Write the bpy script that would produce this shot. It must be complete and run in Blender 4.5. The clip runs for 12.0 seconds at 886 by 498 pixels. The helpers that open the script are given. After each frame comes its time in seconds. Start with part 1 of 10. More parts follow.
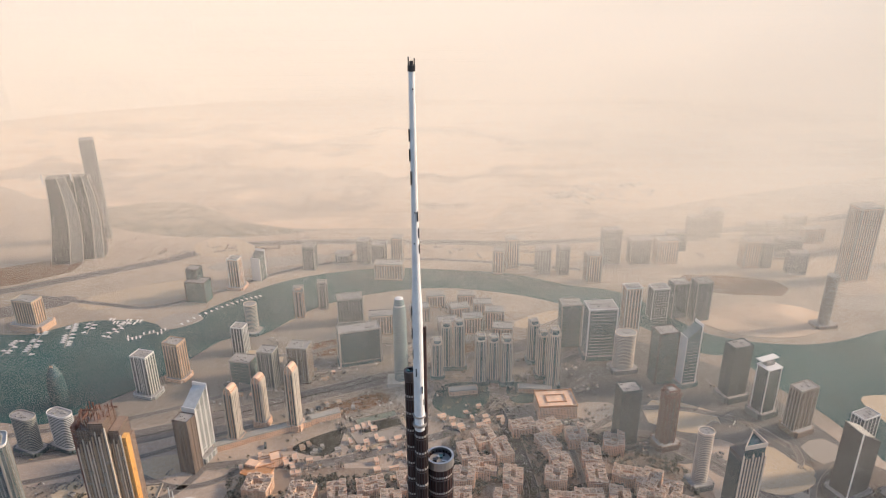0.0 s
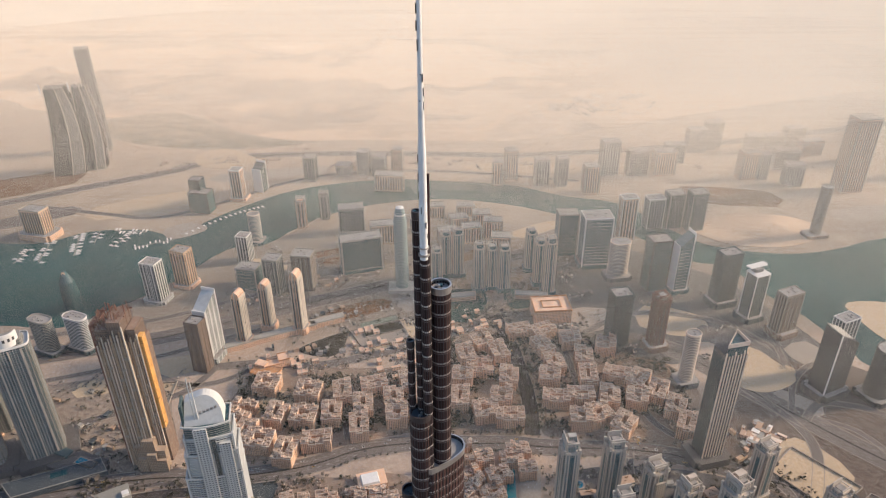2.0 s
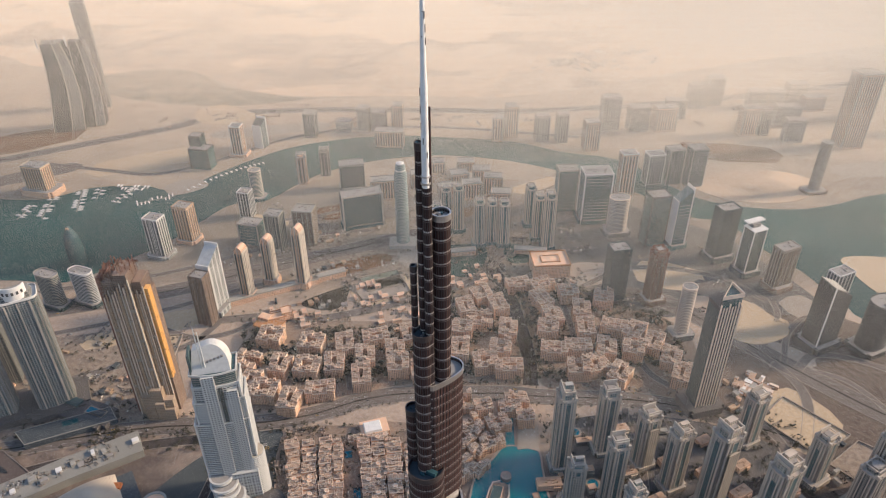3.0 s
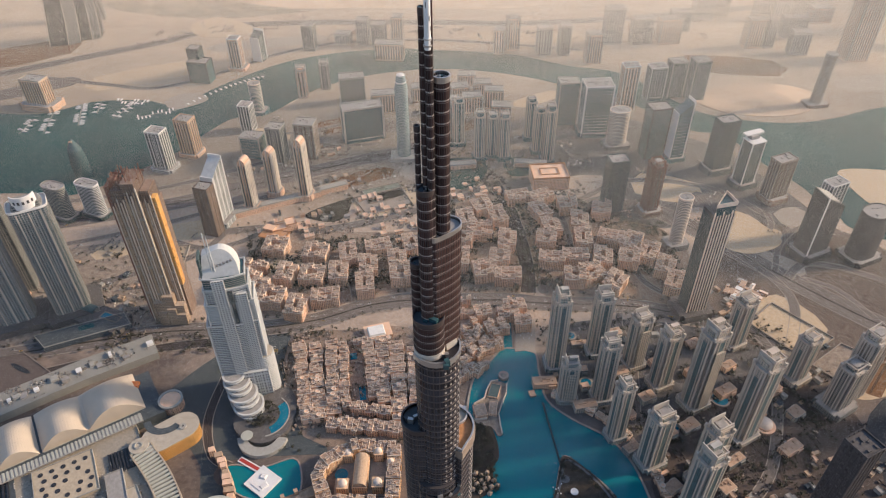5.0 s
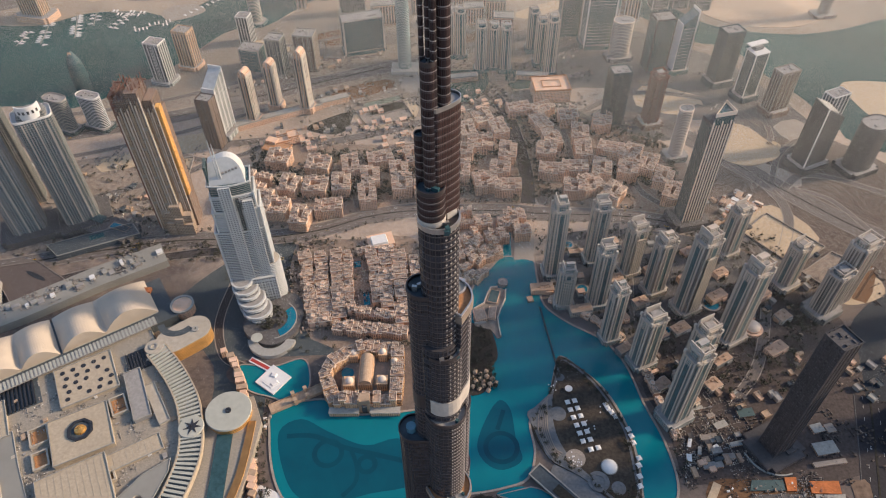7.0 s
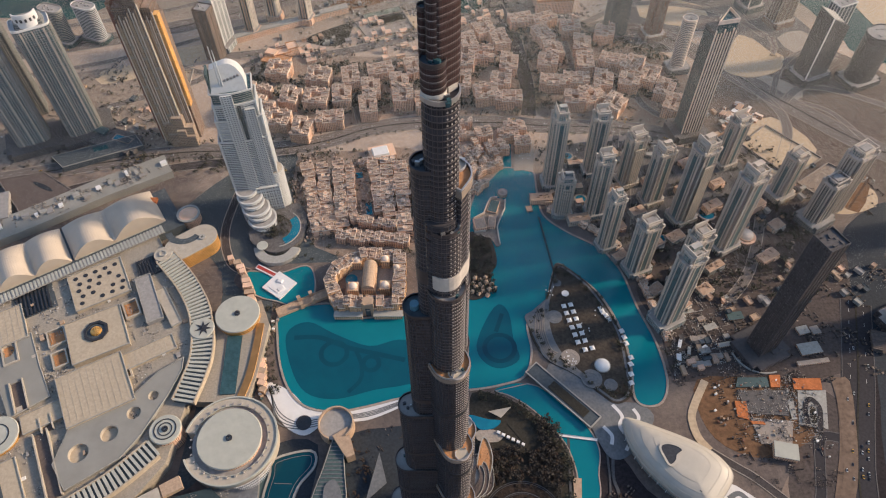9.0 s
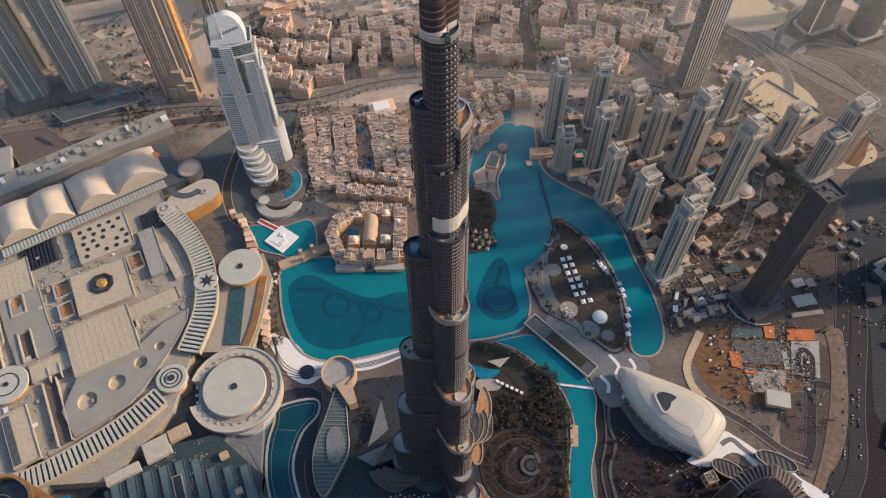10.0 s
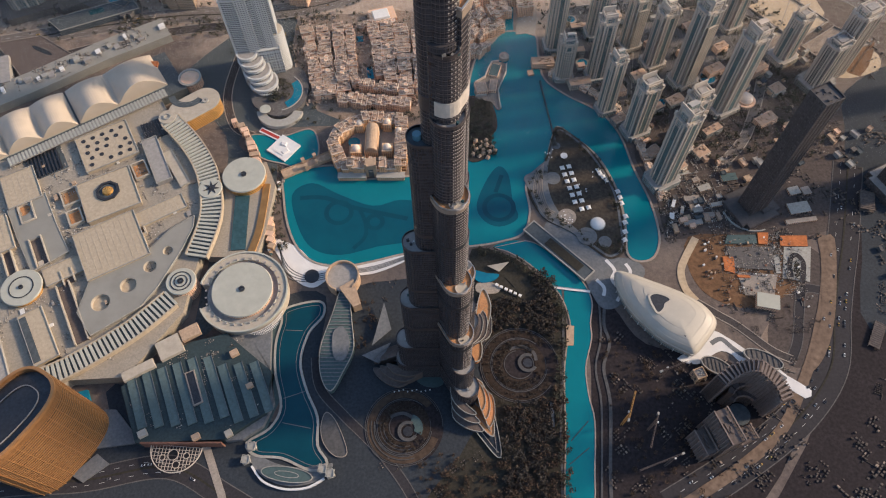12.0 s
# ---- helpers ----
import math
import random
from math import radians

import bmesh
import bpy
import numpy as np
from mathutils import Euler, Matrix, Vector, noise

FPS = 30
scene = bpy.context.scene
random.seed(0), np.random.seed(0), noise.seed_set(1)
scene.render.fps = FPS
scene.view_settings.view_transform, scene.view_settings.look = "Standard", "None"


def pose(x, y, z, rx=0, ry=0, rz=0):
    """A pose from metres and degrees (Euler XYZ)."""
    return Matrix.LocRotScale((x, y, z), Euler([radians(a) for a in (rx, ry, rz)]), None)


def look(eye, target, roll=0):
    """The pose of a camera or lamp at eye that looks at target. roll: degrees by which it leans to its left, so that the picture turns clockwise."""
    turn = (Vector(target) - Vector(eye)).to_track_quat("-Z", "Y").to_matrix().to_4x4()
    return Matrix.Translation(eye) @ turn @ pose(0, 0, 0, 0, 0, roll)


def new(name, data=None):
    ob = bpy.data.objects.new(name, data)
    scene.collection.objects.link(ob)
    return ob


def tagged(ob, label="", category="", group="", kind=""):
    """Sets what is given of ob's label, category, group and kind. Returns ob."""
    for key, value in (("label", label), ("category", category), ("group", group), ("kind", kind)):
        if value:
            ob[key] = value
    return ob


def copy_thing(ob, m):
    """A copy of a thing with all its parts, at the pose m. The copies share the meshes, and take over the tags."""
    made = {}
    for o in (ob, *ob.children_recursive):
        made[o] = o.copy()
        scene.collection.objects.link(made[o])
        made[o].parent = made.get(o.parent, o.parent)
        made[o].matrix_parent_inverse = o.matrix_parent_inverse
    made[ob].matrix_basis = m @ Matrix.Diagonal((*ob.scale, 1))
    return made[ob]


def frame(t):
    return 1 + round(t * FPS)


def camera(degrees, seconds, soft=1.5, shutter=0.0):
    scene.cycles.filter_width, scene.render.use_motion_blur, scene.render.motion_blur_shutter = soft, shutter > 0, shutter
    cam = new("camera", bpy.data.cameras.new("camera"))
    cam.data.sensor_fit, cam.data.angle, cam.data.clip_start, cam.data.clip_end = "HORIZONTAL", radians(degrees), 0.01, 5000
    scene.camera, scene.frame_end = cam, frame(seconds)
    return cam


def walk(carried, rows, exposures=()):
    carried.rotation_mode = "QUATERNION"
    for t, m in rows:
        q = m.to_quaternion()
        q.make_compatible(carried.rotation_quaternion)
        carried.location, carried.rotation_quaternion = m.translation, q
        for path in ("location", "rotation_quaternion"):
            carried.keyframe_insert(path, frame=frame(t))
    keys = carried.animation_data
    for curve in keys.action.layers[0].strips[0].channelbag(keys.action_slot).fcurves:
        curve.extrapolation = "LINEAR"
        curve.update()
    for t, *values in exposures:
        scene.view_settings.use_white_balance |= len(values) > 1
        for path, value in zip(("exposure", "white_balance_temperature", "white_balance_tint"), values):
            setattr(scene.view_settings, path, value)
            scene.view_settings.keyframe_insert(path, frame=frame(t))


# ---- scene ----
cam = camera(64.7, 12.0, soft=1.1)
METRES, EYE, TILT, LEAN, TURN = 191.0, 843.0, 0.0, 0.0, 0.0
ROWS = [
    (0.0, 0.0, 0.0, 0.0, -0.16, -22.61, 0.38),
    (0.5, -0.0002, -0.0416, -0.0002, -0.15, -24.41, 0.35),
    (1.0, -0.0002, -0.0832, 0.0005, -0.17, -26.08, 0.34),
    (1.5, -0.0002, -0.1257, 0.0009, -0.16, -27.86, 0.33),
    (2.0, -0.0008, -0.166, 0.0014, -0.17, -29.49, 0.33),
    (2.5, -0.0008, -0.2091, 0.0025, -0.17, -31.26, 0.35),
    (3.0, -0.001, -0.2481, 0.0031, -0.16, -32.85, 0.36),
    (5.0, -0.0007, -0.4133, -0.0034, -0.14, -39.26, 0.44),
    (5.5, -0.0015, -0.456, -0.0023, -0.14, -40.93, 0.45),
    (6.0, -0.0014, -0.496, -0.0009, -0.1, -42.44, 0.47),
    (6.5, -0.0005, -0.5386, -0.0004, -0.08, -44.08, 0.51),
    (7.0, -0.0006, -0.5771, 0.001, -0.08, -45.61, 0.52),
    (9.0, -0.0027, -0.7486, -0.0038, -0.06, -51.68, 0.56),
    (9.5, -0.0023, -0.7917, -0.0034, -0.06, -53.28, 0.56),
    (10.0, 0.0003, -0.8322, -0.0035, -0.02, -54.75, 0.6),
    (10.5, -0.0003, -0.8745, -0.0035, 0.01, -56.33, 0.61),
    (11.0, 0.0003, -0.9143, -0.0034, 0.0, -57.77, 0.64),
    (11.5, -0.0019, -0.9582, -0.0031, -0.01, -59.32, 0.63),
    (12.0, -0.002, -0.9992, -0.0044, 0.01, -60.75, 0.64),
]
walk(cam, [(t, pose(0, 0, EYE, TILT, LEAN, TURN) @ pose(METRES * x, METRES * y, METRES * z, 90 + pitch, roll, yaw)) for t, x, y, z, yaw, pitch, roll in ROWS])

# ---- light ----
SUN_TO = Vector((0.89, 0.17, 0.42)).normalized()
scene.view_settings.exposure = 0.50
world = bpy.data.worlds.new("world")
scene.world = world
world.use_nodes = True
wn, wl = world.node_tree.nodes, world.node_tree.links
sky = wn.new("ShaderNodeTexSky")
sky.sky_type, sky.sun_disc = "NISHITA", False
sky.sun_elevation = math.asin(SUN_TO.z)
sky.sun_rotation = math.atan2(SUN_TO.x, SUN_TO.y)
sky.air_density, sky.dust_density, sky.ozone_density = 1.1, 1.2, 2.3
wl.new(sky.outputs["Color"], wn["Background"].inputs["Color"])
wn["Background"].inputs["Strength"].default_value = 0.15
sun_data = bpy.data.lights.new("sun", "SUN")
sun_data.energy, sun_data.angle, sun_data.color = 3.6, radians(7.0), (1.0, 0.765, 0.54)
sun = new("sun", sun_data)
sun.matrix_world = look(SUN_TO * 3000, (0, 0, 0))


# ---- materials ----
class Nodes:
    """A short way to write node materials."""

    def __init__(self, name):
        self.m = bpy.data.materials.new(name)
        self.m.use_nodes = True
        self.t = self.m.node_tree
        self.n, self.l = self.t.nodes, self.t.links
        self.bsdf = self.n["Principled BSDF"]

    def put(self, value, socket):
        if hasattr(value, "is_output"):
            self.l.new(value, socket)
        elif isinstance(value, (tuple, list)) and len(value) == 3 and socket.type == "RGBA":
            socket.default_value = (*value, 1)
        else:
            socket.default_value = value

    def math(self, op, a, b=0.0, c=0.0):
        node = self.n.new("ShaderNodeMath")
        node.operation = op
        for v, s in zip((a, b, c), node.inputs):
            self.put(v, s)
        return node.outputs[0]

    def vec(self, op, a, b=(0, 0, 0)):
        node = self.n.new("ShaderNodeVectorMath")
        node.operation = op
        self.put(a, node.inputs[0])
        self.put(b, node.inputs[1])
        return node.outputs["Value"] if op == "DOT_PRODUCT" else node.outputs["Vector"]

    def mix(self, f, a, b):
        node = self.n.new("ShaderNodeMix")
        node.data_type = "RGBA"
        self.put(f, node.inputs[0])
        self.put(a, node.inputs[6])
        self.put(b, node.inputs[7])
        return node.outputs[2]

    def noise(self, p, scale, detail=4.0, rough=0.6, lo=0.3, hi=0.7):
        node = self.n.new("ShaderNodeTexNoise")
        node.inputs["Scale"].default_value, node.inputs["Detail"].default_value, node.inputs["Roughness"].default_value = scale, detail, rough
        self.l.new(p, node.inputs["Vector"])
        r = self.n.new("ShaderNodeMapRange")
        r.inputs["From Min"].default_value, r.inputs["From Max"].default_value = lo, hi
        self.l.new(node.outputs["Fac"], r.inputs["Value"])
        return r.outputs["Result"]

    def white(self, p):
        node = self.n.new("ShaderNodeTexWhiteNoise")
        node.noise_dimensions = "3D"
        self.l.new(p, node.inputs["Vector"])
        return node.outputs["Value"]

    def xyz(self, a, b, c):
        node = self.n.new("ShaderNodeCombineXYZ")
        for v, s in zip((a, b, c), node.inputs):
            self.put(v, s)
        return node.outputs[0]

    def split(self, v):
        node = self.n.new("ShaderNodeSeparateXYZ")
        self.l.new(v, node.inputs[0])
        return node.outputs

    def coords(self):
        return self.n.new("ShaderNodeTexCoord").outputs["Object"]

    def place(self):
        return self.n.new("ShaderNodeNewGeometry").outputs["Position"]

    def normal(self):
        return self.n.new("ShaderNodeNewGeometry").outputs["True Normal"]

    def chance(self):
        return self.n.new("ShaderNodeObjectInfo").outputs["Random"]

    def bump(self, height, strength, distance):
        node = self.n.new("ShaderNodeBump")
        node.inputs["Strength"].default_value, node.inputs["Distance"].default_value = strength, distance
        self.l.new(height, node.inputs["Height"])
        self.l.new(node.outputs["Normal"], self.bsdf.inputs["Normal"])

    def done(self, color, rough=0.8, metal=0.0):
        self.put(color, self.bsdf.inputs["Base Color"])
        self.put(rough, self.bsdf.inputs["Roughness"])
        self.put(metal, self.bsdf.inputs["Metallic"])
        return self.m


def shade(c, f):
    return tuple(min(1, v * f) for v in c)


def plain(name, color, rough=0.8, metal=0.0, small=0.25, large=0.02, amount=0.3, bump=0.0):
    """A surface with grain and broad stains in metres of the world."""
    k = Nodes(name)
    p = k.place()
    a, b = k.noise(p, small, 5), k.noise(p, large, 3)
    c = k.mix(a, shade(color, 1 - amount), shade(color, 1 + amount))
    c = k.mix(k.math("MULTIPLY", b, 0.5), c, shade(color, 1 - 0.8 * amount))
    if bump:
        k.bump(a, 0.5, bump)
    if rough >= 0.7:
        # dusty matt surfaces hardly shine
        k.bsdf.inputs["Specular IOR Level"].default_value = 0.12
    return k.done(c, k.math("MULTIPLY_ADD", a, 0.15, rough - 0.07), metal)


def facade(name, wall, glass, floor=3.6, bay=3.2, wide=0.62, high=0.6, radius=0.0, rough=0.32, tint=0.25, gloss=0.2):
    """Rows of windows in a wall, one to a bay and storey, each with its own blind or curtain."""
    k = Nodes(name)
    p = k.coords()
    x, y, z = k.split(p)
    if radius:
        u = k.math("MULTIPLY", k.math("ARCTAN2", y, x), radius)
    else:
        u = k.vec("DOT_PRODUCT", p, k.vec("NORMALIZE", k.vec("CROSS_PRODUCT", k.normal(), (0, 0, 1))))
    cu, cz = k.math("DIVIDE", u, bay), k.math("DIVIDE", z, floor)
    fu, fz = k.math("FRACT", cu), k.math("FRACT", cz)
    w = k.math("MULTIPLY", k.math("LESS_THAN", k.math("ABSOLUTE", k.math("SUBTRACT", fu, 0.5)), wide / 2),
               k.math("LESS_THAN", k.math("ABSOLUTE", k.math("SUBTRACT", fz, 0.5)), high / 2))
    up = k.math("ABSOLUTE", k.split(k.normal())[2])
    w = k.math("MULTIPLY", w, k.math("LESS_THAN", up, 0.5))
    each = k.white(k.xyz(k.math("FLOOR", cu), k.math("FLOOR", cz), k.chance()))
    dirt = k.noise(k.place(), 0.06, 5)
    wallc = k.mix(dirt, shade(wall, 0.8), shade(wall, 1.12))
    glassc = k.mix(each, shade(glass, 1 - 2 * tint), shade(glass, 1 + 2 * tint))
    k.bump(k.math("SUBTRACT", 1.0, w), 0.6, 0.4)
    k.bsdf.inputs["Specular IOR Level"].default_value = gloss
    return k.done(k.mix(w, wallc, glassc), k.math("MULTIPLY_ADD", w, rough - 0.85, 0.85), 0.0)


def stripes(name, a, b, period, share, axis=2, radius=0.0, rough=0.6, metal=0.0):
    """Bands of two colours along one axis, or round a turned thing."""
    k = Nodes(name)
    p = k.coords()
    x, y, z = k.split(p)
    u = k.math("MULTIPLY", k.math("ARCTAN2", y, x), radius) if radius else (x, y, z)[axis]
    w = k.math("LESS_THAN", k.math("FRACT", k.math("DIVIDE", u, period)), share)
    g = k.noise(k.place(), 0.1, 4)
    return k.done(k.mix(w, k.mix(g, shade(b, .8), shade(b, 1.15)), k.mix(g, shade(a, .8), shade(a, 1.15))), rough, metal)


def ground_material():
    k = Nodes("sandy_city_ground")
    p = k.place()
    x, y, z = k.split(p)
    grain, mid, broad = k.noise(p, 0.15, 6, 0.7), k.noise(p, 0.012, 5), k.noise(p, 0.0016, 4)
    sand = k.mix(mid, (0.29, 0.22, 0.16), (0.44, 0.345, 0.255))
    sand = k.mix(k.math("MULTIPLY", broad, 0.45), sand, (0.46, 0.37, 0.275))
    paved = k.mix(grain, (0.055, 0.044, 0.041), (0.15, 0.115, 0.102))
    dusty = k.mix(grain, (0.30, 0.235, 0.19), (0.52, 0.40, 0.31))
    green = k.mix(grain, (0.11, 0.098, 0.082), (0.29, 0.235, 0.185))

    def ramp(value, lo, hi):
        r = k.n.new("ShaderNodeMapRange")
        r.inputs["From Min"].default_value, r.inputs["From Max"].default_value = lo, hi
        k.l.new(value, r.inputs["Value"])
        return r.outputs["Result"]
    wander = k.math("ADD", y, k.math("MULTIPLY", k.math("SUBTRACT", mid, 0.5), 90.0))
    town = k.mix(ramp(wander, 640.0, 760.0), paved, dusty)
    town = k.mix(ramp(wander, 1060.0, 1160.0), town, green)
    town = k.mix(k.math("MULTIPLY", mid, 0.3), town, (0.34, 0.275, 0.22))
    # built-up land near, open desert beyond the water
    edge = k.math("ADD", y, k.math("MULTIPLY", k.math("SUBTRACT", broad, 0.5), 500.0))
    f = k.n.new("ShaderNodeMapRange")
    f.inputs["From Min"].default_value, f.inputs["From Max"].default_value = 1450.0, 1800.0
    k.l.new(edge, f.inputs["Value"])
    k.bump(grain, 0.5, 0.6)
    return k.done(k.mix(f.outputs["Result"], town, sand), 0.95)


def desert_material():
    """Open sand with wind-drawn streaks of dark scrub and paler drifts."""
    k = Nodes("desert_sand")
    x, y, z = k.split(k.place())
    warp = k.math("MULTIPLY", k.noise(k.xyz(x, y, 0.0), 0.0016, 3), 900.0)
    flow = k.xyz(k.math("MULTIPLY", x, 0.35), k.math("ADD", y, warp), 0.0)
    dark, pale, fine = k.noise(flow, 0.0012, 3, 0.45, 0.47, 0.62), k.noise(flow, 0.0031, 3, 0.5, 0.5, 0.7), k.noise(k.xyz(x, y, 0.0), 0.03, 5)
    c = k.mix(fine, (0.54, 0.40, 0.275), (0.64, 0.48, 0.34))
    c = k.mix(pale, c, (0.68, 0.54, 0.40))
    c = k.mix(k.math("MULTIPLY", dark, 0.85), c, (0.15, 0.12, 0.10))
    return k.done(c, 0.95)


def water_material(name, shallow, deep, scale, rough=0.12, gloss=0.35, wave=0.9):
    k = Nodes(name)
    p = k.place()
    a, b = k.noise(p, scale, 4), k.noise(p, wave, 4)
    k.bump(b, 0.25, 0.12)
    k.bsdf.inputs["Specular IOR Level"].default_value = gloss
    return k.done(k.mix(a, shallow, deep), rough)


def leaf_material(name, a, b):
    k = Nodes(name)
    p = k.place()
    r = k.n.new("ShaderNodeNewGeometry").outputs["Random Per Island"]
    return k.done(k.mix(k.math("MULTIPLY_ADD", k.noise(p, 0.4, 3), 0.5, k.math("MULTIPLY", r, 0.5)), a, b), 0.9)


def dust_material(name, color):
    """Pale dust for the haze stand-in. Its shading normal is pinned to the sun's line, so that every filament glows in
    full sun.
    """
    k = Nodes(name)
    k.n.remove(k.bsdf)
    dust = k.n.new("ShaderNodeBsdfTranslucent")
    dust.inputs["Color"].default_value = (*color, 1)
    k.l.new(k.xyz(*(-SUN_TO)), dust.inputs["Normal"])
    k.l.new(dust.outputs[0], k.n["Material Output"].inputs["Surface"])
    return k.m


def backdrop_material():
    """Dusty distance as a self-lit surface: pale cream, warmer and dimmer towards the ground."""
    k = Nodes("glowing_haze_backdrop")
    p = k.place()
    x, y, z = k.split(p)
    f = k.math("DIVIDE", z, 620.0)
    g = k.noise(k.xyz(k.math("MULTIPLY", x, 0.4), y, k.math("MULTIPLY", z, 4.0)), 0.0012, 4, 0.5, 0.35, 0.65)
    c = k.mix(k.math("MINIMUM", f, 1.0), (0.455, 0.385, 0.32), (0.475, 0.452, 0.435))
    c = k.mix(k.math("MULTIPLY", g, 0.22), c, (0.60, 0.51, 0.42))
    # sun-side brightness of the haze, painted into the glow colour
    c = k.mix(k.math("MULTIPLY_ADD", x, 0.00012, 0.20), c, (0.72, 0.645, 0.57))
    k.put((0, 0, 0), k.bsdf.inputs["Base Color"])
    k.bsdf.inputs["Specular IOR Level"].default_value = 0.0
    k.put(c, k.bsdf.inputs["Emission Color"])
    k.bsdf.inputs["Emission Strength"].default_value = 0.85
    return k.m


def clutter_material(name="mixed_site_clutter", low=(0.10, 0.09, 0.082), high=(0.40, 0.34, 0.285), top=(0.60, 0.55, 0.49)):
    k = Nodes(name)
    r = k.n.new("ShaderNodeNewGeometry").outputs["Random Per Island"]
    c = k.mix(r, low, high)
    c = k.mix(k.math("GREATER_THAN", r, 0.93), c, top)
    c = k.mix(k.math("LESS_THAN", r, 0.22), c, shade(low, 0.7))
    return k.done(k.mix(k.math("MULTIPLY", k.noise(k.place(), 0.6, 4), 0.4), c, (0.12, 0.11, 0.10)), 0.85)


M = {}
M["clutter"] = clutter_material()
M["ground"] = ground_material()
M["asphalt"] = plain("worn_asphalt", (0.072, 0.063, 0.062), 0.85, 0, 0.3, 0.02, 0.35)
M["highway"] = plain("dusty_highway", (0.165, 0.143, 0.13), 0.85, 0, 0.3, 0.02, 0.25)
M["paving"] = plain("stone_paving", (0.34, 0.295, 0.25), 0.8, 0, 0.4, 0.03, 0.25)
M["pale_paving"] = plain("pale_paving", (0.70, 0.68, 0.66), 0.75, 0, 0.1, 0.03, 0.08)
M["dark_paving"] = plain("dark_paving", (0.13, 0.12, 0.115), 0.8, 0, 0.3, 0.03, 0.35)
M["dark_earth"] = plain("dark_planting_earth", (0.085, 0.06, 0.045), 0.95, 0, 0.2, 0.03, 0.4)
M["asphalt_dark"] = plain("fresh_asphalt", (0.044, 0.041, 0.045), 0.8, 0, 0.3, 0.02, 0.3)
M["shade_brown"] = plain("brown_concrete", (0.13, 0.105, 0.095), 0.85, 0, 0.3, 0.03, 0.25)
M["town_paving"] = plain("ochre_paving", (0.27, 0.205, 0.16), 0.9, 0, 0.25, 0.02, 0.3)
# blue-black tone holds the shade lying on the forecourts
M["shade_black_paving"] = plain("shade_black_paving", (0.041, 0.048, 0.057), 0.75, 0, 0.3, 0.03, 0.35)
M["slate"] = plain("slate_blue_deck", (0.08, 0.12, 0.122), 0.7, 0, 0.3, 0.03, 0.2)
M["tower_trim"] = plain("tower_trim", (0.52, 0.46, 0.395), 0.8, 0, 0.3, 0.03, 0.15)
M["sand"] = plain("loose_sand", (0.50, 0.39, 0.27), 0.95, 0, 0.2, 0.015, 0.2, 0.3)
M["earth"] = plain("dug_earth", (0.18, 0.102, 0.058), 0.95, 0, 0.15, 0.02, 0.4, 0.5)
M["lawn"] = plain("dry_lawn", (0.046, 0.042, 0.034), 0.95, 0, 0.3, 0.03, 0.4)
M["lake"] = water_material("turquoise_lake", (0.004, 0.18, 0.215), (0.003, 0.145, 0.18), 0.01)
M["lake_deep"] = water_material("deeper_lake", (0.003, 0.085, 0.12), (0.003, 0.065, 0.10), 0.02)
M["pool"] = water_material("pool_water", (0.01, 0.19, 0.27), (0.01, 0.13, 0.22), 0.08)
M["bay"] = water_material("grey_green_bay", (0.008, 0.075, 0.076), (0.008, 0.047, 0.048), 0.004, 0.5, 0.08, 0.03)
# lake blue darkened: the great tower's shadow is put into the colour
M["pond"] = water_material("shade_dark_pond", (0.004, 0.055, 0.078), (0.004, 0.042, 0.064), 0.02)
M["green_pond"] = water_material("green_pond_water", (0.018, 0.06, 0.055), (0.014, 0.045, 0.042), 0.02)
M["concrete"] = plain("concrete", (0.365, 0.35, 0.315), 0.85, 0, 0.3, 0.03, 0.2)
M["dark_metal"] = plain("dark_metal", (0.06, 0.06, 0.065), 0.4, 0.5, 0.3, 0.03, 0.3)
M["white"] = plain("white_paint", (0.72, 0.705, 0.68), 0.6, 0, 0.2, 0.03, 0.08)
M["cream_roof"] = plain("cream_roof", (0.45, 0.395, 0.32), 0.8, 0, 0.15, 0.02, 0.15)
M["grey_roof"] = plain("grey_roof", (0.33, 0.31, 0.29), 0.8, 0, 0.2, 0.02, 0.2)
M["dark_roof"] = plain("dark_roof", (0.085, 0.10, 0.11), 0.7, 0, 0.2, 0.02, 0.3)
M["sandstone"] = plain("sandstone", (0.46, 0.33, 0.23), 0.9, 0, 0.3, 0.04, 0.25)
M["gold"] = plain("gold_cladding", (0.80, 0.42, 0.12), 0.3, 0.7, 0.2, 0.03, 0.2)
M["terracotta"] = plain("terracotta_deck", (0.50, 0.25, 0.12), 0.8, 0, 0.6, 0.08, 0.25)
M["steel"] = plain("brushed_steel", (0.60, 0.57, 0.54), 0.35, 0.8, 0.6, 0.08, 0.15)
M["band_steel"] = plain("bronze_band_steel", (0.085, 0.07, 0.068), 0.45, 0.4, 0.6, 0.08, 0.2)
M["spire"] = plain("white_spire_steel", (0.78, 0.77, 0.76), 0.4, 0.1, 0.5, 0.06, 0.1)
M["glass"] = plain("dark_glass", (0.035, 0.04, 0.045), 0.12, 0.0, 0.2, 0.02, 0.3)
M["teal_glass"] = plain("teal_glass", (0.04, 0.09, 0.10), 0.15, 0.0, 0.2, 0.02, 0.3)
M["leaf"] = leaf_material("dusty_leaves", (0.020, 0.024, 0.017), (0.062, 0.058, 0.038))
M["rust_leaf"] = leaf_material("brown_leaves", (0.026, 0.018, 0.014), (0.075, 0.044, 0.026))
M["bark"] = plain("bark", (0.12, 0.085, 0.06), 0.95)
M["car_white"] = plain("car_white", (0.75, 0.74, 0.72), 0.3)
M["car_dark"] = plain("car_dark", (0.06, 0.06, 0.07), 0.3)
M["car_silver"] = plain("car_silver", (0.40, 0.40, 0.40), 0.35, 0.5)
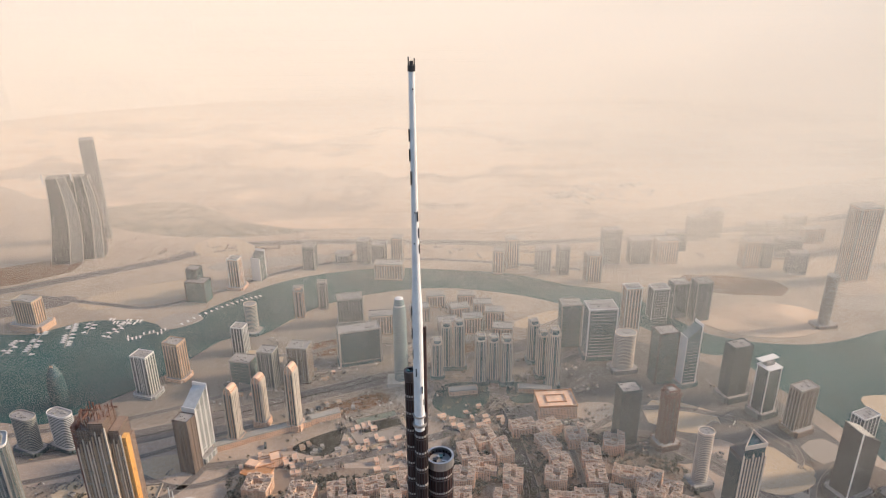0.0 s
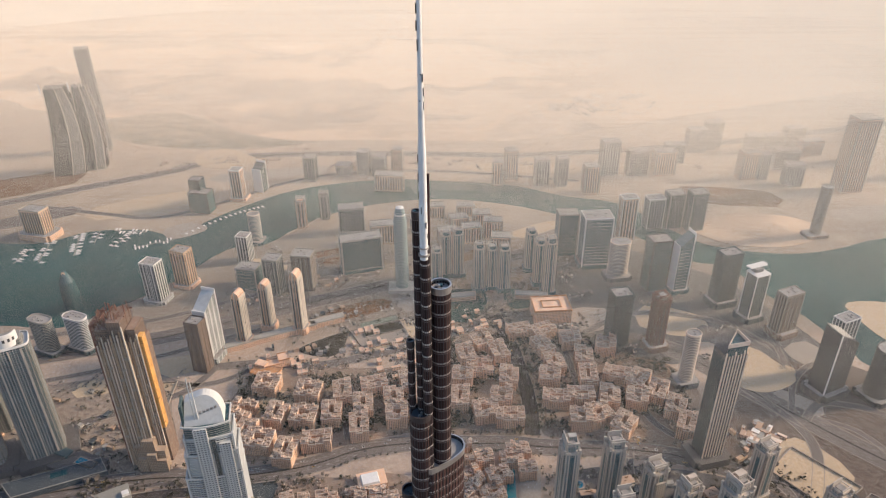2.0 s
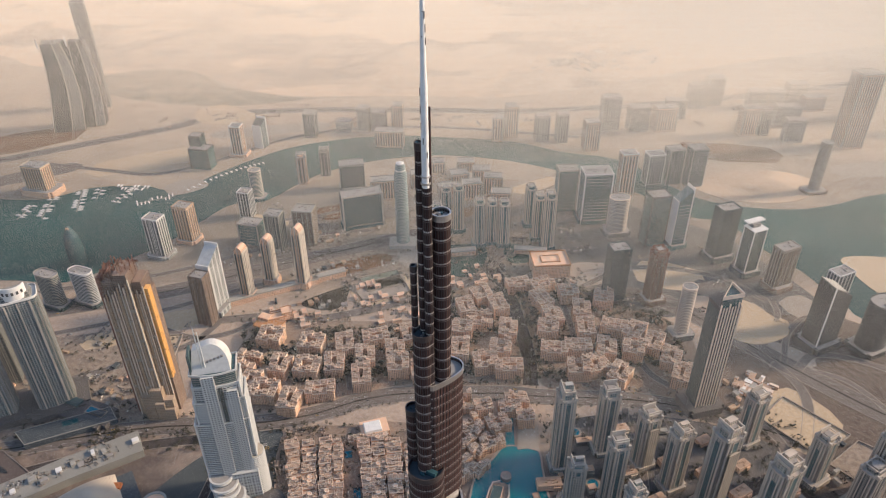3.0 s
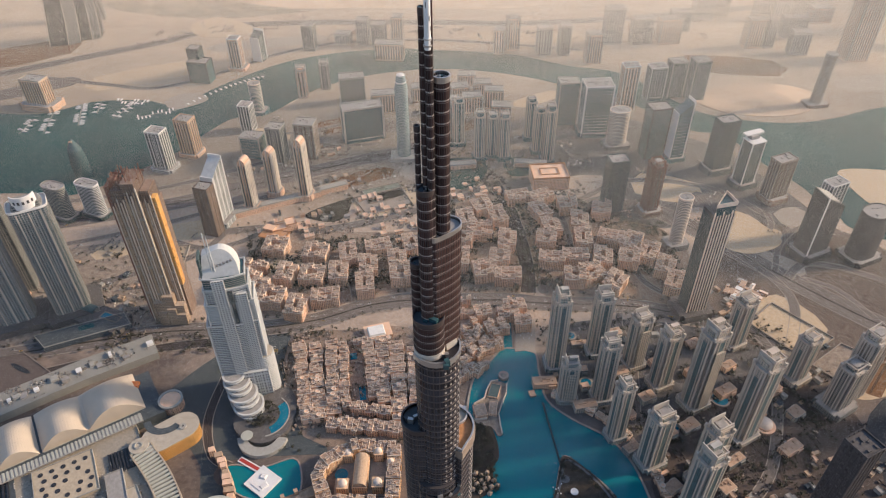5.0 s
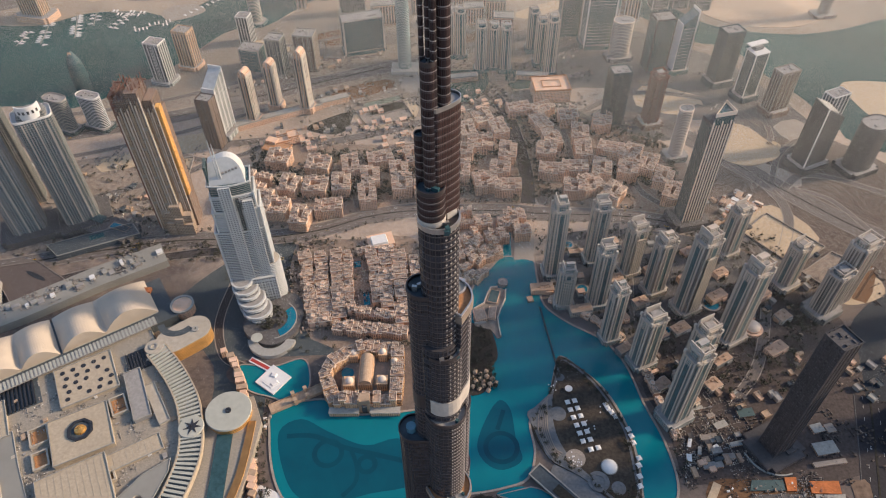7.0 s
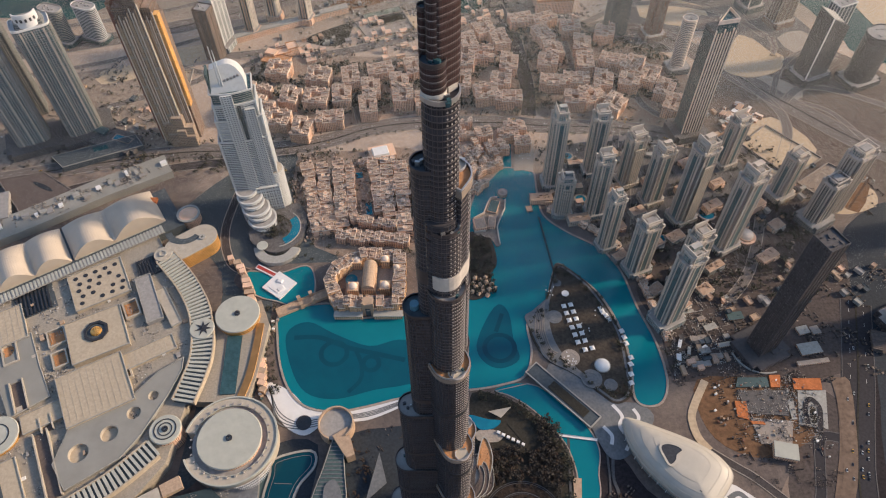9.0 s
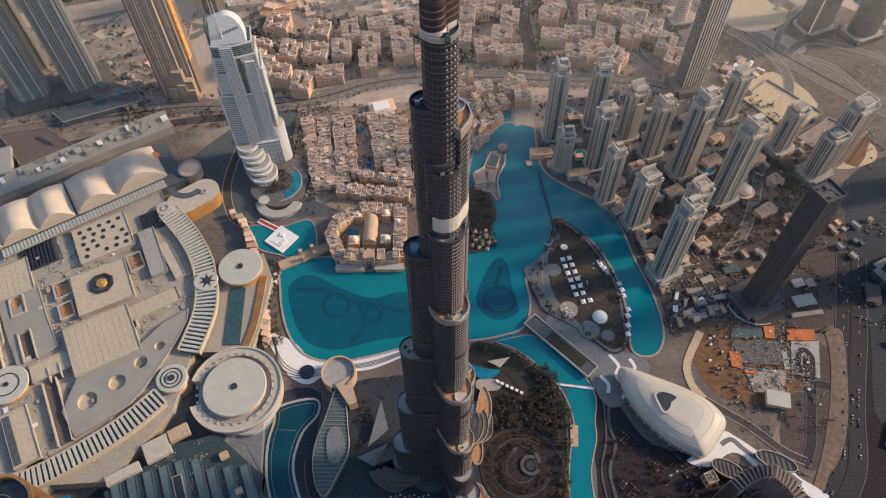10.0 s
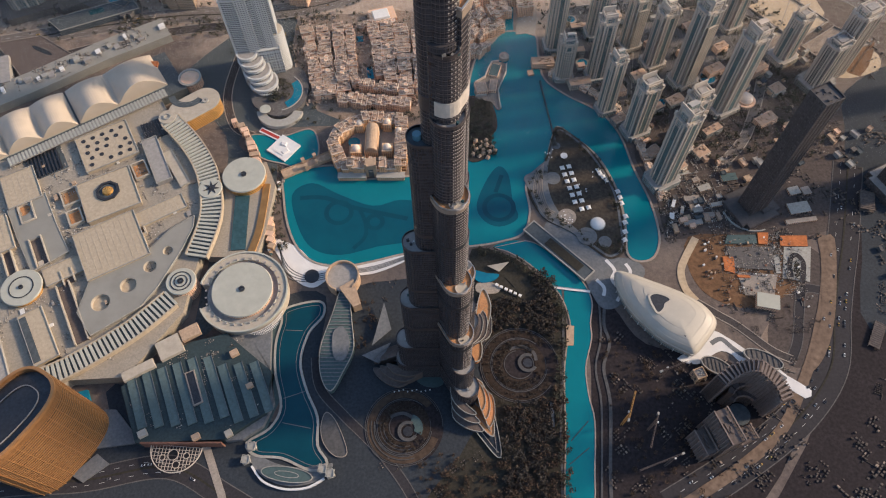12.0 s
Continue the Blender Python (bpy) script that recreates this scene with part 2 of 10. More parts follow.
M["yellow"] = plain("yellow_paint", (0.70, 0.42, 0.06), 0.5)
M["orange"] = plain("orange_sheet", (0.50, 0.17, 0.065), 0.8, 0, 0.2, 0.06, 0.4)
M["ochre"] = plain("ochre_paint", (0.42, 0.22, 0.06), 0.6)
M["red"] = plain("red_carpet", (0.42, 0.06, 0.05), 0.9)
M["tan_fac"] = facade("tan_render_windows", (0.74, 0.49, 0.345), (0.13, 0.085, 0.065), 3.6, 3.0, 0.40, 0.62)
M["sandstone_fac"] = facade("sandstone_windows", (0.76, 0.50, 0.345), (0.15, 0.095, 0.07), 3.8, 3.0, 0.36, 0.6)
M["resi_fac"] = facade("cream_tower_windows", (0.54, 0.455, 0.375), (0.05, 0.095, 0.108), 3.5, 3.4, 0.66, 0.6)
M["resi_glass"] = facade("blue_tower_glazing", (0.42, 0.40, 0.365), (0.048, 0.12, 0.14), 3.5, 3.0, 0.74, 0.66)
M["grey_fac"] = facade("grey_tower_windows", (0.25, 0.24, 0.225), (0.035, 0.055, 0.06), 3.6, 3.0, 0.68, 0.6)
M["dark_fac"] = facade("smoked_glazing", (0.085, 0.105, 0.11), (0.03, 0.06, 0.066), 3.8, 2.0, 0.86, 0.72)
M["teal_fac"] = facade("teal_glazing", (0.13, 0.19, 0.195), (0.02, 0.095, 0.108), 3.8, 2.4, 0.9, 0.82)
M["white_fac"] = facade("white_balcony_wall", (0.52, 0.525, 0.51), (0.045, 0.06, 0.065), 3.6, 3.4, 0.74, 0.66)
M["brown_fac"] = facade("brown_frame_wall", (0.27, 0.19, 0.145), (0.07, 0.055, 0.05), 3.5, 3.4, 0.62, 0.6)
M["gold_fac"] = facade("gold_louvre_wall", (0.20, 0.11, 0.05), (0.10, 0.06, 0.035), 3.0, 3.2, 0.7, 0.5)
M["strip_wall"] = facade("dark_ribbed_wall", (0.12, 0.11, 0.105), (0.06, 0.062, 0.065), 3.8, 2.4, 0.8, 0.5)
M["desert"] = desert_material()
M["pool_green"] = plain("grey_green_court", (0.19, 0.215, 0.175), 0.9, 0, 0.1, 0.02, 0.3)
M["street_umber"] = plain("brown_street_dust", (0.095, 0.077, 0.07), 0.9, 0, 0.25, 0.03, 0.4)
M["mall_deck"] = plain("grey_gravel_roof", (0.335, 0.295, 0.24), 0.9, 0, 0.4, 0.02, 0.22)
M["roof_clutter"] = clutter_material("roof_plant_paint", (0.20, 0.175, 0.15), (0.56, 0.50, 0.43), (0.74, 0.70, 0.64))
M["town_clutter"] = clutter_material("tan_yard_clutter", (0.20, 0.145, 0.11), (0.52, 0.38, 0.29), (0.70, 0.57, 0.46))
M["park_leaf"] = leaf_material("dark_park_leaves", (0.02, 0.02, 0.019), (0.055, 0.043, 0.034))
M["dusty_yard"] = plain("dusty_brown_yard", (0.29, 0.235, 0.19), 0.95, 0, 0.12, 0.012, 0.4)
M["brown_yard"] = plain("trodden_brown_ground", (0.145, 0.115, 0.097), 0.95, 0, 0.12, 0.012, 0.45)
M["cool_paving"] = plain("blue_grey_dark_paving", (0.082, 0.095, 0.10), 0.8, 0, 0.3, 0.03, 0.35)
M["fort_fac"] = facade("golden_stone_windows", (0.74, 0.49, 0.30), (0.16, 0.10, 0.06), 3.8, 3.0, 0.36, 0.6)
M["plant_band"] = plain("pale_plant_floor_louvres", (0.62, 0.55, 0.48), 0.5, 0.2, 0.3, 0.05, 0.15)
# pale steel with the sun's glint put into its colour
M["panel_steel"] = plain("sunlit_steel_panel", (0.56, 0.50, 0.455), 0.4, 0.2, 0.6, 0.08, 0.15)
M["teal_bay"] = facade("teal_bay_glazing", (0.20, 0.215, 0.21), (0.03, 0.095, 0.11), 3.5, 2.2, 0.84, 0.78)
M["scrub"] = plain("dark_scrub", (0.27, 0.225, 0.165), 0.95, 0, 0.02, 0.004, 0.5)
M["dust"] = dust_material("dust_in_air", (0.75, 0.70, 0.645))
# nearer haze, tinted cool to bring a bluish shade tone
M["mist"] = dust_material("thin_mist_in_air", (0.64, 0.66, 0.655))
# dark umber earth; on the building site it also carries shade
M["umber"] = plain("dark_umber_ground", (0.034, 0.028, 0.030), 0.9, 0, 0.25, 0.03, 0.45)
M["rust"] = plain("rusty_steel", (0.22, 0.115, 0.085), 0.8, 0, 0.3, 0.05, 0.35)
M["slim_trim"] = plain("slim_tower_trim", (0.36, 0.315, 0.27), 0.85, 0, 0.3, 0.04, 0.15)
M["deep_teal"] = plain("deep_teal_curtain_wall", (0.02, 0.078, 0.092), 0.85, 0, 0.2, 0.03, 0.3)
M["deck_rib"] = plain("grey_green_deck_rib", (0.105, 0.148, 0.15), 0.7, 0, 0.3, 0.03, 0.2)
M["deck_lane"] = plain("dark_parking_lane", (0.042, 0.062, 0.068), 0.75, 0, 0.3, 0.03, 0.25)
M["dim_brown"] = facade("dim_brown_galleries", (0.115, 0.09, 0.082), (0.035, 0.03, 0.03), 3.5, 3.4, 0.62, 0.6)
# glazing darkened to look turned away from the sun
M["shade_glass"] = facade("shade_dark_glazing", (0.085, 0.075, 0.075), (0.085, 0.077, 0.078), 3.8, 2.4, 0.8, 0.7, 0, 0.5)
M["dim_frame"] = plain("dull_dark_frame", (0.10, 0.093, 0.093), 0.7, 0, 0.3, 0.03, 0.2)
M["island_turf"] = plain("worn_brown_turf", (0.075, 0.062, 0.05), 0.95, 0, 0.25, 0.04, 0.45)
M["plaza_grey"] = plain("blue_grey_paving", (0.17, 0.175, 0.18), 0.75, 0, 0.3, 0.04, 0.25)
M["step_stone"] = plain("pale_step_stone", (0.32, 0.275, 0.235), 0.85, 0, 0.4, 0.05, 0.2)
M["dim_clutter"] = clutter_material("dark_site_clutter", (0.04, 0.033, 0.03), (0.13, 0.098, 0.082), (0.34, 0.26, 0.20))
M["dusty_glass"] = facade("dusty_black_glazing", (0.06, 0.057, 0.058), (0.035, 0.037, 0.04), 3.8, 2.0, 0.8, 0.7)
M["verge_dust"] = plain("tan_verge_dust", (0.19, 0.135, 0.10), 0.95, 0, 0.15, 0.03, 0.35)
M["dim_slab"] = plain("raw_concrete_frame", (0.15, 0.125, 0.11), 0.9, 0, 0.3, 0.04, 0.3)
M["plain_deck"] = plain("grey_roof_deck", (0.285, 0.275, 0.245), 0.85, 0, 0.03, 0.015, 0.14)
M["lake_ring"] = water_material("dark_lake_ring", (0.003, 0.06, 0.09), (0.003, 0.048, 0.076), 0.03)
M["mall_roof"] = plain("mall_roof_membrane", (0.46, 0.38, 0.28), 0.8, 0, 0.25, 0.02, 0.17)
M["disc_roof"] = plain("pale_disc_roof", (0.43, 0.425, 0.365), 0.7, 0, 0.1, 0.03, 0.1)
M["near_teal"] = facade("teal_gridded_glazing", (0.50, 0.50, 0.49), (0.018, 0.06, 0.07), 3.8, 3.4, 0.84, 0.84)
M["tower_white"] = facade("cream_slim_tower", (0.43, 0.37, 0.31), (0.11, 0.10, 0.095), 3.5, 2.6, 0.42, 0.7)
M["pale_trim"] = plain("cream_trim", (0.74, 0.615, 0.505), 0.85, 0, 0.3, 0.04, 0.15)
M["house_roof"] = plain("tan_flat_roof", (0.45, 0.315, 0.23), 0.9, 0, 0.3, 0.05, 0.3)
M["gold_louvre"] = plain("matt_gold_louvre", (0.40, 0.20, 0.078), 0.5, 0.25, 0.2, 0.03, 0.15)
M["gold_win"] = facade("gold_bay_windows", (0.80, 0.45, 0.15), (0.17, 0.085, 0.04), 4.0, 5.0, 0.62, 0.58, 0, 0.3)
M["bronze"] = facade("bronze_pinnacle_cladding", (0.085, 0.045, 0.04), (0.055, 0.032, 0.03), 3.8, 1.2, 0.7, 0.8, 0, 0.3)
M["dark_bay"] = facade("dark_bay_windows", (0.12, 0.125, 0.125), (0.025, 0.045, 0.052), 3.6, 2.0, 0.8, 0.7)
M["warm_bay"] = facade("brown_bay_windows", (0.19, 0.145, 0.115), (0.06, 0.05, 0.045), 3.6, 2.0, 0.7, 0.66)
M["hotel_grid"] = facade("white_square_windows", (0.58, 0.58, 0.56), (0.04, 0.05, 0.055), 3.6, 3.6, 0.62, 0.62)
M["hotel_white"] = plain("off_white_hotel_paint", (0.56, 0.56, 0.54), 0.65, 0, 0.25, 0.03, 0.1)
M["gallery_frame"] = plain("brown_gallery_frame", (0.235, 0.185, 0.16), 0.85, 0, 0.3, 0.04, 0.2)
M["rust_bed"] = plain("russet_planting_bed", (0.046, 0.034, 0.028), 0.95, 0, 0.35, 0.05, 0.5)
M["garden_path"] = plain("dim_garden_paving", (0.095, 0.093, 0.094), 0.85, 0, 0.3, 0.04, 0.3)
M["burj_glass"] = facade("bronze_curtain_wall", (0.052, 0.045, 0.047), (0.03, 0.031, 0.039), 3.8, 1.4, 0.8, 0.72, 0, 0.16, 0.25, 0.5)
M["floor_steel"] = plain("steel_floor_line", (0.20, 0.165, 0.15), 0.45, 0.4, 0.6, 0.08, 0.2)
M["tank_blue"] = plain("pale_blue_tank_lid", (0.10, 0.22, 0.28), 0.4, 0.0, 0.3, 0.05, 0.15)
M["nose_rim"] = plain("pale_terrace_rim", (0.30, 0.235, 0.185), 0.5, 0.2, 0.3, 0.05, 0.15)

# ---- mesh building ----
class Geo:
    """Gathers solids into one mesh."""

    def __init__(self):
        self.v, self.f = [], []

    def prism(self, pts, z0, z1, top=None, cap=True):
        n, s = len(pts), len(self.v)
        top = top or pts
        self.v += [(x, y, z0) for x, y in pts] + [(x, y, z1) for x, y in top]
        self.f += [(s + i, s + (i + 1) % n, s + n + (i + 1) % n, s + n + i) for i in range(n)]
        if cap:
            self.f += [tuple(range(s + n, s + 2 * n)), tuple(range(s + n - 1, s - 1, -1))]
        return self

    def box(self, x, y, w, d, z0, z1, rot=0.0, taper=1.0):
        c, s = math.cos(radians(rot)), math.sin(radians(rot))
        q = [(-w / 2, -d / 2), (w / 2, -d / 2), (w / 2, d / 2), (-w / 2, d / 2)]
        lo = [(x + a * c - b * s, y + a * s + b * c) for a, b in q]
        hi = [(x + taper * (a * c - b * s), y + taper * (a * s + b * c)) for a, b in q]
        return self.prism(lo, z0, z1, hi)

    def cyl(self, x, y, r, z0, z1, n=24, r1=None):
        r1 = r if r1 is None else r1
        ring = [(math.cos(2 * math.pi * i / n), math.sin(2 * math.pi * i / n)) for i in range(n)]
        return self.prism([(x + r * a, y + r * b) for a, b in ring], z0, z1, [(x + r1 * a, y + r1 * b) for a, b in ring])

    def ring(self, x, y, r0, r1, z0, z1, n=32, a0=0.0, a1=360.0):
        full = abs(a1 - a0) >= 360
        k = n if full else n + 1
        s = len(self.v)
        for i in range(k):
            a = radians(a0 + (a1 - a0) * i / n)
            ca, sa = math.cos(a), math.sin(a)
            self.v += [(x + r0 * ca, y + r0 * sa, z0), (x + r1 * ca, y + r1 * sa, z0), (x + r1 * ca, y + r1 * sa, z1), (x + r0 * ca, y + r0 * sa, z1)]
        for i in range(n):
            a, b = s + 4 * i, s + 4 * ((i + 1) % k)
            self.f += [(a + j, a + (j + 1) % 4, b + (j + 1) % 4, b + j)[::-1] for j in range(4)]
        if not full:
            self.f += [(s, s + 1, s + 2, s + 3), (s + 4 * n + 3, s + 4 * n + 2, s + 4 * n + 1, s + 4 * n)]
        return self

    def band(self, pts, out, z0, z1):
        """A belt that stands out from a closed outline."""
        n = len(pts)
        far = offset(pts, out)
        s = len(self.v)
        for (a, b), (c, d) in zip(pts, far):
            self.v += [(a, b, z0), (c, d, z0), (c, d, z1), (a, b, z1)]
        for i in range(n):
            p, q = s + 4 * i, s + 4 * ((i + 1) % n)
            self.f += [(p + j, q + j, q + (j + 1) % 4, p + (j + 1) % 4) for j in range(3)]
        return self

    def strip(self, pts, width, z0, z1, shift=0.0):
        """A slab along an open line."""
        left, right = [], []
        for i, p in enumerate(pts):
            a, b = pts[max(0, i - 1)], pts[min(len(pts) - 1, i + 1)]
            dx, dy = b[0] - a[0], b[1] - a[1]
            m = math.hypot(dx, dy) or 1
            nx, ny = -dy / m, dx / m
            left.append((p[0] + nx * (shift + width / 2), p[1] + ny * (shift + width / 2)))
            right.append((p[0] + nx * (shift - width / 2), p[1] + ny * (shift - width / 2)))
        s, n = len(self.v), len(pts)
        for l, r in zip(left, right):
            self.v += [(*l, z0), (*r, z0), (*r, z1), (*l, z1)]
        for i in range(n - 1):
            a, b = s + 4 * i, s + 4 * i + 4
            self.f += [(a + j, a + (j + 1) % 4, b + (j + 1) % 4, b + j) for j in range(4)]
        e = s + 4 * (n - 1)
        self.f += [(s + 3, s + 2, s + 1, s), (e, e + 1, e + 2, e + 3)]
        return self

    def mesh(self, name):
        me = bpy.data.meshes.new(name)
        me.from_pydata(self.v, [], self.f)
        me.update()
        bm = bmesh.new()
        bm.from_mesh(me)
        bmesh.ops.recalc_face_normals(bm, faces=bm.faces)
        bm.to_mesh(me)
        bm.free()
        return me


def offset(pts, out):
    n, res = len(pts), []
    area = sum(pts[i][0] * pts[(i + 1) % n][1] - pts[(i + 1) % n][0] * pts[i][1] for i in range(n))
    sign = 1 if area > 0 else -1
    for i in range(n):
        a, p, b = pts[i - 1], pts[i], pts[(i + 1) % n]
        d1, d2 = Vector((p[0] - a[0], p[1] - a[1])).normalized(), Vector((b[0] - p[0], b[1] - p[1])).normalized()
        t = (d1 + d2).normalized() if (d1 + d2).length > 1e-6 else d1
        k = out / max(0.5, t.dot(d1))
        res.append((p[0] + sign * t.y * k, p[1] - sign * t.x * k))
    return res


def smooth(pts, sub=4, closed=True):
    n, res = len(pts), []
    for i in range(n if closed else n - 1):
        p = [Vector(pts[j % n] if closed else pts[min(max(j, 0), n - 1)]) for j in (i - 1, i, i + 1, i + 2)]
        for k in range(sub):
            t = k / sub
            q = 0.5 * (2 * p[1] + (p[2] - p[0]) * t + (2 * p[0] - 5 * p[1] + 4 * p[2] - p[3]) * t * t + (3 * p[1] - p[0] - 3 * p[2] + p[3]) * t ** 3)
            res.append((q.x, q.y))
    if not closed:
        res.append(tuple(pts[-1]))
    return res


def part(name, geo, material, parent, label="", at=None):
    me = geo.mesh(name) if isinstance(geo, Geo) else geo
    if material and not me.materials:
        me.materials.append(M[material] if isinstance(material, str) else material)
    ob = new(name, me)
    ob.parent = parent
    if at:
        ob.matrix_basis = at
    return tagged(ob, label)


def solid(name, geo, material, label, category, group="", kind="", at=None):
    me = geo.mesh(name) if isinstance(geo, Geo) else geo
    if not me.materials:
        me.materials.append(M[material] if isinstance(material, str) else material)
    ob = new(name, me)
    if at:
        ob.matrix_basis = at
    return tagged(ob, label, category, group, kind)


def thing(name, label, category, at, group=""):
    ob = new(name)
    ob.matrix_basis = at
    return tagged(ob, label, category, group)


def land(name, pts, z0, z1, material, label, category, sub=4):
    return solid(name, Geo().prism(smooth(pts, sub) if sub > 1 else pts, z0, z1), material, label, category, kind="structure")
# ---- land and water ----
solid("ground", Geo().prism([(-6500, -1500), (6500, -1500), (6500, 7000), (-6500, 7000)], -6.0, 0.0), "ground",
      "sandy city ground running out to open desert", "ground", kind="structure")

land("water_bay", [(-1250, 1480), (-1018, 1498), (-906, 1562), (-778, 1569), (-683, 1547), (-585, 1664), (-458, 1788), (-305, 1856), (-141, 1882), (-6, 1868),
                   (191, 1836), (344, 1757), (490, 1700), (614, 1505), (706, 1447), (832, 1424), (951, 1444), (1102, 1499), (1400, 1540), (1400, 820),
                   (860, 960), (785, 1069), (752, 1164), (706, 1249), (663, 1368), (580, 1400), (450, 1560), (324, 1634), (180, 1705), (-6, 1744),
                   (-193, 1710), (-336, 1627), (-440, 1490), (-531, 1463), (-617, 1310), (-703, 1211), (-789, 1141), (-938, 1150), (-1250, 1120)],
     -2.0, 0.5, "bay", "grey-green tidal water of a wide canal and bay", "water")
LAKE_WEST = [(-239, 407), (-238, 367), (-227, 320), (-209, 283), (-183, 261), (-144, 256), (-106, 263), (-60, 275), (0, 283), (40, 287), (70, 293), (100, 305), (112, 340),
        (109, 385)]
LAKE = LAKE_WEST + [
        (124, 396), (138, 414), (146, 445), (156, 480), (166, 494), (192, 471), (222, 434), (243, 374), (247, 316), (244, 274), (256, 261), (277, 267),
        (289, 298), (285, 354), (269, 413), (256, 476), (231, 520), (182, 555), (150, 590), (144, 640), (141, 688), (110, 694), (90, 691), (70, 666), (48, 642),
        (36, 600), (30, 540), (28, 480), (20, 430), (-20, 410), (-63, 401), (-129, 396), (-158, 398), (-163, 417), (-185, 421)]
land("water_lake", LAKE, -2.0, 0.6, "lake", "turquoise artificial lake with a pale stone edge", "water")
solid("lake_edge", Geo().band(smooth(LAKE), 3.0, 0.0, 1.4), "paving", "low stone kerb running round the lake", "kerb", kind="structure")
POOL_BAY = [(-307, 465), (-298, 481), (-254, 477), (-214, 491), (-200, 469), (-199, 437), (-222, 420), (-248, 428), (-279, 438)]
land("water_basin", POOL_BAY, -2.0, 0.7, "lake", "small turquoise basin beside the lake", "water")
solid("basin_edge", Geo().band(smooth(POOL_BAY), 2.0, 0.0, 1.5), "paving", "stone kerb round the small basin", "kerb", kind="structure")
CANAL = [(60, 284), (84, 293), (104, 292), (124, 284), (156, 254), (177, 228), (186, 200), (181, 170), (180, 147), (169, 109), (169, 73), (173, 40), (167, -16), (160, -60), (132, -60), (138, 23),
         (141, 73), (144, 110), (152, 150), (156, 171), (145, 212), (110, 255), (80, 276)]
land("water_canal", CANAL, -2.0, 0.75, "lake", "narrow turquoise canal curving past the park", "water")
solid("canal_edge", Geo().band(smooth(CANAL)[8:], 1.6, 0.0, 1.1), "paving", "stone kerb along the narrow canal", "kerb", kind="structure")
POND = [(-216, 190), (-174, 200), (-168, 182), (-185, 157), (-192, 118), (-181, 81), (-164, 46), (-161, 12), (-148, -8), (-165, -15), (-200, -1), (-231, 2), (-243, 15),
        (-218, 32), (-207, 60), (-219, 103), (-223, 141), (-219, 170)]
land("water_pond", POND, -2.0, 0.7, "pond", "winding ornamental pond, dark blue with shade in its colour", "water")
solid("pond_edge", Geo().band(smooth(POND), 3.0, 0.0, 1.8), "concrete", "pale concrete rim of the dark pond", "kerb", kind="structure")

solid("pond_lining", Geo().band(offset(smooth(POND), -4.5), 0.7, 0.3, 1.0), "plaza_grey", "thin pale line running inside the pond rim", "kerb", kind="structure")
for ax, ay, bx, by in ((-207, 70, -181, 79), (-205, 40, -170, 33), (-214, 161, -192, 160)):
    solid("pond_wire", Geo().strip([(ax, ay), (bx, by)], 0.7, 0.3, 1.0), "plaza_grey", "thin pale cross line in the pond", "kerb", "pond lines")
o = thing("end_plaza", "curved plaza with an oval pavilion closing the pond", "plaza", pose(-191, -16, 0, 0, 0, -8))
part("paving", Geo().prism(smooth([(-50, 14), (-46, 2), (-26, -13), (0, -18), (26, -13), (46, 0), (50, 14), (40, 12), (20, 6), (0, 4), (-20, 6), (-40, 12)]), 0, 1.4), "plaza_grey", o)
part("oval_hall", Geo().prism([(30 * math.cos(i * math.pi / 14), -6 + 8 * math.sin(i * math.pi / 14)) for i in range(28)], 0, 5.5), "slate", o)
part("roof_rim", Geo().band([(30 * math.cos(i * math.pi / 14), -6 + 8 * math.sin(i * math.pi / 14)) for i in range(28)], 0.9, 5, 6.4), "concrete", o)
part("skylight", Geo().band([(14 * math.cos(i * math.pi / 8), -6 + 3 * math.sin(i * math.pi / 8)) for i in range(16)], 0.7, 5.3, 6.2), "concrete", o)
part("outer_wall", Geo().strip(smooth([(-44, -2), (-26, -17), (0, -22), (26, -17), (44, -4)], 6, False), 2.4, 0, 3.4), "pale_paving", o)
for x, y in ((-49, 20), (40, 6), (50, 2), (-52, 4)):
    part("gate_block", Geo().box(x, y, 9, 9, 0, 7, 30).band([(x + a, y + b) for a, b in ((-4, -4), (4, -4), (4, 4), (-4, 4))], 0.8, 6.5, 8), "concrete", o)

# the deeper floor of the lake with the fountain rings
land("lake_bed_west", [(-228, 372), (-200, 392), (-160, 372), (-110, 352), (-70, 362), (-30, 350), (-40, 300), (-100, 285), (-150, 272), (-190, 282), (-214, 318)],
     0.3, 0.66, "lake_deep", "darker deep part of the lake", "water")
land("lake_bed_east", [(38, 352), (54, 396), (72, 420), (86, 404), (90, 360), (96, 330), (70, 316), (48, 326)], 0.3, 0.66, "lake_deep", "darker deep part of the lake", "water")
for fx, fy, fr in ((-158, 341, 21), (-106, 325, 14), (70, 348, 24)):
    solid("fountain_ring", Geo().ring(fx, fy, fr - 6.5, fr, 0.4, 0.78, 36), "lake_ring", "dark ring of fountain nozzles just under the lake surface", "fountain", "fountain rings")
for k, (line, wide) in enumerate((([(-130, 349), (-119, 323), (-119, 300), (-134, 282)], 5.5), ([(-216, 366), (-180, 366), (-140, 350), (-105, 341), (-60, 330)], 7), ([(66, 374), (72, 392), (76, 404)], 6))):
    solid("fountain_channel", Geo().strip(smooth(line, 6, False), wide, 0.4, 0.71 + 0.03 * k), "lake_ring", "dark curved channel of fountain nozzles just under the lake surface", "fountain", "fountain rings")

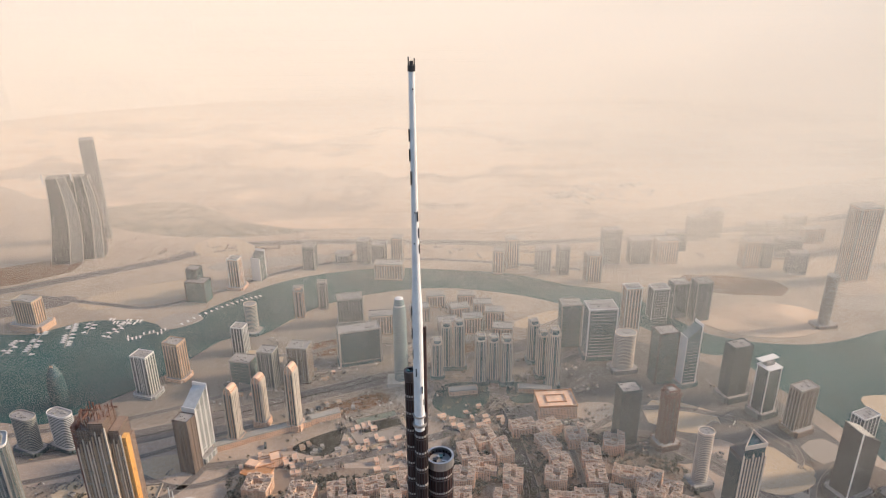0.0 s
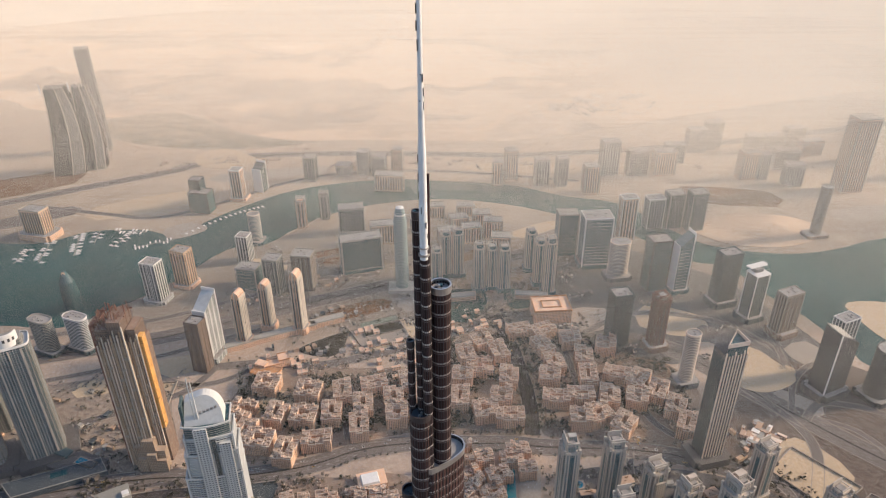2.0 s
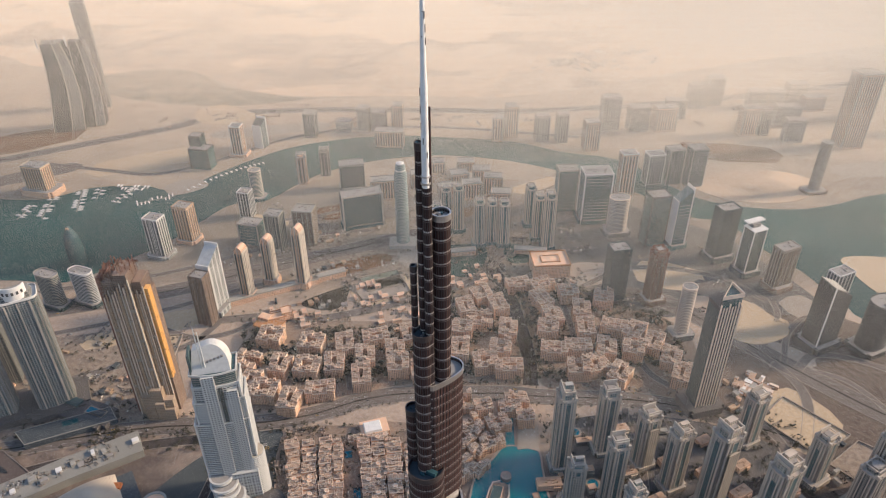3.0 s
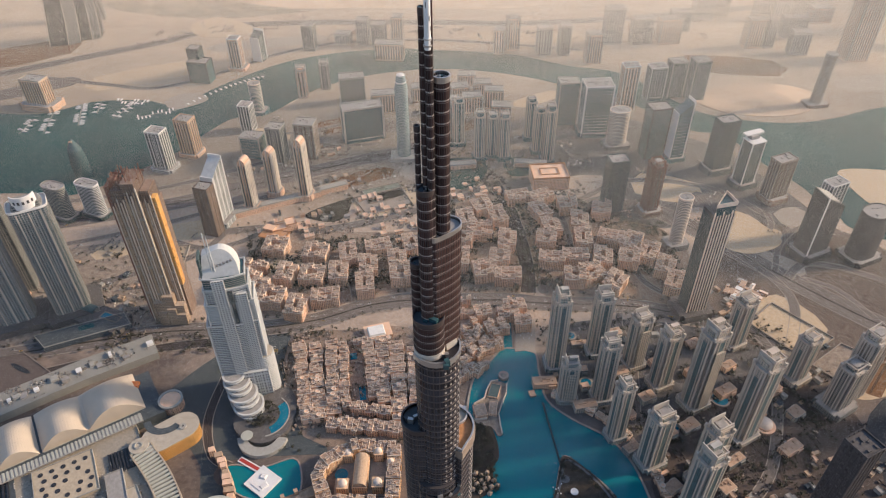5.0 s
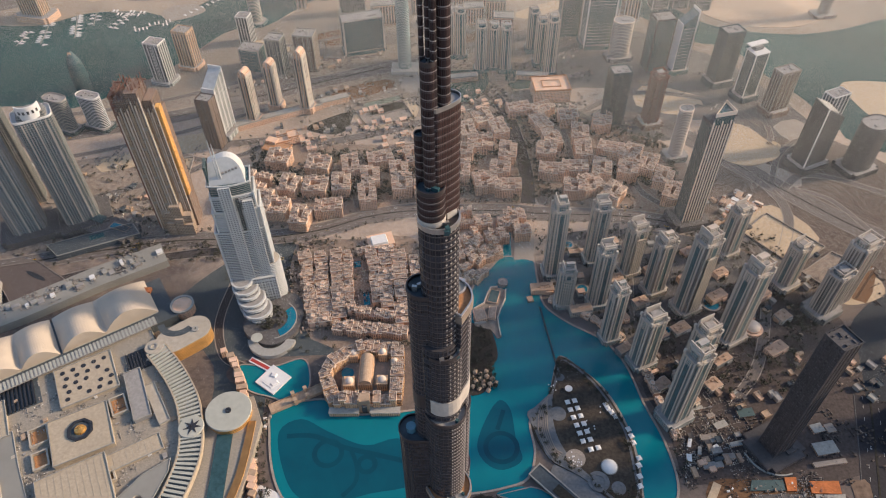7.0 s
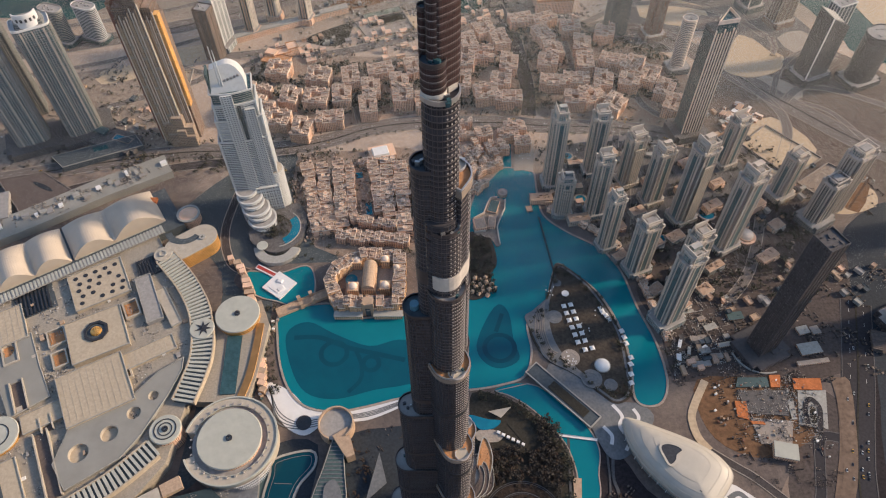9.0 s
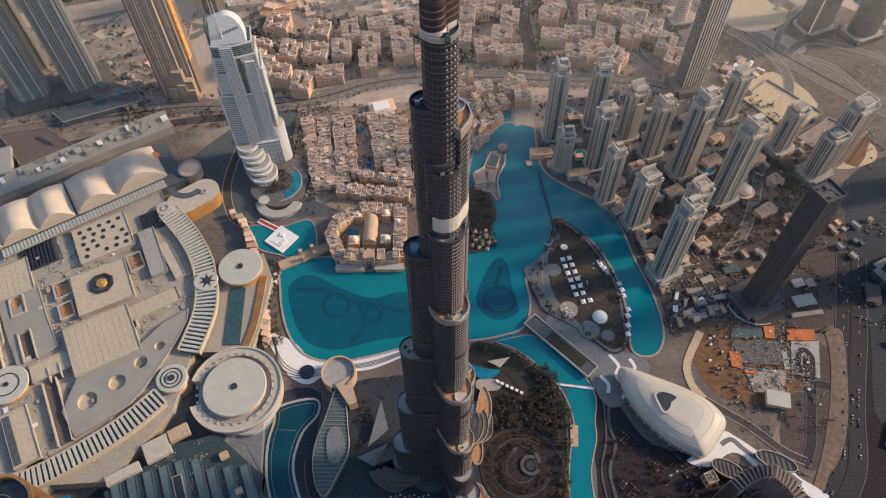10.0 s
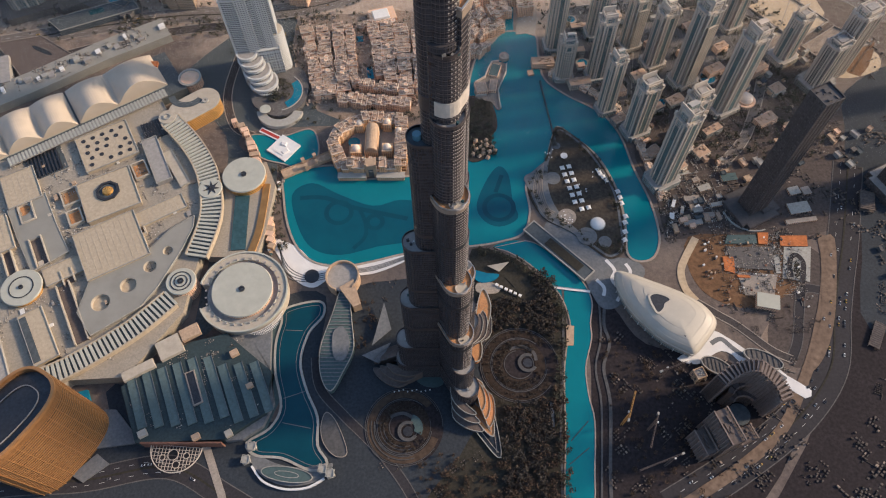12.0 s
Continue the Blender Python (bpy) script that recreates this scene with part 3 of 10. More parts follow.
land("desert_shore", [(866, 1214), (858, 1143), (890, 1060), (1000, 1020), (1100, 1120), (1000, 1200)], 0.0, 1.4, "sand", "low sandy spit in the bay", "shore")
land("sand_island", [(640, 1540), (680, 1590), (773, 1640), (914, 1620), (970, 1540), (860, 1462), (716, 1470)], 0.0, 1.2, "desert", "bare reclaimed sand beside the bay", "sand")
land("desert_plain", [(-3000, 3300), (-1793, 2719), (-1576, 2570), (-1224, 2462), (-1036, 2524), (-892, 2474), (-699, 2300), (-505, 2218), (-275, 2214), (-45, 2204), (221, 2198), (526, 2297), (866, 2436), (1237, 2575),
                      (1828, 2772), (3400, 3300), (4200, 5000), (0, 5600), (-4200, 5000)], 0.0, 0.6,
     "desert", "pale open desert beyond the water", "desert", 3)
land("dark_flat", [(-1224, 2440), (-1036, 2505), (-892, 2455), (-699, 2285), (-505, 2205), (-420, 2195), (-700, 2130), (-1000, 2180), (-1200, 2300)], 0.2, 0.9, "scrub", "darker scrub land at the edge of the desert", "scrub")
land("golden_lot", [(-790, 2091), (-713, 2139), (-601, 2064), (-560, 2040), (-666, 1974), (-760, 1998)], 0.2, 1.0, "sand", "bright golden sand lot beyond the canal", "sand")


# ---- roads ----
def rect_plan(w, d):
    return [(-w / 2, -d / 2), (w / 2, -d / 2), (w / 2, d / 2), (-w / 2, d / 2)]


def road(pts, width, label, material="asphalt", z=0.35, marks=True, kerb=True):
    line = smooth(pts, 6, False)
    ob = solid("road", Geo().strip(line, width, 0.0, z), material, label, "road", kind="structure")
    if kerb:
        for s in (-1, 1):
            part("kerb", Geo().strip(line, 1.2, 0.0, z + 0.3, s * (width / 2 + 0.6)), "dark_paving" if material == "asphalt_dark" else "paving", ob)
        if width > 24:
            part("median", Geo().strip(line, 2.4, 0.1, z + 0.3), "lawn", ob)
    if marks:
        g = Geo()
        for s in ((-0.25, 0.25) if width > 16 else (0.0,)):
            for i in range(0, len(line) - 1):
                (ax, ay), (bx, by) = line[i], line[i + 1]
                m = math.hypot(bx - ax, by - ay)
                for k in range(int(m // 14)):
                    a, b = (k * 14) / m, (k * 14 + 6) / m
                    g.strip([(ax + (bx - ax) * a, ay + (by - ay) * a), (ax + (bx - ax) * b, ay + (by - ay) * b)], 0.3, z - 0.1, z + 0.05, s * width)
        if g.v:
            tagged(part("lane_marks", g, "white", ob, "worn white lane marks"), kind="stuff")
    return line


boulevard = road([(-900, 640), (-725, 684), (-599, 714), (-465, 739), (-324, 744), (-221, 763), (-137, 797), (-58, 811), (41, 810), (110, 809), (169, 801), (306, 793), (402, 770), (560, 700)], 34,
                 "wide dusty boulevard curving between the blocks", "highway")
highway = road([(-1300, 880), (-1038, 980), (-858, 1025), (-721, 1060), (-568, 1105), (-441, 1160), (-352, 1200), (-235, 1250), (-112, 1303), (60, 1375), (260, 1470), (330, 1540)], 46, "broad multi-lane highway", "highway")
cross_road = road([(-433, 1011), (-347, 1022), (-255, 1012), (-156, 1038), (-61, 1075), (39, 1121), (101, 1178)], 20, "two-way road past the villas", "highway")
spur = road([(106, 1178), (132, 1076), (147, 960), (150, 880), (146, 829)], 26, "straight tree-lined road", "asphalt")
east_highway = road([(360, 1090), (440, 1060), (542, 945), (615, 860), (723, 745), (860, 640), (1000, 520)], 44, "dusty highway beside the bay", "highway")
east_road = road([(585, 420), (545, 300), (520, 235), (500, 180), (476, 108), (420, 45), (340, -10), (250, -60)], 40, "wide curving road with traffic", "asphalt_dark")
far_highway = road([(-1500, 1600), (-1227, 1735), (-1033, 1842), (-823, 1958), (-683, 2060), (-400, 2090), (0, 2080), (300, 2070), (900, 2160), (1600, 2350)], 40, "far desert highway", "highway", marks=False)
service = road([(-172, 124), (-163, 84), (-132, 50), (-104, 24), (-78, -2), (-48, -42), (-24, -90)], 10, "service road winding below the tower", "asphalt_dark", marks=False)
south_road = road([(-760, -60), (-527, -33), (-429, -27), (-333, -12), (-261, -46), (-200, -80)], 26, "shaded access road", "asphalt_dark")
mall_road = road([(-880, 560), (-736, 620), (-649, 645), (-519, 690), (-400, 712), (-330, 716)], 18, "service road beside the mall", marks=False)
curve_road = road([(-330, 716), (-344, 640), (-350, 560), (-330, 500), (-300, 480)], 12, "drive down to the hotel", marks=False)
site_drive = road([(507, 211), (487, 216), (473, 218), (464, 211), (453, 176), (443, 143), (431, 121)], 11, "narrow bent drive through the site yard", "asphalt_dark", marks=False)
opera_road = road([(322, 200), (351, 179), (372, 164), (406, 132), (429, 119)], 9, "narrow service road behind the opera house", "asphalt", z=0.42, marks=False)
solid("sand_strip", Geo().strip(smooth([(340, 296), (320, 264), (311, 243), (313, 218), (324, 200)], 6, False), 10, 0.0, 0.9), "sand", "curving strip of orange sand", "sand", kind="structure")
solid("verge", Geo().strip(smooth([(514, 300), (510, 262), (494, 206), (466, 142), (442, 98), (400, 34), (347, -8), (297, -38), (240, -70)], 6, False), 13, 0.0, 0.7), "verge_dust", "dusty pale verge beside the wide road", "verge", kind="structure")
solid("footpath", Geo().strip([(-294, 14), (-266, -44), (-250, -90)], 9, 0.0, 0.9), "paving", "pale straight footpath across the forecourt", "path", kind="structure")

def plot(pts, material, label, category):
    land("plot", pts, 0.0, 0.22 + 0.0007 * (abs(pts[0][0]) % 97), material, label, category, 3)


plot([(550, 945), (606, 1016), (655, 997), (631, 962)], "sand", "heap of bare sand", "sand")
plot([(492, 763), (580, 819), (634, 734), (554, 672)], "sand", "empty sandy building plot", "plot")
plot([(620, 640), (698, 670), (652, 590)], "earth", "orange earth of an empty plot", "plot")
plot([(-264, 1084), (-198, 1118), (-202, 1055), (-235, 1040), (-283, 1058)], "lawn", "sunken plot with scrub", "plot")
plot([(-187, 1124), (-81, 1164), (-61, 1102), (-157, 1054)], "sand", "sandy fenced plot", "plot")
land("water_pond_north", [(-12, 1252), (17, 1274), (79, 1273), (96, 1240), (80, 1185), (49, 1150), (4, 1165), (-24, 1200)], 0.0, 1.1, "green_pond", "still dark green pond below the towers", "water")
land("water_pond_east", [(134, 1258), (160, 1276), (200, 1254), (190, 1210), (152, 1200), (134, 1222)], 0.0, 1.1, "green_pond", "still dark green pond below the towers", "water")
land("quarter", [(240, 1120), (430, 1010), (470, 1070), (540, 1080), (600, 1070), (640, 1020), (740, 1030), (720, 1130), (690, 1190), (640, 1300), (560, 1370), (440, 1460), (330, 1500), (250, 1440), (215, 1320), (225, 1200)], -0.3, 0.2, "dark_paving", "dark streets between the bay towers", "street")
plot([(330, 298), (400, 300), (470, 290), (470, 227), (400, 190), (345, 205), (323, 245)], "earth", "dug-up building site", "building site")
plot([(-310, 850), (-330, 900), (-300, 940), (-240, 935), (-265, 890)], "sand", "bare sandy lot", "plot")
plot([(418, 250), (418, 190), (405, 140), (425, 112), (445, 112), (475, 160), (502, 205), (512, 255), (480, 285)], "street_umber", "dusty brown yard round the site drive", "plot")
solid("verge_bed", Geo().prism(smooth([(511, 290), (531, 294), (512, 215), (490, 154), (465, 114), (442, 99), (463, 139), (481, 176), (497, 231)], 3), 0.0, 0.84), "verge_dust", "tan dusty bed between the drive and the wide road", "verge", kind="structure")
plot([(413, 169), (433, 187), (440, 169), (430, 135), (412, 128), (393, 138)], "town_paving", "tan earth beside the drive", "plot")
plot([(614, 590), (600, 618), (640, 640), (690, 645), (690, 610), (650, 590)], "sand", "orange sandy plot below the towers", "plot")


def square_plot(x, y, w, d, rot, material, label):
    c, q = math.cos(radians(rot)), math.sin(radians(rot))
    land("plot", [(x + a * c - b * q, y + a * q + b * c) for a, b in rect_plan(w, d)], -0.3, 0.28 + 0.01 * (w % 7), material, label, "plot", 2)


square_plot(-520, 1010, 120, 50, 20, "sand", "bare plot beside the highway")
square_plot(-620, 960, 90, 40, 18, "sand", "fenced sandy plot")
square_plot(-180, 1200, 120, 40, 24, "earth", "orange earth plot by the highway")
square_plot(-60, 1230, 70, 60, 24, "paving", "paved yard by the highway")
square_plot(-420, 1380, 90, 60, -12, "sand", "bare waterside plot")
square_plot(-250, 1430, 100, 60, 14, "earth", "earth plot behind the glass slab")
square_plot(-420, 1560, 60, 50, 40, "sand", "bare waterside plot")
square_plot(300, 1160, 90, 70, 6, "paving", "paved yard in haze")
square_plot(470, 1150, 120, 80, -20, "sand", "sandy yard below the towers")
land("sand_lot", [(531, 951), (568, 930), (612, 940), (646, 967), (632, 1010), (596, 1062), (556, 1050), (528, 1000)], -0.3, 1.3, "sand", "golden bare sand lot beside the bay road", "sand")
square_plot(560, 1090, 100, 50, -30, "highway", "dusty car park")
square_plot(700, 1040, 60, 60, 24, "paving", "paved court of an office tower")
square_plot(620, 900, 70, 40, -40, "paving", "curved drive of a tower")
square_plot(80, 1430, 140, 40, 16, "earth", "earth bank beside the highway")
square_plot(-120, 1420, 60, 40, 14, "highway", "dusty car park")
square_plot(240, 1560, 120, 40, 30, "sand", "sandy canal bank")
square_plot(-700, 1300, 50, 30, 40, "sand", "sandy bank of the canal")
square_plot(-820, 1720, 260, 90, 25, "sand", "sandy plain across the canal")
square_plot(-520, 1930, 300, 60, 12, "paving", "scrubby plain across the canal")
square_plot(250, 1960, 300, 60, -4, "sand", "sandy plain across the canal")
square_plot(800, 1750, 240, 100, -10, "earth", "brown plain across the bay")
square_plot(1150, 1640, 200, 70, 10, "paving", "hazy built-up land")
square_plot(-1100, 1640, 200, 60, 28, "highway", "dusty rail yard")
square_plot(-1250, 1850, 300, 120, 28, "earth", "brown plain below the curved towers")


def side_road(pts, width):
    road(pts, width, "narrow side road between plots", "highway", 0.45, marks=False)


side_road([(-700, 830), (-560, 890), (-470, 940), (-430, 1011)], 14)
side_road([(-860, 1100), (-620, 1160), (-460, 1235), (-300, 1320), (-160, 1340)], 14)
side_road([(-440, 1390), (-330, 1400), (-230, 1440), (-120, 1440)], 12)
side_road([(101, 1190), (160, 1260), (200, 1330), (330, 1420)], 14)
side_road([(280, 1110), (400, 1180), (560, 1150), (640, 1060)], 14)
side_road([(160, 1085), (240, 1110), (330, 1100)], 12)
side_road([(-340, 840), (-330, 960), (-300, 1010)], 10)
side_road([(-160, 820), (-165, 900), (-100, 985), (-80, 1060)], 10)
side_road([(6, 830), (2, 930), (0, 1010), (30, 1090)], 10)
side_road([(240, 825), (236, 900), (240, 990), (230, 1110)], 10)
side_road([(440, 780), (360, 850), (350, 930), (380, 1000)], 12)
side_road([(480, 760), (520, 700), (500, 600), (450, 480), (400, 420)], 14)
side_road([(300, 790), (290, 740), (300, 690), (280, 560)], 10)
side_road([(560, 700), (600, 790), (590, 860), (540, 945)], 16)
side_road([(615, 860), (660, 900), (720, 890), (790, 850), (880, 800)], 14)
side_road([(542, 960), (590, 985), (640, 1010), (650, 1060)], 10)
side_road([(600, 880), (640, 960), (700, 1010), (760, 990)], 10)
side_road([(723, 760), (690, 830), (640, 860)], 10)
side_road([(-560, 1000), (-470, 960), (-400, 975), (-347, 1022)], 12)
side_road([(-900, 930), (-700, 985), (-560, 1040), (-440, 1100), (-330, 1150)], 12)
side_road([(-1150, 1720), (-900, 1660), (-760, 1640), (-600, 1740), (-480, 1850), (-300, 1930), (0, 1940), (400, 1860)], 16)
solid("roundabout", Geo().ring(106, 1184, 14, 26, 0.0, 0.4, 40), "asphalt", "small traffic roundabout", "road", kind="structure")

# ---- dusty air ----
# ring that gives off its own light in place of lit haze
solid("backdrop", Geo().ring(0, 0, 4700, 4720, -5, 1150, 96), backdrop_material(), "self-lit pale haze ring closing the desert", "backdrop", kind="structure")


def dust_sheet(y, thick, rise, seed):
    """Stand-in for dust haze: countless level filaments far finer than the eye can part, denser in drifts, thinning to
    nothing at the ground below.
    """
    rng = np.random.RandomState(seed)
    far = math.hypot(y, 843)
    gap = far * 0.00036 * 0.893 ** seed
    rows, cols = int(832 / gap), 11
    z = 1.0 + (np.arange(rows) + rng.uniform(0.38, 0.62, rows)) * gap
    x = np.linspace(-0.72 * far - 140, 0.72 * far + 140, cols)
    zz, xx = np.meshgrid(z, x, indexing="ij")
    drift = 1 + 0.22 * np.sin(xx * 0.0041 + seed) * np.sin(zz * 0.011 + 2 * seed) + 0.15 * np.sin(xx * 0.0093 - zz * 0.017 + 3 * seed)
    # wider towards positive x, standing in for brighter haze on the sun's side
    half = 0.45 * gap * thick * np.clip(zz / rise, 0, 1) * drift * np.clip(1 + (0.0009 if y < 1000 else 0.00045 if y < 1700 else 0.0003) * xx, 0.45 if y < 1700 else 0.75, 1.45)
    v = np.stack([np.stack([xx, np.full_like(xx, y), zz - half], -1), np.stack([xx, np.full_like(xx, y), zz + half], -1)], 2).reshape(-1, 3)
    a = (np.arange(rows)[:, None] * cols + np.arange(cols - 1)[None, :]).ravel() * 2
    me = bpy.data.meshes.new("dust_haze")
    me.from_pydata(v.tolist(), [], np.stack([a, a + 2, a + 3, a + 1], 1).tolist())
    me.materials.append(M["dust" if y > 1500 else "mist"])
    tagged(new("dust_haze", me), "fine filaments standing in for pale dust haze", "haze", "dust in the air", "stuff")


for k, (y, thick, rise) in enumerate(((720, 0.035, 110), (860, 0.03, 110), (980, 0.03, 110), (1100, 0.045, 120), (1240, 0.055, 130), (1400, 0.08, 130), (1580, 0.12, 130), (1780, 0.19, 130), (2000, 0.23, 130), (2250, 0.27, 140),
                                      (2550, 0.22, 140), (2950, 0.26, 140), (3450, 0.4, 140), (4000, 0.6, 120), (4450, 0.9, 20), (430, 0.014, 90), (580, 0.025, 90))):
    dust_sheet(y, thick, rise, k % 13)
# ---- buildings ----
def rect(w, d, notch=0.0):
    if not notch:
        return [(-w / 2, -d / 2), (w / 2, -d / 2), (w / 2, d / 2), (-w / 2, d / 2)]
    a, b, n = w / 2, d / 2, notch
    return [(-a + n, -b), (a - n, -b), (a - n, -b + n), (a, -b + n), (a, b - n), (a - n, b - n), (a - n, b), (-a + n, b), (-a + n, b - n), (-a, b - n), (-a, -b + n), (-a + n, -b + n)]


def stadium(w, d, n=10):
    """A plan with two round ends."""
    r = d / 2
    c = w / 2 - r
    right = [(c + r * math.sin(math.pi * i / n), -r * math.cos(math.pi * i / n)) for i in range(n + 1)]
    return right + [(-x, -y) for x, y in right]


def slabs(plan, z0, z1, step, out, thick=0.7):
    g = Geo()
    z = z0
    while z < z1 - 0.5:
        g.band(plan, out, z, z + thick)
        z += step
    return g


def clutter(g, w, d, z, rng, n=6):
    for _ in range(n):
        g.box(rng.uniform(-w, w) * 0.33, rng.uniform(-d, d) * 0.33, rng.uniform(1.5, w / 5), rng.uniform(1.5, d / 5), z, z + rng.uniform(1.0, 3.2))
    return g


def window_bays(w, d, z0, z1, pitch=8.5, share=0.5, out=0.35):
    """Tall glazed bays standing a little out of all four faces."""
    g = Geo()
    for k in range(max(2, round(w / pitch))):
        n = max(2, round(w / pitch))
        g.box(w * ((k + 0.5) / n - 0.5), 0, share * w / n, d + 2 * out, z0, z1)
    for k in range(max(2, round(d / pitch))):
        n = max(2, round(d / pitch))
        g.box(0, d * ((k + 0.5) / n - 0.5), w + 2 * out, share * d / n, z0, z1 - 0.01)
    return g


def tower(x, y, w, d, h, rot=0.0, wall="resi_fac", trim="concrete", style="resi", label="", base=None, seed=0, core="grey_roof", group="", ribs=0, bands=True):
    """A high-rise: shaft, corner piers, floor bands, crown, roof plant and podium."""
    rng = random.Random(seed * 77 + int(abs(x) * 3 + abs(y)))
    ob = thing("tower_block", label, "tower", pose(x, y, 0, 0, 0, rot), group)
    if base:
        bw, bd, bh = base
        part("podium", Geo().prism(rect(bw, bd, min(bw, bd) * 0.12), -0.5, bh), wall, ob)
        part("podium_roof", clutter(Geo().prism(rect(bw - 3, bd - 3, min(bw, bd) * 0.12), bh - 0.3, bh + 0.25), bw, bd, bh, rng, 8), core, ob)
    if style in ("resi", "slab", "frame"):
        n = min(w, d) * (0.16 if style == "resi" else 0.0)
        plan = rect(w, d, n)
        top = h * (0.9 if style == "resi" else 1.0)
        part("shaft", Geo().prism(plan, -0.5, top), wall, ob)
        pw = 1.7 if style != "frame" else 1.1
        pier = Geo().box(0, 0, pw, pw, -0.5, top + (2.5 if style != "slab" else 0.8)).mesh("pier")
        pier.materials.append(M[trim])
        spots = [(sx * (w / 2 - n), sy * (d / 2)) for sx in (-1, 1) for sy in (-1, 1)] + [(sx * (w / 2), sy * (d / 2 - n)) for sx in (-1, 1) for sy in (-1, 1)] if n else \
                [(sx * w / 2, sy * d / 2) for sx in (-1, 1) for sy in (-1, 1)]
        k = ribs or {"frame": 3, "resi": 2}.get(style, 1)
        spots += [(w * (i / (k + 1) - 0.5), s * (d / 2 + 0.1)) for i in range(1, k + 1) for s in (-1, 1)] + [(s * (w / 2 + 0.1), d * (i / (k + 1) - 0.5)) for i in range(1, k + 1) for s in (-1, 1)]
        for px, py in spots[:4] if group in ("distant blocks", "canal blocks") or y > 1490 else spots:
            part("pier", pier, None, ob, at=pose(px, py, 0))
        if group != "lakeside towers":
            glazing = {"tan_fac": "warm_bay", "sandstone_fac": "warm_bay", "brown_fac": "warm_bay", "resi_fac": "warm_bay", "dim_brown": "dim_brown", "shade_glass": "shade_glass"}.get(wall, "dark_bay")
            tagged(part("window_bay", window_bays(w - 2.4 * n, d - 2.4 * n, 5, top - 4, 7.0, 0.5, 1.2 * n + 0.35), glazing, ob, "dark glazed bays"), kind="stuff")
        if bands:
            tagged(part("floor_band", slabs(plan, 4, top - 2, 3.5 if style == "resi" else 7.0, 0.35, 0.5), trim, ob), kind="stuff")
        if style == "resi" and group == "lakeside towers":
            # teal glass bays between the corner piers
            part("glass_bay", Geo().box(0, 0, w * 0.40, d + 1.0, -0.4, top - 5), "teal_bay", ob, "teal glass bay")
            part("glass_bay", Geo().box(0, 0, w + 1.0, d * 0.46, -0.4, top - 9 - 4 * (seed % 3)), "teal_bay", ob, "teal glass bay")
            if seed % 3 == 0:
                part("balcony_wing", Geo().prism(stadium(w * 0.5, d * 1.24, 6), -0.4, top * 0.84), "resi_fac", ob)
                part("wing_roof", Geo().prism(stadium(w * 0.46, d * 1.2, 6), top * 0.84, top * 0.84 + 0.8), "tower_trim", ob)
            if seed % 2:
                part("roof_slab", Geo().box(w * 0.1, d * 0.12, w * 0.5, d * 0.3, h * 0.95, h + 4, 0, 0.9), wall, ob)
                part("roof_fin", Geo().box(-w * 0.3, 0, 1.4, d * 0.9, top, h + 5), trim, ob)
            else:
                part("roof_fin", Geo().box(0, -d * 0.3, w * 0.8, 1.4, top, h + 3), trim, ob)
                part("roof_fin", Geo().box(0, d * 0.3, w * 0.8, 1.4, top, h + 6), trim, ob)
        if style == "resi":
            # a crown stepping in twice, with an open frame on top
            part("crown", Geo().prism(rect(w * 0.74, d * 0.74, n), top - 0.5, h * 0.96), wall, ob)
            part("cornice", Geo().prism(rect(w + 1.4, d + 1.4, n), top - 1.2, top + 0.5), trim, ob)
            part("roof_plant", clutter(Geo().prism(rect(w * 0.42, d * 0.42), h * 0.95, h * 0.985), w, d, h * 0.96, rng, 5), core, ob)
            g = Geo()
            for s in (-1, 1):
                g.box(s * w * 0.36, 0, 1.2, d * 0.76, h * 0.985, h).box(0, s * d * 0.36, w * 0.72, 1.2, h * 0.985 + 0.02, h - 0.02)
                for q in (-1, 1):
                    g.box(s * w * 0.36, q * d * 0.36, 1.6, 1.6, top, h + 0.6)
                    g.box(s * w * 0.44, q * d * 0.44, 3.2, 3.2, top, top + 6)
            part("crown_frame", g, trim, ob)
        else:
            part("parapet", Geo().band(rect(w - 0.4, d - 0.4), 0.9, h - 0.4, h + 2.2), trim, ob)
            part("roof_deck", clutter(Geo().prism(rect(w - 1.5, d - 1.5), h - 0.6, h + 0.2), w, d, h, rng, 8), core, ob)
    elif style == "glass":
        plan = rect(w, d, 0)
        part("shaft", Geo().prism(plan, -0.5, h), wall, ob)
        if wall != "deep_teal":
            tagged(part("spandrel", slabs(plan, 6, h - 4, 3.9, 0.3, 0.9), "slate", ob, "grey-green floor lines"), kind="stuff")
        for px in (-1, 1):
            for py in (-1, 1):
                part("corner_frame", Geo().box(px * w / 2, py * d / 2, w * 0.045, w * 0.045, -0.5, h + 1.5), trim, ob)
        part("parapet", Geo().band(rect(w - 0.6, d - 0.6), 1.0, h - 1.2, h + 1.8), trim, ob)
        part("roof_deck", clutter(Geo().prism(rect(w - 2, d - 2), h - 0.6, h + 0.3), w, d, h, rng, 9), core, ob)
        if bands:
            tagged(part("floor_band", slabs(plan, 8, h - 3, 7.6, 0.25, 0.5), trim, ob), kind="stuff")
    elif style == "round":
        plan = stadium(w, d)
        part("shaft", Geo().prism(plan, -0.5, h), wall, ob)
        tagged(part("balcony_band", slabs(plan, 5, h - 1, 3.6, 0.5, 1.0), trim, ob), kind="stuff")
        part("parapet", Geo().band(offset(plan, -0.3), 1.2, h - 0.5, h + 2.0), trim, ob)
        part("roof_deck", clutter(Geo().prism(offset(plan, -1), h - 0.6, h + 0.3), w * 0.8, d * 0.8, h, rng, 7), core, ob)
    elif style == "slant":
        g = Geo()
        plan = rect(w, d)
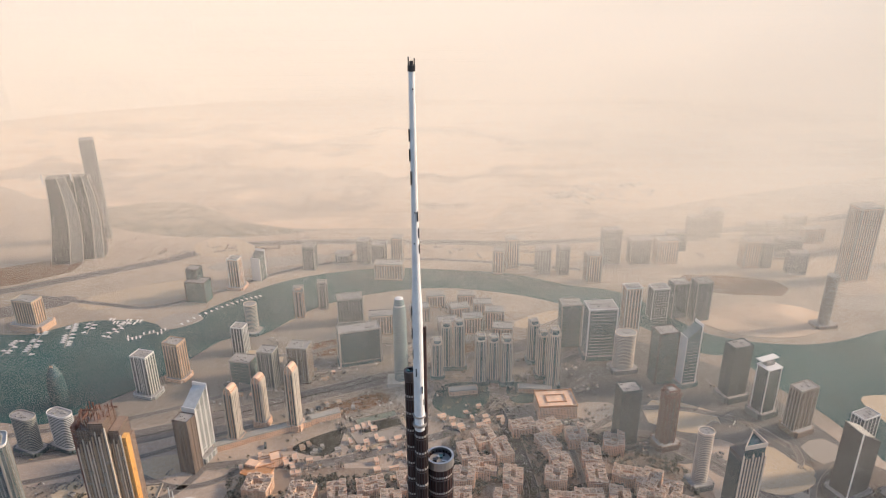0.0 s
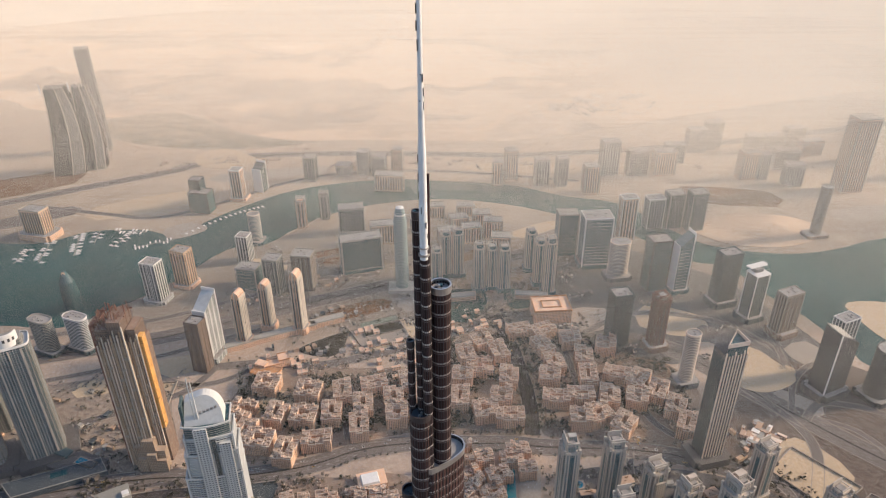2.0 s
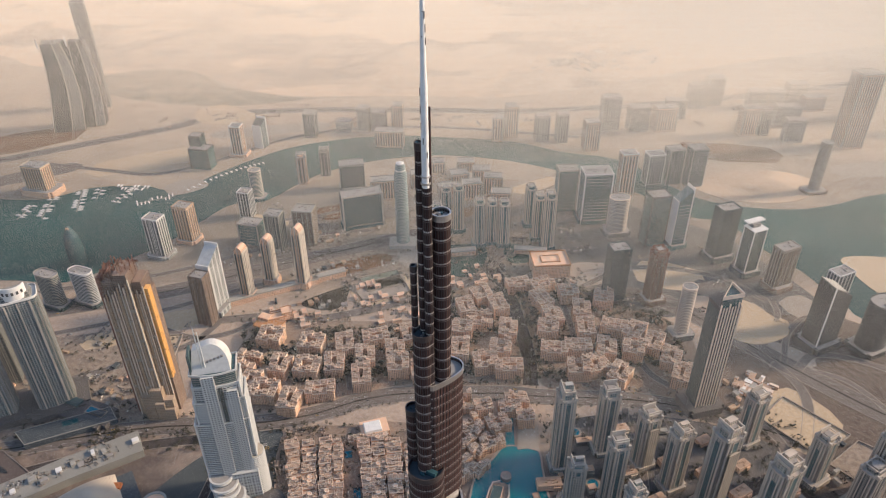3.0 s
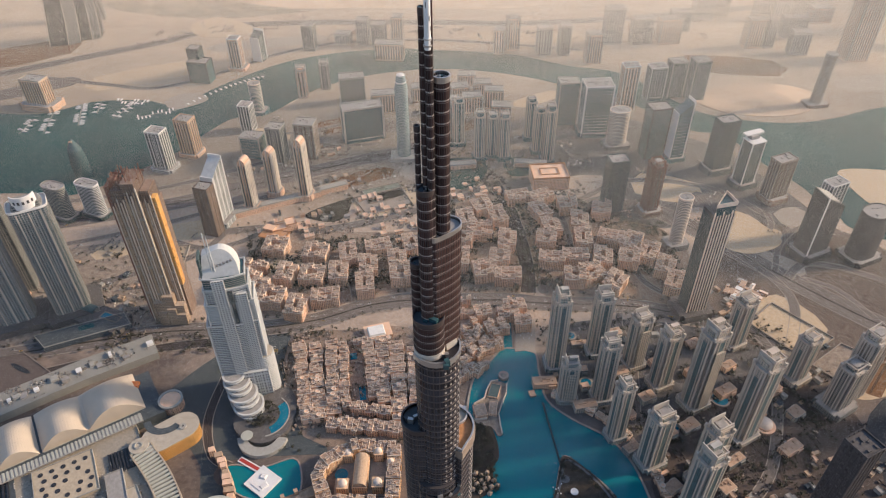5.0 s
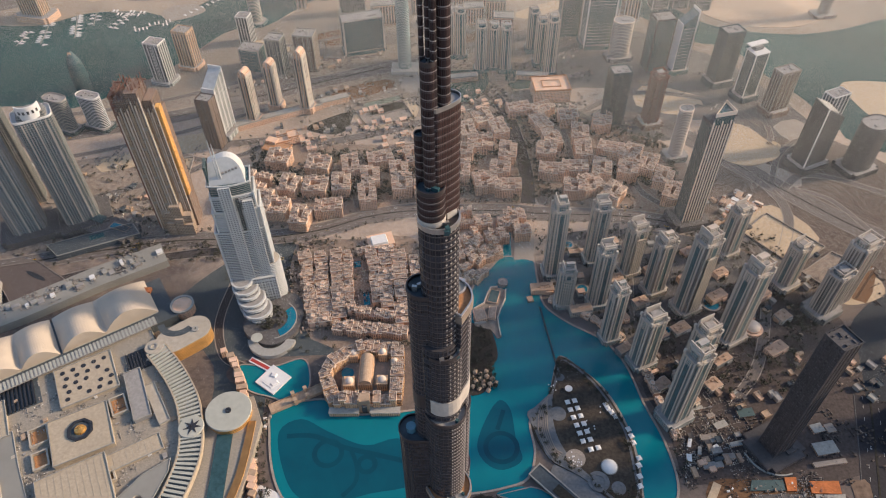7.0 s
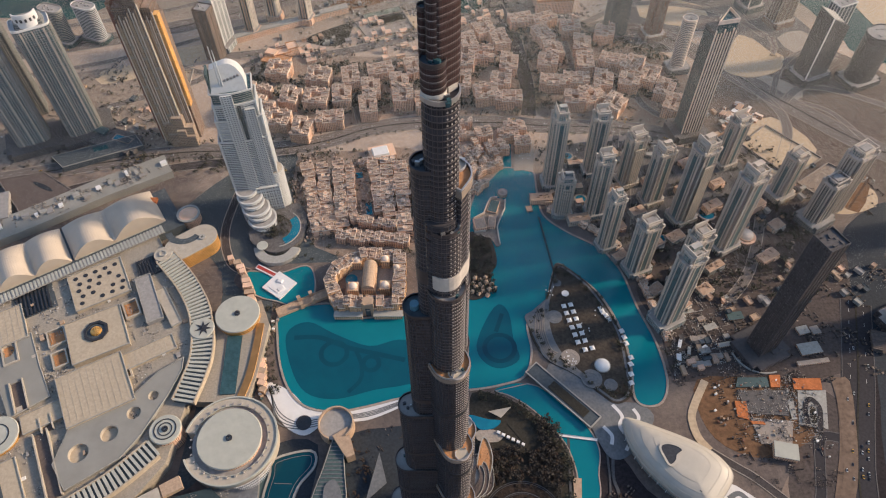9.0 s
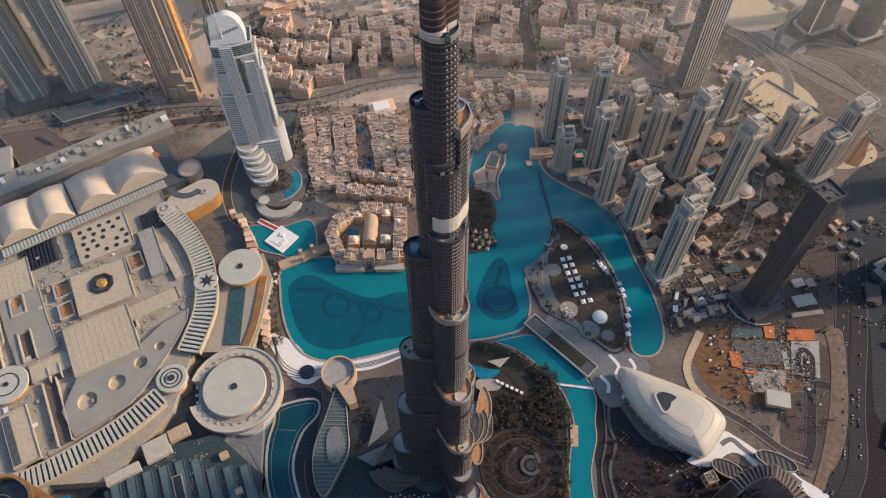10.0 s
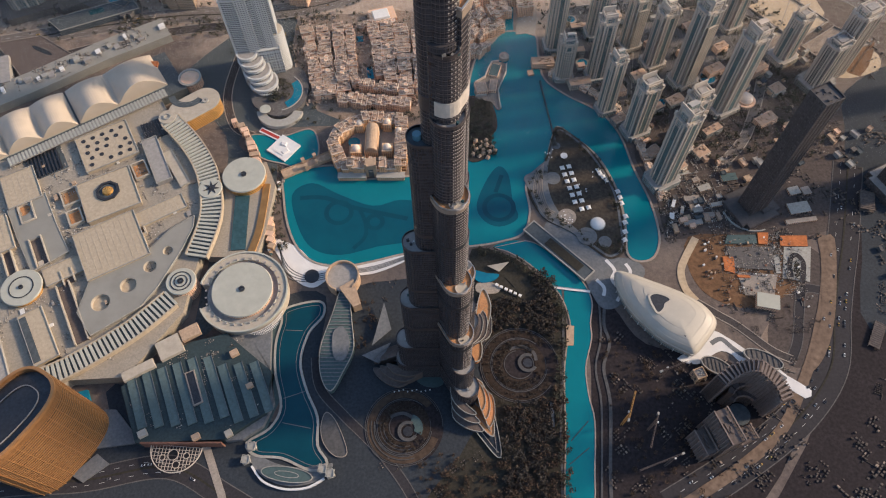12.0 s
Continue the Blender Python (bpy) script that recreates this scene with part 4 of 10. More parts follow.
        g.v = [(a, b, -0.5) for a, b in plan] + [(a, b, h if a > 0 else h * 0.82) for a, b in plan]
        g.f = [(0, 1, 5, 4), (1, 2, 6, 5), (2, 3, 7, 6), (3, 0, 4, 7), (4, 5, 6, 7), (3, 2, 1, 0)]
        part("shaft", g, wall, ob)
        part("fin", Geo().box(w / 2, 0, 2.2, d + 2, -0.5, h + 5), trim, ob)
        part("fin", Geo().box(-w / 2, 0, 1.6, d + 1, -0.5, h * 0.84), trim, ob)
        tagged(part("floor_band", slabs(plan, 8, h * 0.8, 7.6, 0.25, 0.5), trim, ob), kind="stuff")
    elif style == "fold":
        # a dark prism whose glazed top folds down towards one side
        g = Geo()
        plan = rect(w, d)
        tops = (h, h * 0.80, h * 0.84, h * 1.04)
        g.v = [(a, b, -0.5) for a, b in plan] + [(a, b, q) for (a, b), q in zip(plan, tops)]
        g.f = [(0, 1, 5, 4), (1, 2, 6, 5), (2, 3, 7, 6), (3, 0, 4, 7), (4, 5, 6), (4, 6, 7), (3, 2, 1, 0)]
        part("shaft", g, wall, ob)
        part("edge_fin", Geo().box(-w / 2, -d / 2, 1.8, 1.8, 6, h + 1.5), "white", ob, "bright corner fin")
        cap = Geo()
        cap.v = [(-w / 2, -d / 2, h + 0.2), (w * 0.06, -d / 2, h * 0.905), (w * 0.30, d / 2, h * 0.885), (-w / 2, d / 2, h * 1.04 + 0.2)]
        cap.v += [(a, b, c + 1.6) for a, b, c in cap.v]
        cap.f = [(0, 1, 5, 4), (1, 2, 6, 5), (2, 3, 7, 6), (3, 0, 4, 7), (4, 5, 6, 7), (3, 2, 1, 0)]
        part("roof_cap", cap, "concrete", ob, "pale folded roof plate")
        tagged(part("floor_band", slabs(plan, 8, h * 0.76, 7.6, 0.25, 0.4), trim, ob), kind="stuff")
    elif style == "canopy":
        # glass shaft between pale edges, under a wide white roof plate on props
        plan = rect(w, d)
        part("shaft", Geo().prism(plan, -0.5, h), wall, ob)
        for px in (-1, 1):
            for py in (-1, 1):
                part("corner_frame", Geo().box(px * w / 2, py * d / 2, 1.7, 1.7, -0.5, h + 1), trim, ob)
        part("roof_deck", Geo().prism(rect(w + 4, d + 4), h + 1, h + 2.6), trim, ob)
        part("lift_house", Geo().box(0, d * 0.2, w * 0.6, d * 0.5, h + 2.6, h + 10), "grey_fac", ob)
        part("roof_plate", Geo().box(w * 0.12, d * 0.42, w * 1.35, d * 0.5, h + 10, h + 12.4), trim, ob, "wide white roof plate")
        tagged(part("floor_band", slabs(plan, 8, h - 3, 7.6, 0.25, 0.4), "slate", ob), kind="stuff")
    elif style == "arch":
        # a gable end with a rounded crown
        prof = [(-w / 2, -0.5), (w / 2, -0.5)] + [(w / 2 * math.cos(math.pi * i / 12), h * 0.9 + h * 0.1 * math.sin(math.pi * i / 12)) for i in range(13)]
        g = Geo()
        m = len(prof)
        g.v = [(a, -d / 2, b) for a, b in prof] + [(a, d / 2, b) for a, b in prof]
        g.f = [(i, (i + 1) % m, m + (i + 1) % m, m + i) for i in range(m)] + [tuple(range(m)), tuple(range(2 * m - 1, m - 1, -1))]
        part("shaft", g, wall, ob)
        for px in (-1, 1):
            part("pier", Geo().box(px * w / 2, 0, 1.6, d + 1.4, -0.5, h * 0.92), trim, ob)
        part("pier", Geo().box(0, -d / 2, 2.0, 1.6, -0.5, h * 1.01), trim, ob)
        tagged(part("window_bay", window_bays(w, d, 6, h * 0.88, 5.5, 0.46, 0.8), "dark_bay", ob, "dark glazed bays"), kind="stuff")
        tagged(part("floor_band", slabs(rect(w, d), 7, h * 0.88, 7.0, 0.8), trim, ob), kind="stuff")
    return ob


# -- towers round the lake
for x, y, w, d, h, rot, wall, s in (
        (170, 660, 24, 26, 158, 6, "resi_glass", 1), (240, 688, 25, 25, 132, 8, "resi_glass", 2), (180, 594, 24, 20, 86, 4, "resi_glass", 3), (232, 594, 24, 22, 131, 12, "resi_glass", 4),
        (240, 526, 22, 20, 120, 20, "resi_glass", 5), (294, 662, 27, 24, 111, 20, "resi_fac", 6), (326, 621, 28, 24, 121, 22, "resi_fac", 7), (280, 484, 30, 26, 112, 24, "resi_glass", 8),
        (368, 584, 32, 28, 166, 26, "resi_fac", 9), (466, 704, 27, 24, 104, 26, "resi_fac", 10), (420, 528, 34, 28, 166, 28, "resi_fac", 11), (340, 452, 28, 26, 128, 26, "resi_fac", 12)):
    tower(x, y, w, d, h, rot, wall, "tower_trim", "resi", "cream residential tower with blue glass and stepped crown by the lake" if wall == "resi_glass" else
          "sand-coloured residential tower with a stepped framed crown", (w * 1.35, d * 1.35, 9), s, group="lakeside towers")
tower(306, 392, 30, 26, 160, 28, "resi_glass", "tower_trim", "resi", "tall cream tower with blue glass at the water's edge", (46, 38, 12), 13, group="lakeside towers")
tower(536, 631, 26, 24, 96, 30, "resi_fac", "tower_trim", "resi", "sand-coloured apartment tower on a low podium", (42, 38, 10), 14, group="lakeside towers")
tower(574, 575, 34, 26, 98, 30, "grey_fac", "tower_trim", "resi", "grey slatted tower with a framed roof", (52, 44, 12), 15)
tower(606, 600, 40, 28, 136, 30, "resi_fac", "tower_trim", "resi", "pale apartment slab with a bright roof frame", None, 16)

# -- towers beyond the boulevard
STRIP = thing("tower_block", "tall dark tower with pale vertical ribs and a triangular hollow top", "tower", pose(417, 780, 0, 0, 0, 14))
part("shaft", Geo().prism(rect(34, 30), -0.5, 214), "strip_wall", STRIP)
part("podium", clutter(Geo().prism(rect(64, 54, 6), -0.5, 14), 60, 50, 14, random.Random(17), 14), "dark_paving", STRIP)
for i in range(8):
    part("rib", Geo().box(-17 + 34 * i / 7, -15, 1.7, 1.8, -0.5, 214 + (0 if i % 3 else 6)), "pale_trim", STRIP)
    part("rib", Geo().box(17, -15 + 30 * i / 7, 1.8, 1.5, -0.5, 214 + i * 1.2), "pale_trim", STRIP)
# dark slab over the flank away from the sun, shade as colour
part("dark_side", Geo().box(-17.4, 0.5, 1.4, 26, -0.5, 208), "dark_fac", STRIP, "dark glass flank, coloured as unlit")
part("hollow_crown", Geo().prism([(-16, -14), (16, -14), (16, 14)], 213.5, 231), "teal_glass", STRIP)
part("crown_rim", Geo().band([(-16, -14), (16, -14), (16, 14)], 1.2, 229, 236), "pale_trim", STRIP)
tower(411, 1066, 28, 26, 125, 15, "brown_fac", "rust", "resi", "unfinished brown tower among the villas", (46, 42, 12), 18)
tower(437, 957, 26, 22, 112, 12, "grey_fac", "pale_trim", "round", "white tower with rounded balcony bands", (44, 36, 12), 19)
tower(338, 1080, 36, 30, 118, 10, "dark_fac", "slate", "slab", "grey slab tower in haze", None, 20, bands=False)
tower(680, 932, 50, 34, 140, 24, "dusty_glass", "dim_frame", "fold", "black glass tower with a folded, slanting roof", (70, 54, 14), 21)
tower(768, 920, 56, 42, 104, 24, "dusty_glass", "dim_frame", "round", "dark rounded glass office tower", (70, 56, 10), 22)
tower(716, 985, 38, 24, 124, 24, "dark_fac", "white", "frame", "grey tower behind a black glass one", None, 23)
tower(632, 1162, 32, 28, 108, 22, "dark_fac", "white", "canopy", "dark tower with a white roof frame", (52, 44, 12), 24)
tower(676, 1108, 44, 26, 98, 22, "brown_fac", "slim_trim", "frame", "grey office tower by the bay", (52, 46, 12), 25)
tower(592, 1217, 42, 30, 126, 18, "dark_fac", "slate", "slab", "hazy teal tower beside the water", (60, 46, 14), 26, bands=False)
tower(513, 1269, 32, 26, 142, 14, "teal_fac", "white", "slant", "glass tower with a sharply slanted white roof edge", (46, 40, 10), 27)
tower(466, 1284, 44, 34, 122, 12, "teal_fac", "dark_metal", "glass", "dark teal glass office tower", None, 28)
tower(394, 1325, 46, 34, 92, 10, "grey_fac", "pale_trim", "round", "white tower with wrapped balcony bands", (60, 46, 10), 29)
tower(352, 1390, 64, 44, 126, 4, "teal_fac", "white", "glass", "broad dark office block in a white frame", (78, 60, 10), 30, bands=True)
tower(294, 1441, 46, 34, 108, 4, "teal_fac", "concrete", "glass", "teal glass office tower", None, 31)
tower(454, 1510, 38, 28, 114, 8, "tan_fac", "white", "frame", "white-framed tower with an open crown", None, 32)
tower(538, 1569, 42, 30, 84, 10, "grey_fac", "white", "frame", "pale framed tower in haze", None, 33)
tower(590, 1578, 40, 34, 93, 10, "dark_fac", "grey_roof", "slab", "dark tower of a hazy pair", None, 34)
tower(640, 1560, 40, 34, 104, 10, "dark_fac", "grey_roof", "slab", "dark tower of a hazy pair", None, 35)
tower(934, 1516, 28, 26, 135, 10, "brown_fac", "concrete", "round", "slim banded tower on bare sand", (60, 40, 8), 36)
tower(1150, 1790, 64, 50, 215, 8, "tan_fac", "concrete", "slab", "very tall grey tower lost in haze", None, 37)

# -- slim pairs across the highway
for x, y, h, s in ((6, 1338, 118, 1), (34, 1338, 122, 2), (78, 1276, 120, 3), (106, 1284, 112, 4), (132, 1275, 116, 5), (200, 1361, 108, 6), (229, 1261, 142, 7), (212, 1300, 116, 8), (-14, 1300, 96, 9)):
    tower(x, y, 22, 24, h, 4, "teal_fac", "tower_trim", "resi", "slim grey apartment tower with twin piers", (32, 30, 10), 40 + s, group="slim towers", bands=False)
for x, y, h, s in ((-393, 1086, 124, 1), (-355, 1136, 114, 2), (-288, 1125, 144, 3)):
    tower(x, y, 17, 22, h, -14, "tan_fac", "tower_trim", "arch", "slim tan tower with a rounded crown", (30, 30, 14), 60 + s, group="rounded slim towers")
part("shaft", Geo().cyl(0, 0, 15, -0.5, 170, 28, 14).cyl(0, 0, 14, 170, 200, 28, 9), stripes("green_bands", (0.33, 0.38, 0.37), (0.07, 0.14, 0.15), 3.8, 0.4),
     b := thing("bullet_tower", "slender pale green bullet-shaped tower with banded glass", "tower", pose(-91, 1283, 0)))
part("crown_ring", Geo().ring(0, 0, 12.2, 13.2, 172, 174, 28), "white", b)
part("crown_ring", Geo().ring(0, 0, 10.4, 11.6, 184, 186, 28), "white", b)
part("cap", Geo().cyl(0, 0, 9, 200, 203, 20, 4), "white", b)
part("podium", Geo().box(0, -4, 60, 40, -0.5, 9), "concrete", b)

# -- blocks west of the water
tower(-190, 1372, 92, 36, 84, 16, "deep_teal", "concrete", "glass", "wide green-black glass slab with a pale roof", (100, 44, 8), 70, bands=False)
tower(-233, 1556, 62, 34, 70, 10, "grey_fac", "concrete", "frame", "grey framed block by the canal", (70, 44, 8), 71)
tower(-150, 1500, 60, 30, 52, 8, "tan_fac", "concrete", "slab", "low tan apartment block", None, 72)
tower(-365, 1586, 26, 26, 84, 6, "tan_fac", "concrete", "resi", "hazy tan tower at the canal bend", None, 73)
tower(-313, 1633, 26, 26, 76, 6, "grey_fac", "concrete", "resi", "hazy grey tower at the canal bend", None, 74)
tower(-572, 1758, 30, 28, 88, -8, "tan_fac", "white", "frame", "tan tower with a white frame across the canal", (50, 46, 8), 75)
tower(-523, 1813, 28, 28, 82, 70, "dark_fac", "white", "slant", "dark tower with a white slanted edge", None, 76)
tower(-652, 1682, 54, 36, 58, -10, "teal_fac", "dark_metal", "glass", "low teal glass office block", None, 77)
tower(-664, 1700, 30, 30, 86, -10, "dark_fac", "dark_metal", "glass", "dark glass tower behind a lower block", None, 78)
tower(-1023, 1540, 58, 34, 78, -14, "sandstone_fac", "cream_roof", "frame", "tan hotel slab with rows of balconies", (96, 60, 16), 79)
tower(-465, 1502, 30, 26, 78, -12, "teal_fac", "pale_trim", "round", "white curved tower by the canal", (46, 40, 8), 80)
tower(-469, 1412, 28, 26, 68, -12, "grey_fac", "white", "frame", "grey tower with a bright crown", None, 81)
tower(-432, 1297, 46, 34, 52, -12, "teal_fac", "concrete", "glass", "squat teal glass office block", None, 82)
tower(-370, 1272, 34, 30, 88, -12, "grey_fac", "concrete", "frame", "unfinished grey concrete tower", None, 83)
tower(-308, 1294, 44, 34, 86, -8, "brown_fac", "concrete", "frame", "unfinished tower with open floors", None, 84)
tower(-620, 1244, 36, 28, 96, -16, "white_fac", "white", "frame", "white tower with dark vertical bands", (54, 44, 8), 85)
tower(-578, 1306, 36, 30, 90, -16, "tan_fac", "sandstone", "frame", "tan apartment tower with a golden cast", (50, 44, 8), 86)
tower(-445, 1048, 40, 26, 138, 74, "white_fac", "white", "slant", "pale tower with a dark side and slanting top", (60, 46, 12), 87)
tower(-452, 1008, 28, 24, 110, -16, "brown_fac", "shade_brown", "slab", "narrow brown slab tower", None, 88)
tower(-770, 1064, 50, 24, 76, -22, "dark_fac", "concrete", "round", "short curved tower with white balcony bands", (60, 34, 8), 89)
tower(-707, 1072, 50, 24, 76, -22, "dark_fac", "white", "round", "curved pale tower with stacked balcony bands", (60, 34, 8), 90)
for x, y, w, h, s in ((200, 1877, 34, 95, 1), (287, 1847, 38, 78, 2), (343, 1838, 30, 86, 3), (417, 1782, 40, 84, 4), (496, 1914, 52, 106, 5), (581, 1913, 60, 75, 6), (660, 1912, 64, 74, 7),
                      (814, 2093, 60, 76, 8), (873, 2117, 50, 91, 9), (896, 1878, 50, 84, 10), (941, 1878, 26, 80, 11), (1133, 2112, 60, 72, 12), (1169, 2062, 66, 47, 13)):
    tower(x, y, w, 34, h, 6, ("grey_fac", "tan_fac", "white_fac")[s % 3], "concrete", "slab", "distant apartment block faint in the dust", None, 100 + s, group="distant blocks")
for x, y, w, h, s in ((999, 2089, 50, 56, 1), (1073, 2113, 50, 47, 2), (159, 1849, 30, 71, 3), (-191, 1925, 40, 60, 4), (-297, 1927, 44, 31, 5), (-153, 1814, 80, 48, 6), (-390, 1886, 34, 73, 7),
                      (-237, 1926, 34, 73, 8), (-135, 1924, 32, 82, 9), (720, 2010, 60, 58, 10), (1040, 1950, 70, 60, 11), (1290, 2000, 70, 90, 12), (1380, 1880, 60, 70, 13), (1010, 1830, 50, 64, 14)):
    tower(x, y, w, 34, h, -6, ("tan_fac", "grey_fac", "white_fac")[s % 3], "concrete", "slab", "distant apartment block faint in the dust", None, 120 + s, group="distant blocks")


# -- the tall pair on the horizon
def twisted_pair(x, y, h, w, label):
    ob = thing("curved_tower", label, "tower", pose(x, y, 0, 0, 0, 18))
    n = 14

    def level(t):
        bend = w * 0.20 * math.sin(t * 2.4)
        return [(a * w * (1 - 0.4 * t * t) + bend, b * w * 0.62 * (1 - 0.25 * t)) for a, b in ((-.5, -.45), (.05, -.6), (.4, -.45), (.5, .4), (-.5, .5))]
    g = Geo()
    g.v = [(a, b, h * i / n - (0.5 if i == 0 else 0)) for i in range(n + 1) for a, b in level(i / n)]
    g.f = [(i * 5 + j, i * 5 + (j + 1) % 5, i * 5 + 5 + (j + 1) % 5, i * 5 + 5 + j) for i in range(n) for j in range(5)] + [(4, 3, 2, 1, 0), tuple(n * 5 + j for j in range(5))]
    part("shaft", g, "glass", ob)
    for c in (0, 1, 2):
        e = Geo()
        for i in range(n):
            a, b = level(i / n)[c], level((i + 1) / n)[c]
            e.prism([(a[0] + q, a[1] - 1 + r) for q, r in ((-0.9, -1), (0.9, -1), (0.9, 1), (-0.9, 1))], h * i / n, h * (i + 1) / n, [(b[0] + q, b[1] - 1 + r) for q, r in ((-0.9, -1), (0.9, -1), (0.9, 1), (-0.9, 1))])
        part("edge_fin", e, "tower_trim", ob, "white curved edge")
    m = Geo()
    for i in range(n):
        a, b = [(p[0], p[1] - 0.8) for p in level(i / n)[1:3]], [(p[0], p[1] - 0.8) for p in level((i + 1) / n)[1:3]]
        s0 = len(m.v)
        m.v += [(*a[0], h * i / n), (*a[1], h * i / n), (*b[1], h * (i + 1) / n), (*b[0], h * (i + 1) / n)]
        m.f.append((s0, s0 + 1, s0 + 2, s0 + 3))
    part("sail_face", m, "grey_fac", ob, "pale curved sail-like face")
    part("mast", Geo().box(-w * 0.24, -w * 0.2, 3, 3, h * 0.95, h * 1.06), "white", ob)
    return ob


twisted_pair(-1135, 1960, 262, 96, "tall curved blue-grey glass tower on the horizon")
twisted_pair(-1075, 1990, 258, 70, "slimmer curved glass tower standing close to its twin")
tower(-1108, 2140, 38, 38, 330, 20, "grey_fac", "concrete", "slab", "very tall shaft fading into the dust behind the curved towers", None, 140)
# ---- the great tower ----
CX, CY = -4.0, 110.0


def wing_plan(reach, half, angle, back=0.0):
    """A wing from the core, straight sides and a round nose."""
    c, s = math.cos(radians(angle)), math.sin(radians(angle))
    n = 12
    pts = [(-back, -half)] + [(reach - half + half * math.sin(math.pi * i / n), -half * math.cos(math.pi * i / n)) for i in range(n + 1)] + [(-back, half)]
    return [(a * c - b * s, a * s + b * c) for a, b in pts]


def fins(plan, z0, z1, gap, out):
    g = Geo()
    n = len(plan)
    for i in range(1, n - 2):
        (ax, ay), (bx, by) = plan[i], plan[i + 1]
        m = math.hypot(bx - ax, by - ay)
        for k in range(max(1, int(m / gap))):
            t = (k + 0.5) / max(1, int(m / gap))
            g.box(ax + (bx - ax) * t, ay + (by - ay) * t, out, out * 2, z0, z1, math.degrees(math.atan2(by - ay, bx - ax)) + 90)
    return g


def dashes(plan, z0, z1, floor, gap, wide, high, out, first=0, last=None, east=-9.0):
    """Short bright panels at each floor, one between each pair of fins; east leaves out runs that face away from the
    sun.
    """
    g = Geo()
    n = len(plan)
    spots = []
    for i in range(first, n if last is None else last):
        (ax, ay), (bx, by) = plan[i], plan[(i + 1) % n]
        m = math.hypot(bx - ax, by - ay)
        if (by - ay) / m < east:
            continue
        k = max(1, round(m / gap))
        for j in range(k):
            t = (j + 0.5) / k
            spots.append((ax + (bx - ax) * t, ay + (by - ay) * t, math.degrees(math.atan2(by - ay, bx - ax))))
    z = z0
    while z < z1:
        for x, y, a in spots:
            g.box(x, y, wide, out * 2, z, z + high, a)
        z += floor
    return g


def circle(x, y, r, n):
    return [(x + r * math.cos(2 * math.pi * i / n), y + r * math.sin(2 * math.pi * i / n)) for i in range(n)]


def terrace(plan, top, deck, mat, near, seed, cx, cy, size):
    part("parapet", Geo().band(offset(plan, -0.2), 0.4 if near else 0.7, top - 0.7, top + (1.2 if near else 2.0)),
         "steel" if mat in ("terracotta", "shade_brown") or top in (751.5, 694.2) else "band_steel", deck)
    part("terrace_deck", Geo().prism(offset(plan, -0.4), top - 0.3, top + 0.12), mat, deck)
    rng = random.Random(seed)
    for _ in range(6 if near else 4):
        a, r = rng.uniform(0, 6.28), size * rng.uniform(0.1, 0.7)
        b = 0.45 if near else 1.4
        part("roof_plant", Geo().box(cx + r * math.cos(a), cy + r * math.sin(a), b * rng.uniform(.6, 1.8), b * rng.uniform(.6, 1.8), top, top + b * rng.uniform(0.8, 2.6), rng.uniform(0, 90)),
             ("dark_metal", "steel", "teal_glass")[rng.randrange(3)], deck)


burj = thing("skyscraper", "immense dark bronze glass skyscraper of stepped wings with a spire", "skyscraper", pose(CX, CY, 0))
# the bundle of slender tubes below the spire: outline, top, foot, deck
def nose_plan(pts):
    return smooth(pts, 4)


TUBES = (
    (circle(-2.15, 0.0, 1.0, 14), 772, 600, "dark_roof"), (circle(-0.35, -1.9, 1.15, 14), 763.4, 600, "grey_roof"), (circle(3.1, 1.5, 2.55, 22), 751.5, 600, "grey_roof"),
    (circle(-4.6, 1.0, 0.85, 12), 735, 600, "grey_roof"), (circle(-2.4, -1.5, 2.85, 24), 713.6, 600, "dark_roof"),
    (nose_plan([(-0.5, -3.6), (3.0, -2.0), (6.6, 0.8), (9.4, 4.4), (8.6, 8.2), (4.0, 10.0), (-2.0, 7.0), (-3.0, 1.0)]), 694.2, 560, "grey_roof"),
    (circle(-6.3, 3.5, 2.4, 20), 678.5, 590, "dark_roof"), (circle(-2.5, -1.6, 5.9, 44), 656.4, 560, "dark_roof"))
for i, (plan, top, foot, deck_mat) in enumerate(TUBES):
    cx, cy = sum(p[0] for p in plan) / len(plan), sum(p[1] for p in plan) / len(plan)
    r = min(math.hypot(a - cx, b - cy) for a, b in plan)
    tube = part("tube", Geo().prism(plan, foot, top), "bronze", burj)
    tagged(part("fin", dashes(plan, foot, top, top - foot, 0.9, 0.14, top - foot + 0.4, 0.14), "band_steel", tube, "thin bronze fins"), kind="stuff")
    tagged(part("floor_line", slabs(plan, foot, top - 0.5, 3.8, 0.07, 0.18), "floor_steel", tube, "thin bronze floor lines"), kind="stuff")
    tagged(part("panel", dashes(plan, foot + 0.6, top - 0.5, 3.8, 1.1 if r < 3 else 1.3, 0.55, 0.42, 0.1), "panel_steel", tube, "pale steel panels at each floor, coloured as sunlit"), kind="stuff")
    terrace(plan, top, tube, deck_mat, True, i + 3, cx, cy, r)
part("pool_room", Geo().box(-0.6, -4.6, 3.4, 1.6, 656.4, 658.6, -30).box(-3.6, -4.4, 1.6, 1.2, 656.4, 657.6, -30), "teal_glass", burj, "small teal glass room on a terrace")
part("rear_pipe", Geo().cyl(0.6, 0.2, 0.3, 740, 782, 12), "bronze", burj)
